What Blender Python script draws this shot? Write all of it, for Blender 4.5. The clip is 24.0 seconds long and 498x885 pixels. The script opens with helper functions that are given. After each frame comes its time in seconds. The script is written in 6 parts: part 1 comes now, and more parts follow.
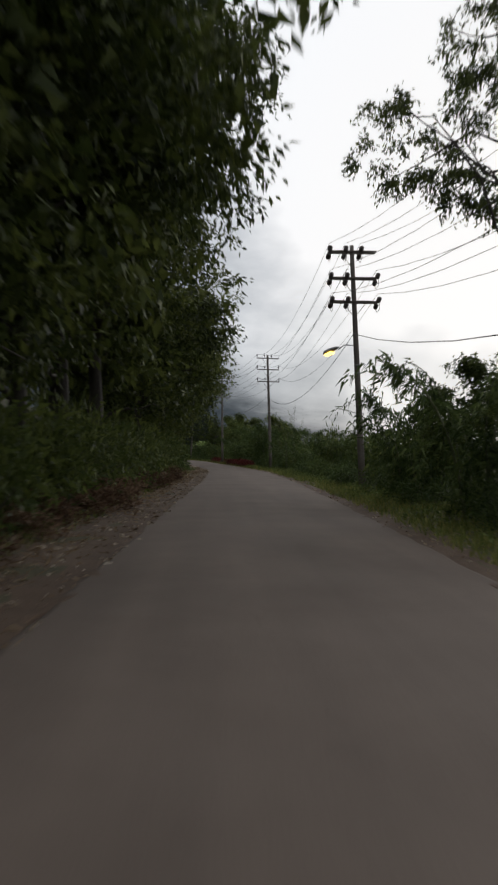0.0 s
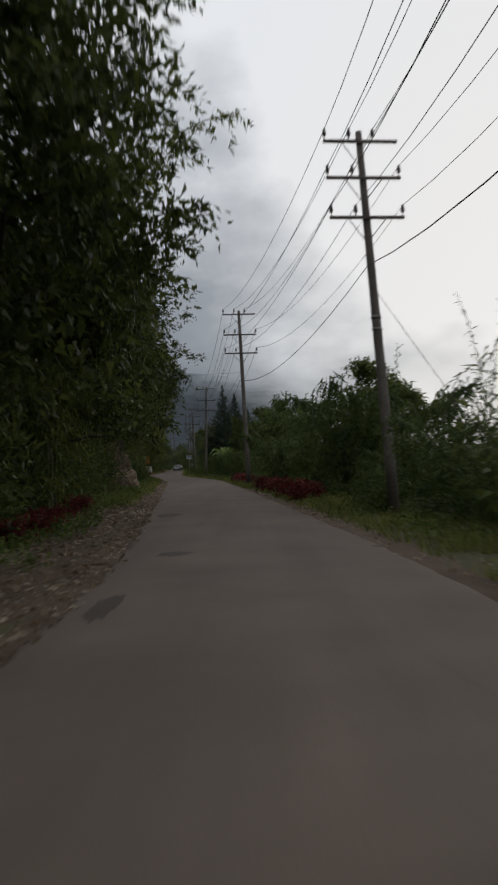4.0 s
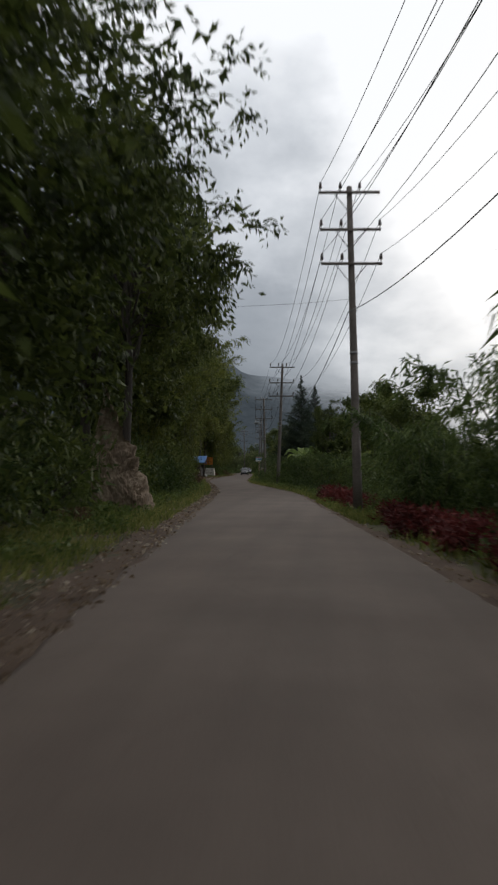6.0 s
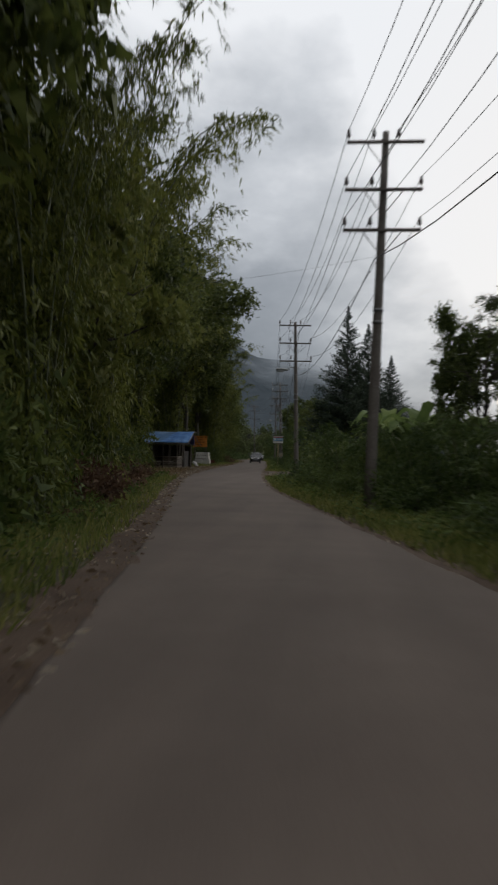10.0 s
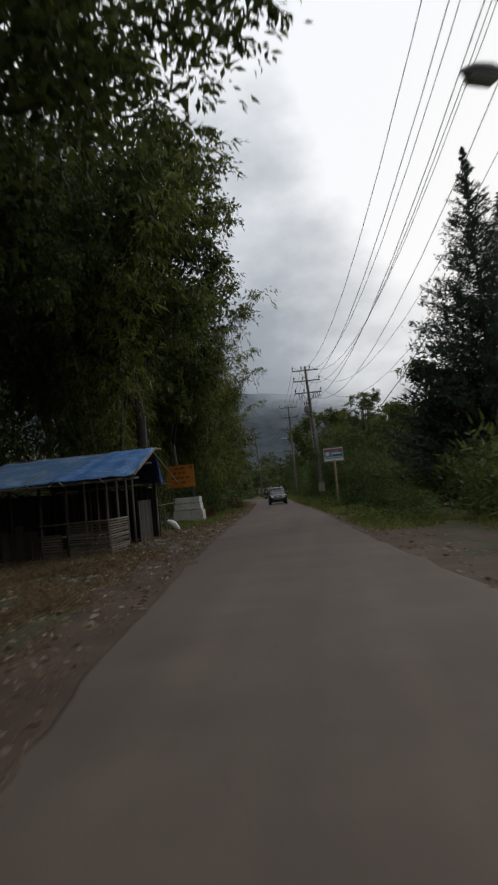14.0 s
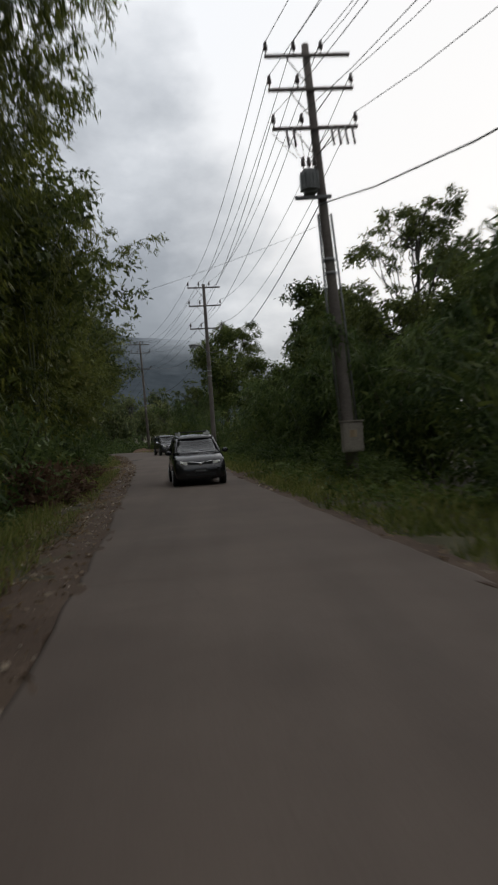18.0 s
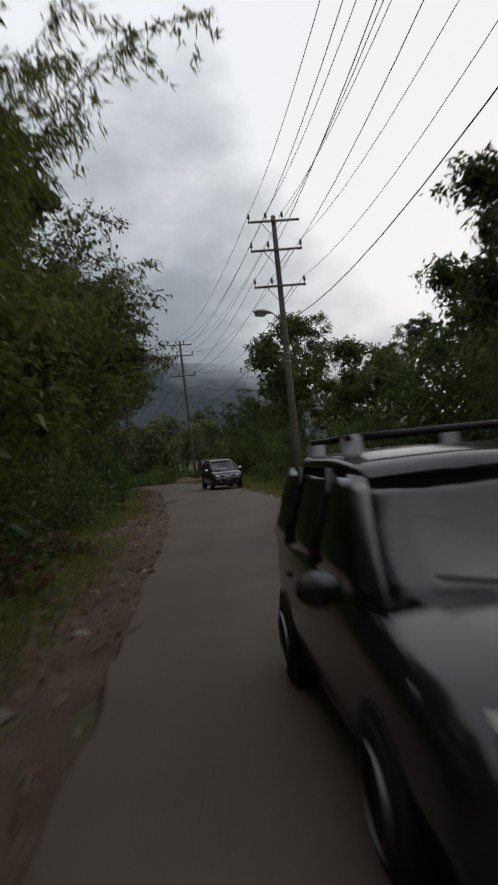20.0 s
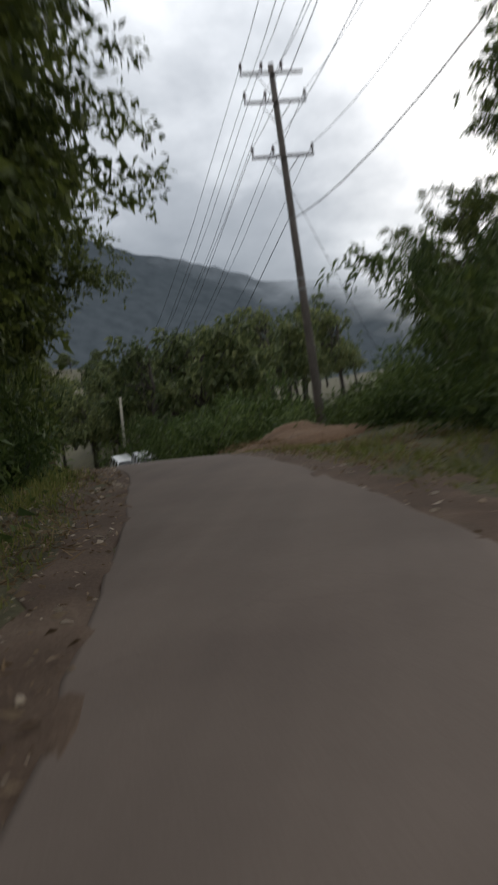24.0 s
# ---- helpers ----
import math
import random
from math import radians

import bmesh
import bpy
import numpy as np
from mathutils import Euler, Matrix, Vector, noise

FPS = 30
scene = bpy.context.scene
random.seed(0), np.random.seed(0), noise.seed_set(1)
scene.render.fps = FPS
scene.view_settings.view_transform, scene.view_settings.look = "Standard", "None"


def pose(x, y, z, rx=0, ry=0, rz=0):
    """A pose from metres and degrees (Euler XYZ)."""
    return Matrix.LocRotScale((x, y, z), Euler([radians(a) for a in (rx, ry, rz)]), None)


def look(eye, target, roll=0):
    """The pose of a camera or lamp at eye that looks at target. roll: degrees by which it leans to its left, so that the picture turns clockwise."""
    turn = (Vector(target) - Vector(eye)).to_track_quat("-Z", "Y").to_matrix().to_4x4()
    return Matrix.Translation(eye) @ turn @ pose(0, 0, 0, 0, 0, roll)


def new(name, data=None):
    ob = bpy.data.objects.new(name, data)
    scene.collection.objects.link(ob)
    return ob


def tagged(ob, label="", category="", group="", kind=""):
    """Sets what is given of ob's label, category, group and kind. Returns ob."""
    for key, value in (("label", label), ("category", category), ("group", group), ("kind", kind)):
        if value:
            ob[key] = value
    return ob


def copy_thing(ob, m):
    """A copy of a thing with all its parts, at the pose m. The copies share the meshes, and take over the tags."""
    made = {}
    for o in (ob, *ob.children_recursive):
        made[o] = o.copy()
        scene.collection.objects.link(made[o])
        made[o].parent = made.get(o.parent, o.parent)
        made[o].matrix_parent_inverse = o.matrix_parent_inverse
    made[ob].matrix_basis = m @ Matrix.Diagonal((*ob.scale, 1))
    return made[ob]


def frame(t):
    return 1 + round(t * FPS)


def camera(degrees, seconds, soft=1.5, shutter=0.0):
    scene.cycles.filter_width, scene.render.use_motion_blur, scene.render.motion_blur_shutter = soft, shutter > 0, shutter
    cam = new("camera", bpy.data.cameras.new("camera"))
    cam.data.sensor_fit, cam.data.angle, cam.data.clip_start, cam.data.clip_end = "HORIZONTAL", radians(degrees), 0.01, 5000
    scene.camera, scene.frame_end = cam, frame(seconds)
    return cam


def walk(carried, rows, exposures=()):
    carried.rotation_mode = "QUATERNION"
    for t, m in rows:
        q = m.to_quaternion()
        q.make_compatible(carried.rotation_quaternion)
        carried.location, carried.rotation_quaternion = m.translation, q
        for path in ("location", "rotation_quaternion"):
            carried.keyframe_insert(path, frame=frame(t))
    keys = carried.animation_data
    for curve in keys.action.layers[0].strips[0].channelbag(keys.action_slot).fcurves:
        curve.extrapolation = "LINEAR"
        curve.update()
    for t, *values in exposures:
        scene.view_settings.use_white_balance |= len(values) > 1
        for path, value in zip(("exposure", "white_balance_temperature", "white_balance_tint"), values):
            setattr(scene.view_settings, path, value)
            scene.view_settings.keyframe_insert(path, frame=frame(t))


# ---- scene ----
cam = camera(37.5, 24.0, soft=2.2, shutter=0.5)
PATH = [
    (0, (-6.93, -6.61, 1.78), (-6.404, 3.376, 1.917), 1.2),
    (0.5, (-6.73, -0.54, 1.78), (-6.020, 9.431, 1.906), 0.9),
    (1, (-6.47, 5.66, 1.77), (-5.923, 15.627, 2.371), 0.6),
    (1.5, (-6.08, 13.64, 1.79), (-5.336, 23.612, 1.777), -1.4),
    (3.5, (-4.64, 43.88, 1.78), (-4.421, 53.869, 2.193), -2.2),
    (4, (-4.70, 50.66, 1.81), (-4.736, 60.658, 2.079), -2.0),
    (4.5, (-4.92, 57.19, 1.73), (-5.311, 67.182, 2.047), -0.1),
    (5, (-5.35, 63.79, 1.76), (-5.878, 73.769, 2.177), -0.0),
    (5.5, (-5.81, 70.08, 1.79), (-6.506, 80.052, 2.095), -0.3),
    (6, (-6.30, 76.60, 1.81), (-7.335, 86.544, 2.153), 0.4),
    (6.5, (-6.80, 82.73, 1.78), (-7.690, 92.686, 2.120), -3.0),
    (7, (-7.40, 88.97, 1.80), (-8.076, 98.941, 2.076), -4.7),
    (7.5, (-8.19, 95.87, 1.77), (-9.090, 105.826, 2.004), 0.2),
    (8, (-9.00, 101.97, 1.79), (-10.013, 111.911, 2.086), 2.8),
    (8.5, (-9.70, 107.89, 1.78), (-10.567, 117.841, 2.174), 1.0),
    (9, (-10.37, 113.86, 1.80), (-11.281, 123.805, 2.260), 1.0),
    (9.5, (-11.18, 119.98, 1.77), (-11.921, 129.943, 2.193), 1.0),
    (10, (-12.13, 126.46, 1.78), (-13.282, 136.393, 1.915), 1.3),
    (10.5, (-13.13, 132.13, 1.73), (-14.575, 142.025, 2.014), 2.8),
    (11, (-13.97, 137.23, 1.78), (-15.452, 147.113, 2.207), 2.7),
    (11.5, (-14.91, 143.21, 1.75), (-16.392, 153.102, 1.779), 0.2),
    (13.5, (-18.88, 167.11, 1.76), (-19.853, 177.053, 2.223), -2.9),
    (14, (-19.87, 172.41, 1.76), (-20.861, 182.338, 2.399), -5.6),
    (14.5, (-20.85, 178.35, 1.78), (-21.676, 188.299, 2.334), -2.9),
    (15, (-21.64, 184.65, 1.78), (-22.166, 194.623, 2.282), -0.4),
    (15.5, (-22.22, 190.80, 1.79), (-22.448, 200.795, 1.979), -3.8),
    (16, (-22.65, 196.64, 1.76), (-22.923, 206.626, 2.231), -0.0),
    (16.5, (-23.04, 202.87, 1.78), (-22.817, 212.862, 1.875), -2.5),
    (17, (-23.39, 208.99, 1.78), (-23.339, 218.985, 1.995), -1.4),
    (17.5, (-23.80, 214.82, 1.79), (-23.543, 224.811, 2.016), -0.9),
    (18, (-24.26, 220.50, 1.79), (-23.778, 230.487, 1.607), -3.9),
    (18.5, (-24.83, 225.71, 1.77), (-24.444, 235.697, 1.577), -3.2),
    (19, (-25.28, 230.86, 1.78), (-25.401, 240.856, 2.012), -5.3),
    (19.5, (-25.67, 236.41, 1.78), (-25.831, 246.402, 1.969), -6.0),
    (21.5, (-26.92, 258.00, 1.79), (-26.853, 268.001, 1.943), -4.1),
    (22, (-27.28, 262.85, 1.75), (-27.793, 272.841, 1.612), -2.9),
    (22.5, (-28.10, 269.03, 1.77), (-29.305, 278.959, 1.727), -4.6),
    (23, (-29.05, 274.98, 1.79), (-30.175, 284.915, 1.589), -2.9),
    (23.5, (-30.09, 281.90, 1.77), (-31.144, 291.846, 1.838), -3.6),
    (24, (-31.17, 287.12, 1.76), (-32.667, 296.976, 1.008), -7.3),
]
walk(cam, [(t, look(eye, target, roll)) for t, eye, target, roll in PATH], exposures=[(0.0, -0.32, 6280, 10), (1.0, -0.32, 6280, 10), (4.0, -0.57, 6280, 10), (5.0, -0.42, 6280, 10), (6.0, -0.27, 6280, 10), (7.0, -0.27, 6280, 10), (9.0, -0.47, 6280, 10), (10.3, -0.42, 6280, 10), (11.0, 0.08, 6280, 10), (11.5, 0.08, 6280, 10), (13.5, -0.32, 6280, 10), (16.0, -0.32, 6280, 10), (17.0, -0.47, 6280, 10), (18.0, -0.32, 6280, 10), (19.0, -0.37, 6280, 10), (22.0, -0.47, 6280, 10), (23.0, -0.17, 6280, 10), (24.0, 0.06, 6280, 10)])

# ---- sky, sun ----
def build_world():
    world = bpy.data.worlds.new("overcast_evening")
    scene.world = world
    world.use_nodes = True
    nt = world.node_tree
    nt.nodes.clear()
    N, L = nt.nodes.new, nt.links.new
    out, bg = N("ShaderNodeOutputWorld"), N("ShaderNodeBackground")
    L(bg.outputs[0], out.inputs[0])
    sky = N("ShaderNodeTexSky")
    sky.sky_type, sky.sun_disc = "NISHITA", False
    sky.sun_elevation, sky.sun_rotation = radians(14), radians(38)
    co = N("ShaderNodeTexCoord")
    # the cloud deck is drawn out along the valley
    drawn, way = N("ShaderNodeVectorMath"), N("ShaderNodeVectorMath")
    drawn.operation, way.operation = "MULTIPLY", "NORMALIZE"
    drawn.inputs[1].default_value = (1.0, 0.595, 1.0)
    L(co.outputs["Generated"], drawn.inputs[0])
    L(drawn.outputs[0], way.inputs[0])
    sep = N("ShaderNodeSeparateXYZ")
    L(way.outputs[0], sep.inputs[0])
    # height above the horizon -> cloud deck, grey below and bright above
    deck = N("ShaderNodeValToRGB")
    e = deck.color_ramp.elements
    e[0].position, e[0].color = 0.0, (0.13, 0.155, 0.185, 1)
    e[1].position, e[1].color = 0.70, (1.25, 1.25, 1.25, 1)
    for p, c in ((0.15, (0.22, 0.245, 0.28, 1)), (0.27, (0.33, 0.355, 0.39, 1)), (0.42, (0.47, 0.495, 0.53, 1)), (0.56, (0.82, 0.84, 0.865, 1))):
        k = e.new(p)
        k.color = c
    # clouds: broad soft noise, stretched along the horizon
    mp = N("ShaderNodeMapping")
    mp.inputs["Scale"].default_value = (1.0, 1.0, 1.9)
    L(way.outputs[0], mp.inputs[0])
    n1 = N("ShaderNodeTexNoise")
    n1.inputs["Scale"].default_value, n1.inputs["Detail"].default_value, n1.inputs["Roughness"].default_value = 3.1, 7, 0.52
    L(mp.outputs[0], n1.inputs["Vector"])
    shift = N("ShaderNodeMath")
    shift.operation = "MULTIPLY_ADD"
    shift.inputs[1].default_value = 0.66
    L(n1.outputs["Fac"], shift.inputs[0])
    zoff = N("ShaderNodeMath")
    zoff.operation = "ADD"
    zoff.inputs[1].default_value = -0.30
    L(sep.outputs["Z"], zoff.inputs[0])
    L(zoff.outputs[0], shift.inputs[2])
    # towards the hidden sun the deck is thinner
    dot = N("ShaderNodeVectorMath")
    dot.operation = "DOT_PRODUCT"
    el, az = radians(16), radians(38)
    dot.inputs[1].default_value = (math.sin(az) * math.cos(el), math.cos(az) * math.cos(el), math.sin(el))
    L(way.outputs[0], dot.inputs[0])
    glow = N("ShaderNodeMapRange")
    glow.interpolation_type = "SMOOTHSTEP"
    glow.inputs["From Min"].default_value, glow.inputs["From Max"].default_value = 0.70, 1.0
    glow.inputs["To Min"].default_value, glow.inputs["To Max"].default_value = 0.0, 0.45
    L(dot.outputs["Value"], glow.inputs["Value"])
    add = N("ShaderNodeMath")
    add.operation = "ADD"
    L(shift.outputs[0], add.inputs[0])
    L(glow.outputs[0], add.inputs[1])
    L(add.outputs[0], deck.inputs[0])
    warm = N("ShaderNodeMix")
    warm.data_type, warm.blend_type = "RGBA", "MULTIPLY"
    wf = N("ShaderNodeMath")
    wf.operation = "MULTIPLY"
    wf.inputs[1].default_value = 1.6
    L(glow.outputs[0], wf.inputs[0])
    L(wf.outputs[0], warm.inputs[0])
    L(deck.outputs[0], warm.inputs[6])
    warm.inputs[7].default_value = (1.05, 1.0, 0.94, 1)
    mix = N("ShaderNodeMix")
    mix.data_type = "RGBA"
    mix.inputs[0].default_value = 0.94
    dim = N("ShaderNodeMix")
    dim.data_type, dim.blend_type = "RGBA", "MULTIPLY"
    dim.inputs[0].default_value = 1.0
    L(sky.outputs[0], dim.inputs[6])
    dim.inputs[7].default_value = (0.1, 0.1, 0.1, 1)
    L(dim.outputs[2], mix.inputs[6])
    L(warm.outputs[2], mix.inputs[7])
    L(mix.outputs[2], bg.inputs[0])
    bg.inputs[1].default_value = 1.0
    sun = new("sun", bpy.data.lights.new("sun", "SUN"))
    sun.data.energy, sun.data.angle, sun.data.color = 0.8, radians(22), (1.0, 0.97, 0.94)
    d = Vector((math.sin(az) * math.cos(radians(22)), math.cos(az) * math.cos(radians(22)), math.sin(radians(22))))
    sun.matrix_world = look((40, 60, 60), Vector((40, 60, 60)) - d)


build_world()

# ---- materials ----
def material(name, colours, rough=0.85, scale=4.0, detail_scale=40.0, bump=0.3, bump_dist=0.02, island=0.0, metallic=0.0,
             obj_random=0.0, leaf=False, spec=0.3, stretch=(1, 1, 1)):
    """A surface with colour that varies at two scales. colours: three tones, dark to light."""
    m = bpy.data.materials.new(name)
    m.use_nodes = True
    nt = m.node_tree
    nt.nodes.clear()
    N, L = nt.nodes.new, nt.links.new
    out, bs = N("ShaderNodeOutputMaterial"), N("ShaderNodeBsdfPrincipled")
    geo = N("ShaderNodeNewGeometry")
    mp = N("ShaderNodeMapping")
    mp.inputs["Scale"].default_value = stretch
    L(geo.outputs["Position"], mp.inputs[0])
    big, fine = N("ShaderNodeTexNoise"), N("ShaderNodeTexNoise")
    big.inputs["Scale"].default_value, big.inputs["Detail"].default_value = scale, 4
    fine.inputs["Scale"].default_value, fine.inputs["Detail"].default_value = detail_scale, 3
    L(mp.outputs[0], big.inputs["Vector"])
    L(mp.outputs[0], fine.inputs["Vector"])
    acc = N("ShaderNodeMath")
    acc.operation = "MULTIPLY_ADD"
    acc.inputs[1].default_value = 0.45
    L(fine.outputs["Fac"], acc.inputs[0])
    half = N("ShaderNodeMath")
    half.operation = "MULTIPLY"
    half.inputs[1].default_value = 0.55
    L(big.outputs["Fac"], half.inputs[0])
    L(half.outputs[0], acc.inputs[2])
    last = acc
    for amount, src in ((island, geo.outputs["Random Per Island"]), (obj_random, None)):
        if not amount:
            continue
        if src is None:
            src = N("ShaderNodeObjectInfo").outputs["Random"]
        c0 = N("ShaderNodeMath")
        c0.operation = "MULTIPLY_ADD"
        c0.inputs[1].default_value, c0.inputs[2].default_value = amount, -amount / 2
        L(src, c0.inputs[0])
        s = N("ShaderNodeMath")
        s.operation = "ADD"
        L(last.outputs[0], s.inputs[0])
        L(c0.outputs[0], s.inputs[1])
        last = s
    ramp = N("ShaderNodeValToRGB")
    e = ramp.color_ramp.elements
    e[0].position, e[0].color = 0.28, (*colours[0], 1)
    e[1].position, e[1].color = 0.74, (*colours[2], 1)
    k = e.new(0.5)
    k.color = (*colours[1], 1)
    L(last.outputs[0], ramp.inputs[0])
    L(ramp.outputs[0], bs.inputs["Base Color"])
    bs.inputs["Roughness"].default_value, bs.inputs["Metallic"].default_value = rough, metallic
    bs.inputs["Specular IOR Level"].default_value = spec
    if bump:
        b = N("ShaderNodeBump")
        b.inputs["Strength"].default_value, b.inputs["Distance"].default_value = bump, bump_dist
        L(acc.outputs[0], b.inputs["Height"])
        L(b.outputs[0], bs.inputs["Normal"])
    if leaf:
        tr, mx = N("ShaderNodeBsdfTranslucent"), N("ShaderNodeMixShader")
        mx.inputs[0].default_value = 0.42
        L(ramp.outputs[0], tr.inputs[0])
        L(bs.outputs[0], mx.inputs[1])
        L(tr.outputs[0], mx.inputs[2])
        L(mx.outputs[0], out.inputs[0])
    else:
        L(bs.outputs[0], out.inputs[0])
    return m


def leafy(name, dark, mid, light, rough=0.6, spec=0.2):
    return material(name, (dark, mid, light), rough, 0.35, 2.5, 0, 0.01, island=0.35, obj_random=0.22, leaf=True, spec=spec)


def asphalt():
    """Worn asphalt: grain, stains, long pale wheel tracks and fine cracks."""
    m = material("asphalt", ((0.084, 0.063, 0.051), (0.107, 0.083, 0.067), (0.134, 0.105, 0.087)), 0.9, 0.45, 60, 0.35, 0.006)
    nt = m.node_tree
    N, L = nt.nodes.new, nt.links.new
    bs = [n for n in nt.nodes if n.type == "BSDF_PRINCIPLED"][0]
    ramp = [n for n in nt.nodes if n.type == "VALTORGB"][0]
    geo = N("ShaderNodeNewGeometry")
    mp = N("ShaderNodeMapping")
    mp.inputs["Scale"].default_value = (1.0, 0.05, 1.0)
    mp.inputs["Rotation"].default_value = (0, 0, radians(-9))
    L(geo.outputs["Position"], mp.inputs[0])
    track = N("ShaderNodeTexNoise")
    track.inputs["Scale"].default_value, track.inputs["Detail"].default_value = 1.1, 3
    L(mp.outputs[0], track.inputs["Vector"])
    stain = N("ShaderNodeTexNoise")
    stain.inputs["Scale"].default_value, stain.inputs["Detail"].default_value, stain.inputs["Roughness"].default_value = 0.33, 7, 0.65
    L(geo.outputs["Position"], stain.inputs["Vector"])
    vor = N("ShaderNodeTexVoronoi")
    vor.feature = "DISTANCE_TO_EDGE"
    vor.inputs["Scale"].default_value = 0.55
    wob = N("ShaderNodeVectorMath")
    wob.operation = "MULTIPLY_ADD"
    L(stain.outputs["Color"], wob.inputs[0])
    wob.inputs[1].default_value = (1.6, 1.6, 0)
    L(geo.outputs["Position"], wob.inputs[2])
    L(wob.outputs[0], vor.inputs["Vector"])
    crack = N("ShaderNodeMapRange")
    crack.inputs["From Min"].default_value, crack.inputs["From Max"].default_value = 0.0, 0.012
    crack.inputs["To Min"].default_value, crack.inputs["To Max"].default_value = 0.86, 1.0
    L(vor.outputs["Distance"], crack.inputs["Value"])
    only = N("ShaderNodeMapRange")
    only.inputs["From Min"].default_value, only.inputs["From Max"].default_value = 0.48, 0.60
    L(stain.outputs["Fac"], only.inputs["Value"])
    cr = N("ShaderNodeMix")
    cr.data_type = "FLOAT"
    L(only.outputs[0], cr.inputs[0])
    cr.inputs[2].default_value = 1.0
    L(crack.outputs[0], cr.inputs[3])
    t = N("ShaderNodeMapRange")
    t.inputs["From Min"].default_value, t.inputs["From Max"].default_value = 0.3, 0.7
    t.inputs["To Min"].default_value, t.inputs["To Max"].default_value = 0.88, 1.12
    L(track.outputs["Fac"], t.inputs["Value"])
    s2 = N("ShaderNodeMapRange")
    s2.inputs["From Min"].default_value, s2.inputs["From Max"].default_value = 0.3, 0.72
    s2.inputs["To Min"].default_value, s2.inputs["To Max"].default_value = 0.88, 1.10
    L(stain.outputs["Fac"], s2.inputs["Value"])
    m1, m2 = N("ShaderNodeMath"), N("ShaderNodeMath")
    m1.operation = m2.operation = "MULTIPLY"
    L(t.outputs[0], m1.inputs[0])
    L(s2.outputs[0], m1.inputs[1])
    L(m1.outputs[0], m2.inputs[0])
    L(cr.outputs[0], m2.inputs[1])
    mul = N("ShaderNodeVectorMath")
    mul.operation = "SCALE"
    L(ramp.outputs[0], mul.inputs[0])
    L(m2.outputs[0], mul.inputs["Scale"])
    L(mul.outputs[0], bs.inputs["Base Color"])
    return m


ASPHALT = asphalt()
PATCH = material("asphalt_patch", ((0.038, 0.031, 0.026), (0.054, 0.044, 0.037), (0.078, 0.065, 0.055)), 0.9, 1.5, 70, 0.6, 0.012)
SOIL = material("soil", ((0.028, 0.020, 0.015), (0.060, 0.045, 0.034), (0.105, 0.083, 0.062)), 0.95, 0.8, 14, 0.8, 0.04)
GROUND = material("weedy_ground", ((0.030, 0.024, 0.014), (0.055, 0.050, 0.024), (0.095, 0.088, 0.042)), 0.95, 0.55, 9, 0.9, 0.05)
DIRT = material("dirt_shoulder", ((0.036, 0.022, 0.014), (0.072, 0.047, 0.031), (0.130, 0.094, 0.066)), 0.95, 0.9, 26, 0.8, 0.03)
EARTH = material("red_earth", ((0.068, 0.040, 0.022), (0.128, 0.076, 0.043), (0.19, 0.125, 0.075)), 0.95, 1.0, 15, 0.8, 0.05)
BARK = material("bark", ((0.022, 0.018, 0.014), (0.044, 0.037, 0.030), (0.085, 0.074, 0.061)), 0.9, 2.0, 22, 0.8, 0.03, stretch=(1, 1, 0.25))
ROCK = material("rough_rock", ((0.045, 0.029, 0.019), (0.205, 0.152, 0.106), (0.46, 0.375, 0.28)), 0.92, 1.1, 6, 1.0, 0.08)
CULM = material("bamboo_culm", ((0.045, 0.055, 0.022), (0.085, 0.095, 0.042), (0.15, 0.15, 0.075)), 0.55, 1.5, 12, 0.2, 0.005, obj_random=0.3)
LEAF_DARK = leafy("leaf_dark", (0.022, 0.032, 0.008), (0.060, 0.077, 0.018), (0.130, 0.150, 0.038))
LEAF_BAMBOO = leafy("leaf_bamboo", (0.040, 0.052, 0.010), (0.098, 0.114, 0.021), (0.195, 0.200, 0.042))
LEAF_BUSH = leafy("leaf_bush", (0.026, 0.043, 0.012), (0.058, 0.087, 0.023), (0.118, 0.152, 0.044))
LEAF_YELLOW = leafy("leaf_yellowgreen", (0.060, 0.080, 0.018), (0.115, 0.132, 0.030), (0.185, 0.19, 0.05))
LEAF_BANK = leafy("leaf_bank", (0.028, 0.042, 0.010), (0.065, 0.086, 0.020), (0.135, 0.158, 0.040))
LEAF_HILL = leafy("leaf_hillside", (0.042, 0.058, 0.022), (0.086, 0.106, 0.040), (0.155, 0.165, 0.062))
LEAF_FIR = leafy("leaf_fir", (0.024, 0.036, 0.024), (0.048, 0.064, 0.042), (0.088, 0.106, 0.07), 0.7, 0.2)
LEAF_RED = leafy("leaf_red", (0.045, 0.010, 0.009), (0.105, 0.020, 0.018), (0.18, 0.042, 0.036))
LEAF_DEAD = leafy("leaf_dead", (0.045, 0.024, 0.014), (0.095, 0.055, 0.033), (0.20, 0.135, 0.085), 0.8, 0.2)
GRASS = leafy("grass", (0.058, 0.078, 0.017), (0.135, 0.158, 0.036), (0.25, 0.235, 0.075))
LITTER = leafy("dry_litter", (0.10, 0.068, 0.040), (0.23, 0.17, 0.11), (0.56, 0.50, 0.41), 0.8, 0.2)
CONCRETE_POLE = material("weathered_pole", ((0.060, 0.050, 0.043), (0.105, 0.090, 0.078), (0.165, 0.145, 0.126)), 0.8, 1.2, 18, 0.4, 0.01)
STEEL = material("galvanised_steel", ((0.10, 0.10, 0.10), (0.17, 0.17, 0.17), (0.25, 0.25, 0.245)), 0.55, 3, 40, 0.15, 0.003, metallic=0.4)
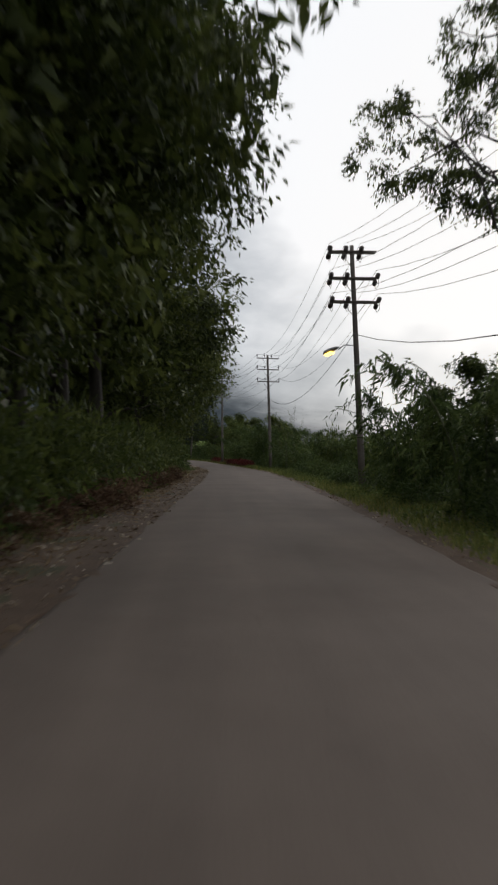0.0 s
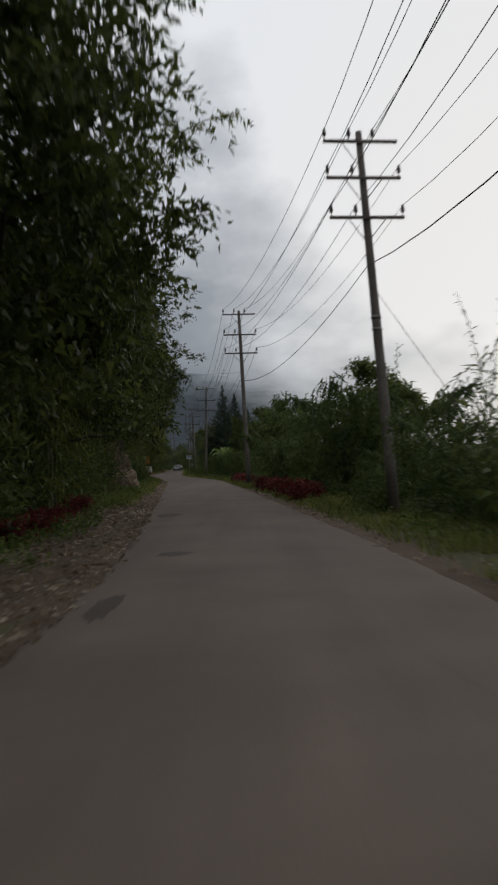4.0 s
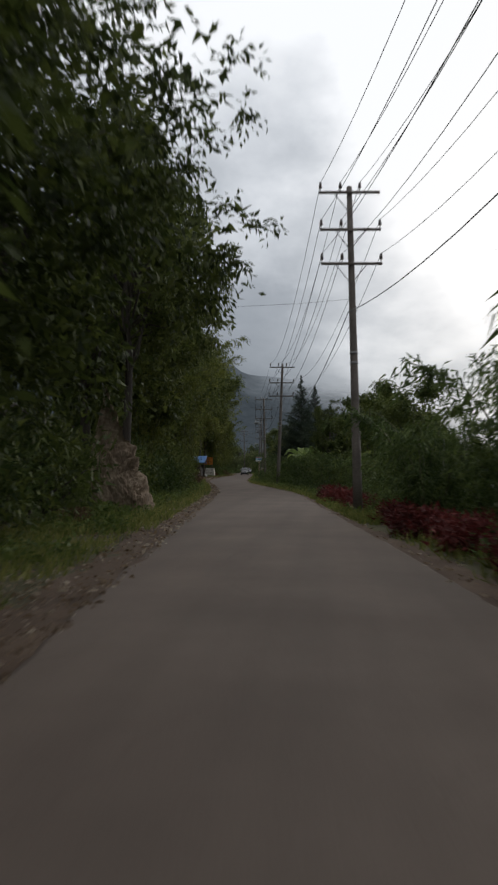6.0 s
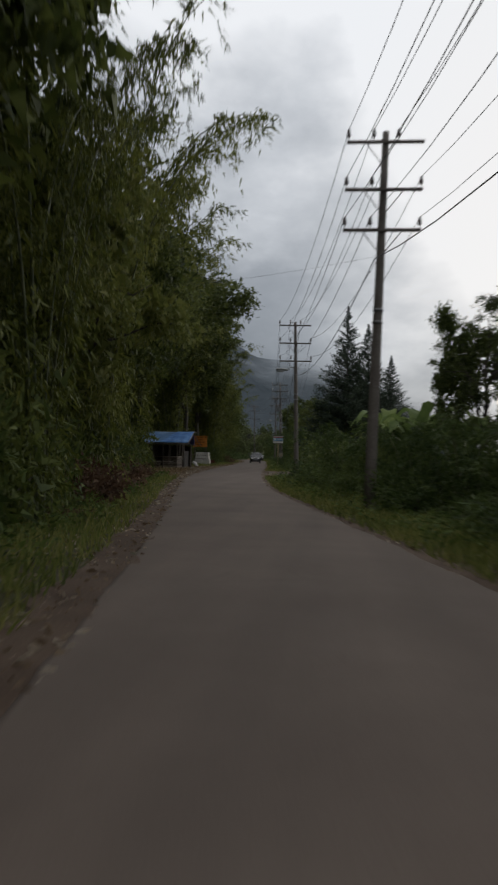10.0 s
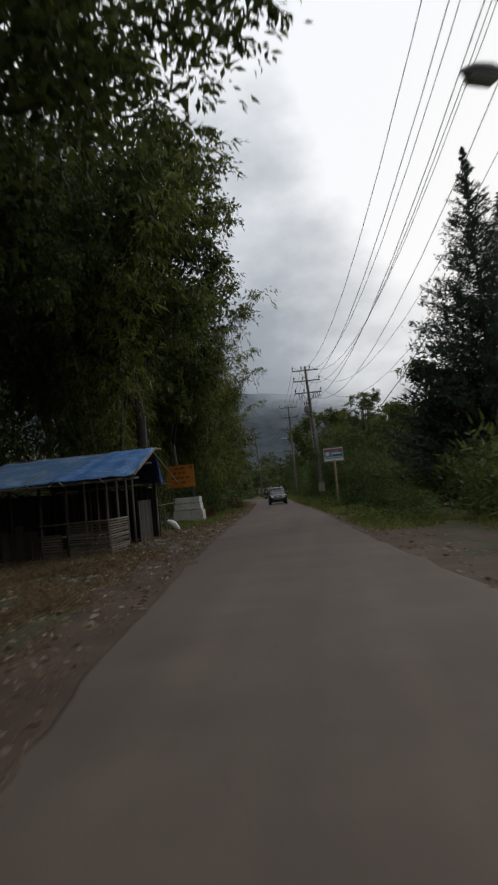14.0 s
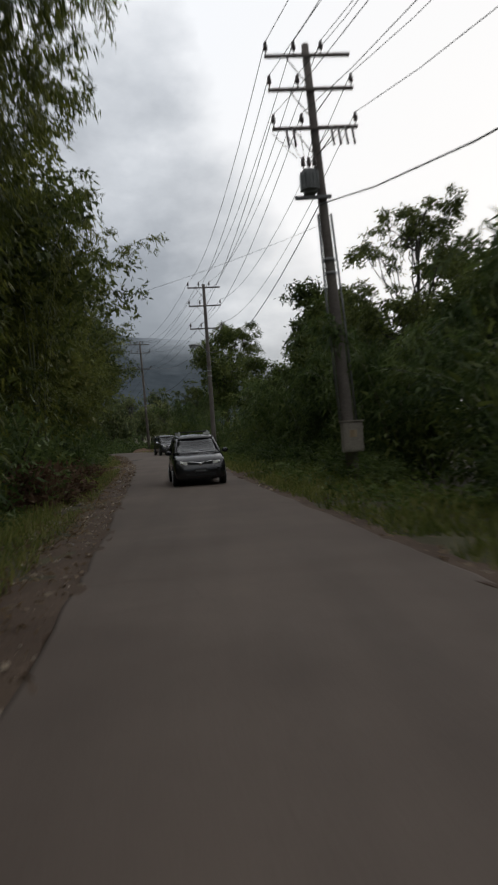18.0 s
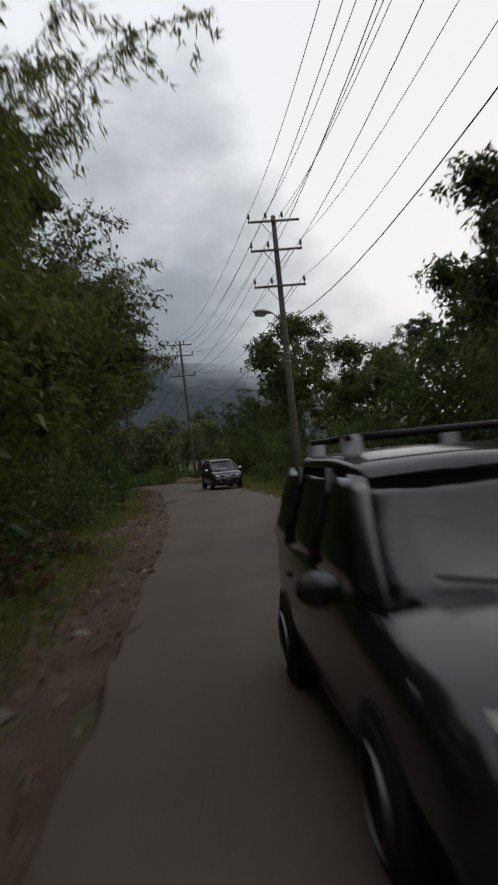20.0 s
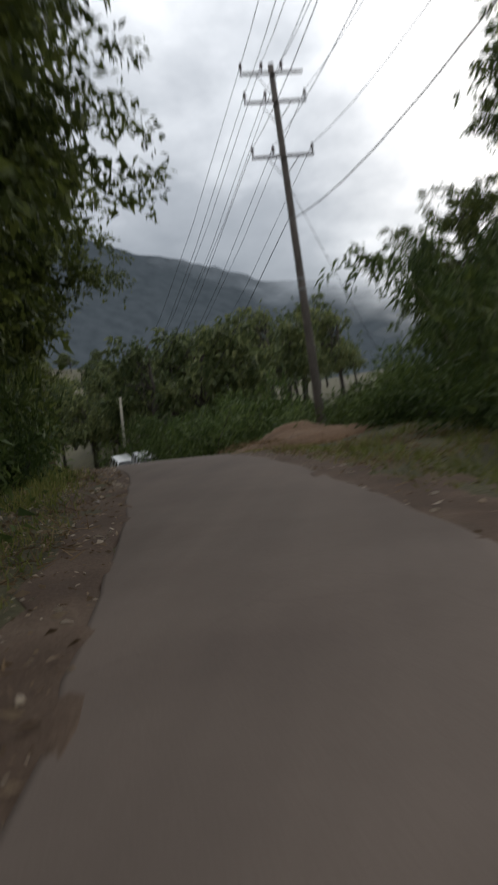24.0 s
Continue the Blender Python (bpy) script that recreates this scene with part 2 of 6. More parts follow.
INSULATOR = material("brown_insulator", ((0.028, 0.020, 0.017), (0.05, 0.036, 0.03), (0.08, 0.06, 0.05)), 0.3, 6, 50, 0.05, 0.002, spec=0.5)
WIRE = material("wire_black", ((0.02, 0.02, 0.02), (0.032, 0.032, 0.033), (0.05, 0.05, 0.05)), 0.6, 5, 30, 0, 0.002)

# ---- building tools ----
def mesh_of(name, verts, faces, mat, smooth=False):
    me = bpy.data.meshes.new(name)
    me.from_pydata([tuple(v) for v in np.asarray(verts, float).tolist()], [], [tuple(f) for f in faces])
    me.materials.append(mat)
    if smooth:
        me.polygons.foreach_set("use_smooth", [True] * len(me.polygons))
    me.update()
    return me


def blades_mesh(name, verts, mat, k=4):
    """One face for every k vertices."""
    n = len(verts) // k
    me = bpy.data.meshes.new(name)
    me.vertices.add(k * n)
    me.vertices.foreach_set("co", np.ascontiguousarray(verts, dtype=np.float32).ravel())
    me.loops.add(k * n)
    me.loops.foreach_set("vertex_index", np.arange(k * n, dtype=np.int32))
    me.polygons.add(n)
    me.polygons.foreach_set("loop_start", np.arange(0, k * n, k, dtype=np.int32))
    me.polygons.foreach_set("loop_total", np.full(n, k, dtype=np.int32))
    me.materials.append(mat)
    me.update(calc_edges=True)
    return me


def thing(name, m=None):
    ob = new(name)
    ob.empty_display_size = 0.2
    if m is not None:
        ob.matrix_world = m
    return ob


def part(name, data, mat, parent, label="", m=None):
    """Links a bmesh or a mesh as one mesh object under a thing or a part."""
    if isinstance(data, bmesh.types.BMesh):
        me = bpy.data.meshes.new(name)
        data.to_mesh(me)
        data.free()
        data = me
    if mat is not None and not data.materials:
        data.materials.append(mat)
    ob = new(name, data)
    ob.parent = parent
    if m is not None:
        ob.matrix_basis = m
    if label:
        ob["label"] = label
    return ob


def box(bm, x0, y0, z0, x1, y1, z1, bevel=0.0):
    r = bmesh.ops.create_cube(bm, size=1.0, matrix=Matrix.Translation(((x0 + x1) / 2, (y0 + y1) / 2, (z0 + z1) / 2)) @ Matrix.Diagonal((x1 - x0, y1 - y0, z1 - z0, 1)))
    if bevel:
        es = list({e for v in r["verts"] for e in v.link_edges})
        bmesh.ops.bevel(bm, geom=es, offset=bevel, segments=2, affect="EDGES")
    return bm


def tube_arrays(points, radii, sides=6):
    """Verts and faces of a tube along points."""
    pts = np.asarray(points, float)
    rad = np.broadcast_to(np.asarray(radii, float), (len(pts),))
    tan = np.gradient(pts, axis=0)
    tan /= np.linalg.norm(tan, axis=1, keepdims=True) + 1e-9
    up = np.where(np.abs(tan[:, 2:3]) > 0.9, [[1.0, 0, 0]], [[0, 0, 1.0]])
    a = np.cross(up, tan)
    a /= np.linalg.norm(a, axis=1, keepdims=True) + 1e-9
    b = np.cross(tan, a)
    ang = np.arange(sides) / sides * 2 * np.pi
    v = pts[:, None] + rad[:, None, None] * (np.cos(ang)[None, :, None] * a[:, None] + np.sin(ang)[None, :, None] * b[:, None])
    f = []
    for i in range(len(pts) - 1):
        for j in range(sides):
            k = (j + 1) % sides
            f.append((i * sides + j, i * sides + k, (i + 1) * sides + k, (i + 1) * sides + j))
    f.append(tuple(range(sides))[::-1])
    f.append(tuple((len(pts) - 1) * sides + j for j in range(sides)))
    return v.reshape(-1, 3), f


def tubes(name, list_of, mat, sides=6):
    """Several tubes (points, radii) in one mesh."""
    vs, fs, n = [], [], 0
    for pts, rad in list_of:
        v, f = tube_arrays(pts, rad, sides)
        vs.append(v)
        fs += [tuple(i + n for i in q) for q in f]
        n += len(v)
    return mesh_of(name, np.concatenate(vs), fs, mat, smooth=True)


def unit(v):
    return v / (np.linalg.norm(v, axis=-1, keepdims=True) + 1e-9)


def leaves(rng, pos, aim, length, width, fold=0.25, flat=0.8):
    """Folded leaf blades at pos, that point along aim: four vertices each."""
    n = len(pos)
    aim = unit(aim)
    side = unit(np.cross(aim, rng.normal(size=(n, 3)) + [0, 0, flat]))
    nor = np.cross(side, aim)
    length = np.broadcast_to(length, (n,))[:, None]
    width = np.broadcast_to(width, (n,))[:, None]
    mid = pos + aim * length * 0.45
    q = np.stack([pos, mid + side * width / 2 + nor * width * fold, pos + aim * length - nor * length * 0.12, mid - side * width / 2 + nor * width * fold], 1)
    return q.reshape(-1, 3)


def slivers(rng, pos, aim, length, width, flat=0.8):
    """Narrow three-cornered blades at pos, that point along aim."""
    n = len(pos)
    aim = unit(aim)
    side = unit(np.cross(aim, rng.normal(size=(n, 3)) + [0, 0, flat]))
    length = np.broadcast_to(length, (n,))[:, None]
    width = np.broadcast_to(width, (n,))[:, None]
    q = np.stack([pos + side * width / 2, pos + aim * length, pos - side * width / 2], 1)
    return q.reshape(-1, 3)


def ball(rng, n, power=0.5):
    d = unit(rng.normal(size=(n, 3)))
    return d * rng.random((n, 1)) ** power


# ---- plan of the road: way along, left edge, right edge ----
# The plan counts the way along in units of ALONG metres; heights and offsets are metres.
ALONG = 1.68
ROAD = [(-85.4, -13.1, -7.4), (-36.6, -10.6, -5.0), (0.0, -8.7, -3.0), (12.2, -8.0, -2.2), (24.4, -7.3, -1.6), (36.6, -7.0, -1.8),
        (46.4, -8.5, -3.3), (56.1, -10.3, -4.8), (65.9, -12.0, -6.5), (75.6, -13.6, -8.1), (85.4, -16.2, -11.4), (95.2, -19.4, -14.9),
        (104.9, -22.2, -17.0), (115.9, -23.9, -18.8), (126.9, -25.1, -20.1), (136.6, -26.0, -21.6), (146.4, -27.3, -23.3),
        (156.2, -28.7, -24.5), (165.9, -31.0, -26.6), (172.0, -32.5, -28.6), (178.1, -35.2, -31.4), (183.0, -37.7, -34.4),
        (190.3, -45.2, -40.0), (200.1, -53.5, -48.0), (214.7, -68.0, -62.0), (244.0, -105.0, -98.0)]
RY, RL, RR = (np.array(c) for c in zip(*ROAD))
_yy = np.linspace(RY[0], RY[-1], 700)
_ker = np.ones(15) / 15
_ll = np.convolve(np.pad(np.interp(_yy, RY, RL), 7, mode="edge"), _ker, "valid")
_rr = np.convolve(np.pad(np.interp(_yy, RY, RR), 7, mode="edge"), _ker, "valid")


def left_x(y):
    return np.interp(y, _yy, _ll)


def right_x(y):
    return np.interp(y, _yy, _rr)


def step(x, a, b):
    t = np.clip((np.asarray(x, float) - a) / (b - a), 0, 1)
    return t * t * (3 - 2 * t)


def road_z(y):
    y = np.asarray(y, float)
    return -0.205 * np.clip(y - 184, 0, 30) - 0.0085 * np.clip(y - 179, 0, 5) ** 2 - 0.03 * np.clip(y - 214, 0, 100)


def ground_z(x, y):
    """Height of the ground: a bank on the left, a slight fall on the right, a rise beyond the last bend."""
    x, y = np.asarray(x, float), np.asarray(y, float)
    ol, orr = left_x(y) - x, x - right_x(y)
    bend = step(y, 172, 186)
    left = 3.6 * step(ol, 3.4 + 5.0 * np.exp(-((y - 120) / 7) ** 2), 12 + 4.0 * np.exp(-((y - 120) / 7) ** 2)) + 0.30 * np.clip(ol - 10, 0, 90)
    fall = -0.10 * np.clip(orr - 4.5, 0, 45)
    rise = 0.25 * step(orr, 2.6, 5.5) + 0.035 * np.clip(orr - 6, 0, 160)
    right = fall * (1 - bend) + rise * bend
    soft = 0.10 * np.sin(x * 1.3 + y * 0.7) * np.sin(y * 0.9 - x * 0.4) * step(np.maximum(ol, orr), 1.0, 3.0)
    return road_z(y) * (1 - 0.7 * step(np.maximum(ol, orr), 2, 20)) + np.where(ol > 0, left, np.where(orr > 0, right, 0)) + soft


def gz(x, y):
    return float(ground_z(x, y))

# ---- ground, road, shoulders, mountain ----
def build_ground():
    offs = np.concatenate([-np.geomspace(1600, 14, 16), np.linspace(-12, -0.4, 30), np.linspace(0, 1, 5), 1 + np.linspace(0.4, 12, 30), 1 + np.geomspace(14, 1600, 16)])
    ys = np.concatenate([np.linspace(-700, -40, 8)[:-1], np.arange(-40, 215, 0.55), np.geomspace(216, 2200, 16)])
    V = []
    for y in ys:
        l, r = float(left_x(y)), float(right_x(y))
        x = np.where(offs < 0, l + offs, np.where(offs <= 1, l + (r - l) * offs, r + offs - 1))
        z = ground_z(x, np.full_like(x, y)) - 0.06 * ((offs >= -0.2) & (offs <= 1.2))
        rough = [0.07 * noise.fractal((a * 1.1, y * 1.6, 2.0), 0.8, 2.0, 4) for a in x]
        z = z + np.array(rough) * (np.clip(np.maximum(-offs, offs - 1), 0, 1))
        V.append(np.stack([x, np.full_like(x, y * ALONG), z], 1))
    n, m = len(ys), len(offs)
    F = [(i * m + j, i * m + j + 1, (i + 1) * m + j + 1, (i + 1) * m + j) for i in range(n - 1) for j in range(m - 1)]
    ob = new("ground", mesh_of("ground", np.concatenate(V), F, GROUND, True))
    tagged(ob, "dark soil with weeds and leaf litter beside the road", "ground", kind="structure")


def strip(name, y0, y1, fl, fr, mat, lift, dy=0.3, cols=11, edge=0.0, crown=0.0, thick=0.08, rough=0.0):
    """A sheet along the road between two lateral lines, with ragged edges and turned-down sides."""
    ys = np.arange(y0, y1 + dy, dy)
    V = []
    for y in ys:
        l, r = float(fl(y)), float(fr(y))
        l += edge * (noise.noise((y * 0.9, 3.1, 0)) + 0.6 * noise.noise((y * 2.7, 8.1, 0)))
        r += edge * (noise.noise((y * 0.9, 13.1, 5)) + 0.6 * noise.noise((y * 2.7, 18.1, 5)))
        u = np.concatenate([[0, 0.012], np.linspace(0, 1, cols - 2)[1:-1], [0.988, 1]])
        x = l + (r - l) * u
        z = road_z(y) + lift + crown * (1 - (2 * u - 1) ** 2)
        if rough:
            z = z + np.array([rough * max(noise.fractal((a * 2.2, y * 3.6, 7.0), 0.7, 2.0, 4), -0.4) for a in x])
        row = np.stack([x, np.full(cols, y * ALONG), np.broadcast_to(z, (cols,))], 1)
        row = np.concatenate([[[l - 0.03, y * ALONG, row[0, 2] - thick]], row, [[r + 0.03, y * ALONG, row[-1, 2] - thick]]])
        V.append(row)
    m = cols + 2
    F = [(i * m + j, i * m + j + 1, (i + 1) * m + j + 1, (i + 1) * m + j) for i in range(len(ys) - 1) for j in range(m - 1)]
    return new(name, mesh_of(name, np.concatenate(V), F, mat, True))


def build_road():
    road = strip("road", -80, 236, left_x, right_x, ASPHALT, 0.03, edge=0.10, crown=0.03)
    tagged(road, "narrow worn grey-brown asphalt road with crumbling edges", "road", kind="structure")
    sl = strip("shoulder_left", -60, 190, lambda y: left_x(y) - 1.15 - 0.45 * math.sin(y * 0.21) - 0.8 * math.exp(-((y - 8) / 14) ** 2) - 1.2 * math.exp(-((y - 118) / 9) ** 2) - 1.1 * math.exp(-((y - 43) / 8) ** 2), lambda y: left_x(y) + 0.1, DIRT, 0.020, edge=0.45, thick=0.14, rough=0.05)
    tagged(sl, "bare dirt shoulder strewn with dry leaves and rubbish", "shoulder", kind="structure")
    sr = strip("shoulder_right", -60, 190, lambda y: right_x(y) - 0.1, lambda y: right_x(y) + 0.6 + 0.3 * math.sin(y * 0.17) + 2.2 * math.exp(-((y - 113) / 8) ** 2) + 1.6 * math.exp(-((y - 180) / 5) ** 2), DIRT, 0.016, edge=0.3, thick=0.14, rough=0.035)
    tagged(sr, "narrow dirt and gravel shoulder of the road", "shoulder", kind="structure")


def mountain_material():
    m = bpy.data.materials.new("painted_haze_mountain")
    m.use_nodes = True
    nt = m.node_tree
    nt.nodes.clear()
    N, L = nt.nodes.new, nt.links.new
    out, em, df, tr = N("ShaderNodeOutputMaterial"), N("ShaderNodeEmission"), N("ShaderNodeBsdfDiffuse"), N("ShaderNodeBsdfTransparent")
    geo, sep = N("ShaderNodeNewGeometry"), N("ShaderNodeSeparateXYZ")
    L(geo.outputs["Position"], sep.inputs[0])
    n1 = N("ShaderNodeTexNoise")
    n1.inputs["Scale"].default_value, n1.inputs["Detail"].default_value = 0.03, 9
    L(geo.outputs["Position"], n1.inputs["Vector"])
    # distance haze is put into the colour as a faint blue-grey glow
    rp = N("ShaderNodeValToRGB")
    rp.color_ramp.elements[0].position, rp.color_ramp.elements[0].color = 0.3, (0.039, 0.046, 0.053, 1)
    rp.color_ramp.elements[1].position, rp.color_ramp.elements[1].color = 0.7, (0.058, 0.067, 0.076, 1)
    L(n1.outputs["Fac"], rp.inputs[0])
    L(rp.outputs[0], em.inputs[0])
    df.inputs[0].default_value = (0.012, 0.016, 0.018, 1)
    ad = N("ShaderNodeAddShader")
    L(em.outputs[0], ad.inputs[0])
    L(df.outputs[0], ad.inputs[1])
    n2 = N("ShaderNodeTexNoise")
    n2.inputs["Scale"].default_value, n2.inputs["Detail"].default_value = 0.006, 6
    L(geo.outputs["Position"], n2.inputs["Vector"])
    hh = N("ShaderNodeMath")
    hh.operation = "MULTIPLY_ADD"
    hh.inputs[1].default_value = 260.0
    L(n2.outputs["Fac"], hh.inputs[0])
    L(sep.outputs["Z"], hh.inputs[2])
    # the painted cloud fade starts lower towards the valley
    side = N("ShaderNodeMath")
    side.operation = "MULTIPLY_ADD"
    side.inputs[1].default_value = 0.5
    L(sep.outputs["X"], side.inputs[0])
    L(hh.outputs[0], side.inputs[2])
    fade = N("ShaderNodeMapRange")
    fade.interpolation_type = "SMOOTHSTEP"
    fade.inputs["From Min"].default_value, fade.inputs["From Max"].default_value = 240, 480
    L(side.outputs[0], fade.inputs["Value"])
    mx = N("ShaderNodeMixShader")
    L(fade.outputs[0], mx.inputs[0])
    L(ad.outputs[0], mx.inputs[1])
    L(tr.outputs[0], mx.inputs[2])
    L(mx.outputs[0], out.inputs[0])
    return m


def build_mountain():
    """A wooded range far ahead, whose top fades to transparent in place of cloud."""
    nu, nv = 150, 26
    V = []
    for j in range(nv):
        for i in range(nu):
            az = radians(-75 + 130 * i / (nu - 1))
            deg = math.degrees(az)
            # angle of the crest above the horizon: falls from the left towards the valley
            up = float(np.interp(deg, (-75, -45, -32, -25, -19, -14, -10, -5, 2, 12, 25, 55), (11, 17, 18.5, 16.8, 15.2, 13.4, 12.2, 11.6, 11.0, 9.0, 6.0, 3.0)))
            crest = 1700 * math.tan(radians(up))
            w = j / (nv - 1)
            r = 1150 + 550 * w
            p = Vector((math.sin(az) * r, math.cos(az) * r + 60, 0))
            h = crest * w * (1.0 + 0.05 * noise.fractal(p / 300, 1.0, 2.0, 6) + 0.25 * w * (1 - w) * noise.fractal(p / 160, 1.0, 2.0, 5)) + 7 * noise.fractal(p / 30, 0.9, 2.0, 4) * w
            V.append((p.x, p.y * ALONG, h - 25 * (1 - w)))
    F = [(j * nu + i, j * nu + i + 1, (j + 1) * nu + i + 1, (j + 1) * nu + i) for j in range(nv - 1) for i in range(nu - 1)]
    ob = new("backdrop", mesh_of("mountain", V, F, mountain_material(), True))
    tagged(ob, "wooded mountain with blue-grey haze in its colour, top faded out like cloud", "mountain", kind="structure")


build_ground()
build_road()
build_mountain()

# ---- plants ----
def limb_points(rng, start, end, wob=0.25, n=6):
    t = np.linspace(0, 1, n)[:, None]
    p = np.asarray(start) * (1 - t) + np.asarray(end) * t
    w = rng.normal(size=(n, 3)) * wob * np.sin(t * np.pi)
    p = p + w
    p[:, 2] += 0.12 * np.linalg.norm(np.subtract(end, start)) * np.sin(t[:, 0] * np.pi)
    return p


def broad_tree(seed, height, radius, low, n_clumps, per, leaf, mat, bark, size=1.0, airy=False, trunk_r=0.2, fine=True, core=7500):
    """A broadleaf tree: tapered trunk with limbs, and a crown of leaf clumps with gaps."""
    rng = np.random.default_rng(seed)
    ob = thing("tree")
    cz, rz = (height + low) / 2, (height - low) / 2
    n_lobes = max(n_clumps // 9, 6)
    d = unit(rng.normal(size=(n_lobes, 3)))
    lobe = d * (0.42 + 0.40 * rng.random((n_lobes, 1))) * [radius, radius, rz] + [0, 0, cz]
    which = np.arange(n_clumps) % n_lobes
    lr = 0.30 * radius * (0.75 + 0.5 * rng.random((n_lobes, 1)))
    out = unit(rng.normal(size=(n_clumps, 3)) + 0.5 * d[which])
    cen = lobe[which] + out * lr[which] * (0.45 + 0.55 * rng.random((n_clumps, 1))) * [1, 1, 0.85]
    cen[:, 2] = np.maximum(cen[:, 2], low * 0.6 + 0.4)
    lean = rng.normal(size=2) * 0.3
    top = np.array([lean[0], lean[1], low + 0.75 * (height - low)])
    segs = [(limb_points(rng, (0, 0, -0.4), top, 0.18, 9), np.linspace(trunk_r, trunk_r * 0.25, 9))]
    for i in rng.choice(n_clumps, size=min(n_clumps, 30 if airy else 12), replace=False):
        s = 0.3 + 0.65 * rng.random()
        a = np.array([lean[0] * s, lean[1] * s, -0.4 + s * (top[2] + 0.4)])
        if a[2] > cen[i, 2] + 0.5:
            a[2] = max(cen[i, 2] - 1.0, 0.5)
        segs.append((limb_points(rng, a, cen[i], 0.22, 6), np.linspace(trunk_r * (0.26 if airy else 0.42), 0.015, 6)))
    part("trunk", tubes("trunk", segs, bark, 6 if fine else 4), bark, ob)
    cr = (0.75 if airy else 1.0) * size
    twigs = 9
    each = max(per // twigs, 3)
    pos, aim = [], []
    for c, o in zip(cen, out):
        # each clump is a bunch of drooping leafy twigs
        k = twigs * each
        td = np.repeat(unit(rng.normal(size=(twigs, 3)) * [1, 1, 0.6] + o * 0.7), each, 0)
        tl = np.repeat(cr * (0.42 + 0.55 * rng.random(twigs)), each)[:, None]
        w = rng.random((k, 1)) ** 0.75
        pos.append(c + td * tl * w + tl * w ** 2 * [0, 0, -0.4] + rng.normal(size=(k, 3)) * 0.07 * size)
        aim.append(td * 0.6 + rng.normal(size=(k, 3)) * 0.5 + [0, 0, -0.6])
    pos, aim = np.concatenate(pos), np.concatenate(aim)
    ln = leaf * (0.7 + 0.6 * rng.random(len(pos)))
    if fine:
        part("crown", blades_mesh("crown", leaves(rng, pos, aim, ln, ln * 0.40, 0.12), mat), mat, ob)
    else:
        part("crown", blades_mesh("crown", slivers(rng, pos, aim, ln, ln * 0.6), mat, 3), mat, ob)
    if not airy and core:
        # shaded leaves deep inside the crown
        k = rng.integers(0, n_lobes, core)
        u = np.where(rng.random((core, 1)) < 0.35, ball(rng, core, 0.42) * [radius * 0.62, radius * 0.62, rz * 0.74] + [0, 0, cz],
                     lobe[k] + ball(rng, core, 0.6) * lr[k] * [0.8, 0.8, 0.7])
        u[:, 2] = np.maximum(u[:, 2], low * 0.6 + 0.3)
        part("inner_foliage", blades_mesh("inner_foliage", slivers(rng, u, rng.normal(size=(core, 3)) + [0, 0, -0.5], 0.38, 0.22, 0.0), mat, 3), mat, ob)
    return ob


def bamboo_culm_parts(seed, height, reach, n_leaf, leaf, mat=None):
    rng = np.random.default_rng(seed)
    s = np.linspace(0, 1, 14)
    x = reach * s ** 2.4
    z = height * (s - 0.22 * s ** 4)
    y = 0.25 * np.sin(s * 3 + seed)
    pts = np.stack([x, y, z - 0.3], 1)
    culm = tubes("culm", [(pts, 0.045 * (1 - 0.85 * s) + 0.004)], CULM, 6)
    # drooping sprays from the nodes of the upper two thirds
    pos, aim = [], []
    ns = max(n_leaf // 14, 1)
    t = 0.08 + 0.92 * rng.random(ns) ** 0.85
    base = np.stack([np.interp(t, s, pts[:, k]) for k in range(3)], 1)
    out = unit(rng.normal(size=(ns, 3)) * [1, 1, 0.35] + [0.35, 0, 0.1])
    ln = 0.4 + 0.9 * rng.random(ns)
    for b, o, l in zip(base, out, ln):
        w = rng.random(14) ** 0.7
        p = b + o * (l * w)[:, None] + np.stack([0 * w, 0 * w, -0.55 * l * w ** 2], 1) + rng.normal(size=(14, 3)) * 0.07
        pos.append(p)
        aim.append(o * 0.55 + rng.normal(size=(14, 3)) * 0.45 + [0, 0, -0.75])
    pos, aim = np.concatenate(pos), np.concatenate(aim)
    lf = leaf * (0.65 + 0.7 * rng.random(len(pos)))
    return culm, blades_mesh("foliage", slivers(rng, pos, aim, lf, lf * 0.17 + 0.016), mat or LEAF_BAMBOO, 3)


def bamboo_clump(seed, height, reach, culms, meshes):
    rng = random.Random(seed)
    ob = thing("bamboo_clump")
    for i in range(culms):
        cu, fo = meshes[i % len(meshes)]
        a = 360 * i / culms + rng.uniform(-20, 20)
        k = rng.uniform(0.78, 1.08)
        m = pose(0.5 * math.cos(radians(a)), 0.5 * math.sin(radians(a)), 0, 0, 0, a) @ Matrix.Diagonal((reach * k * rng.uniform(0.5, 1.15), k, height * k, 1))
        c = part("culm", cu, None, ob, m=m)
        part("foliage", fo, None, c)
    return ob


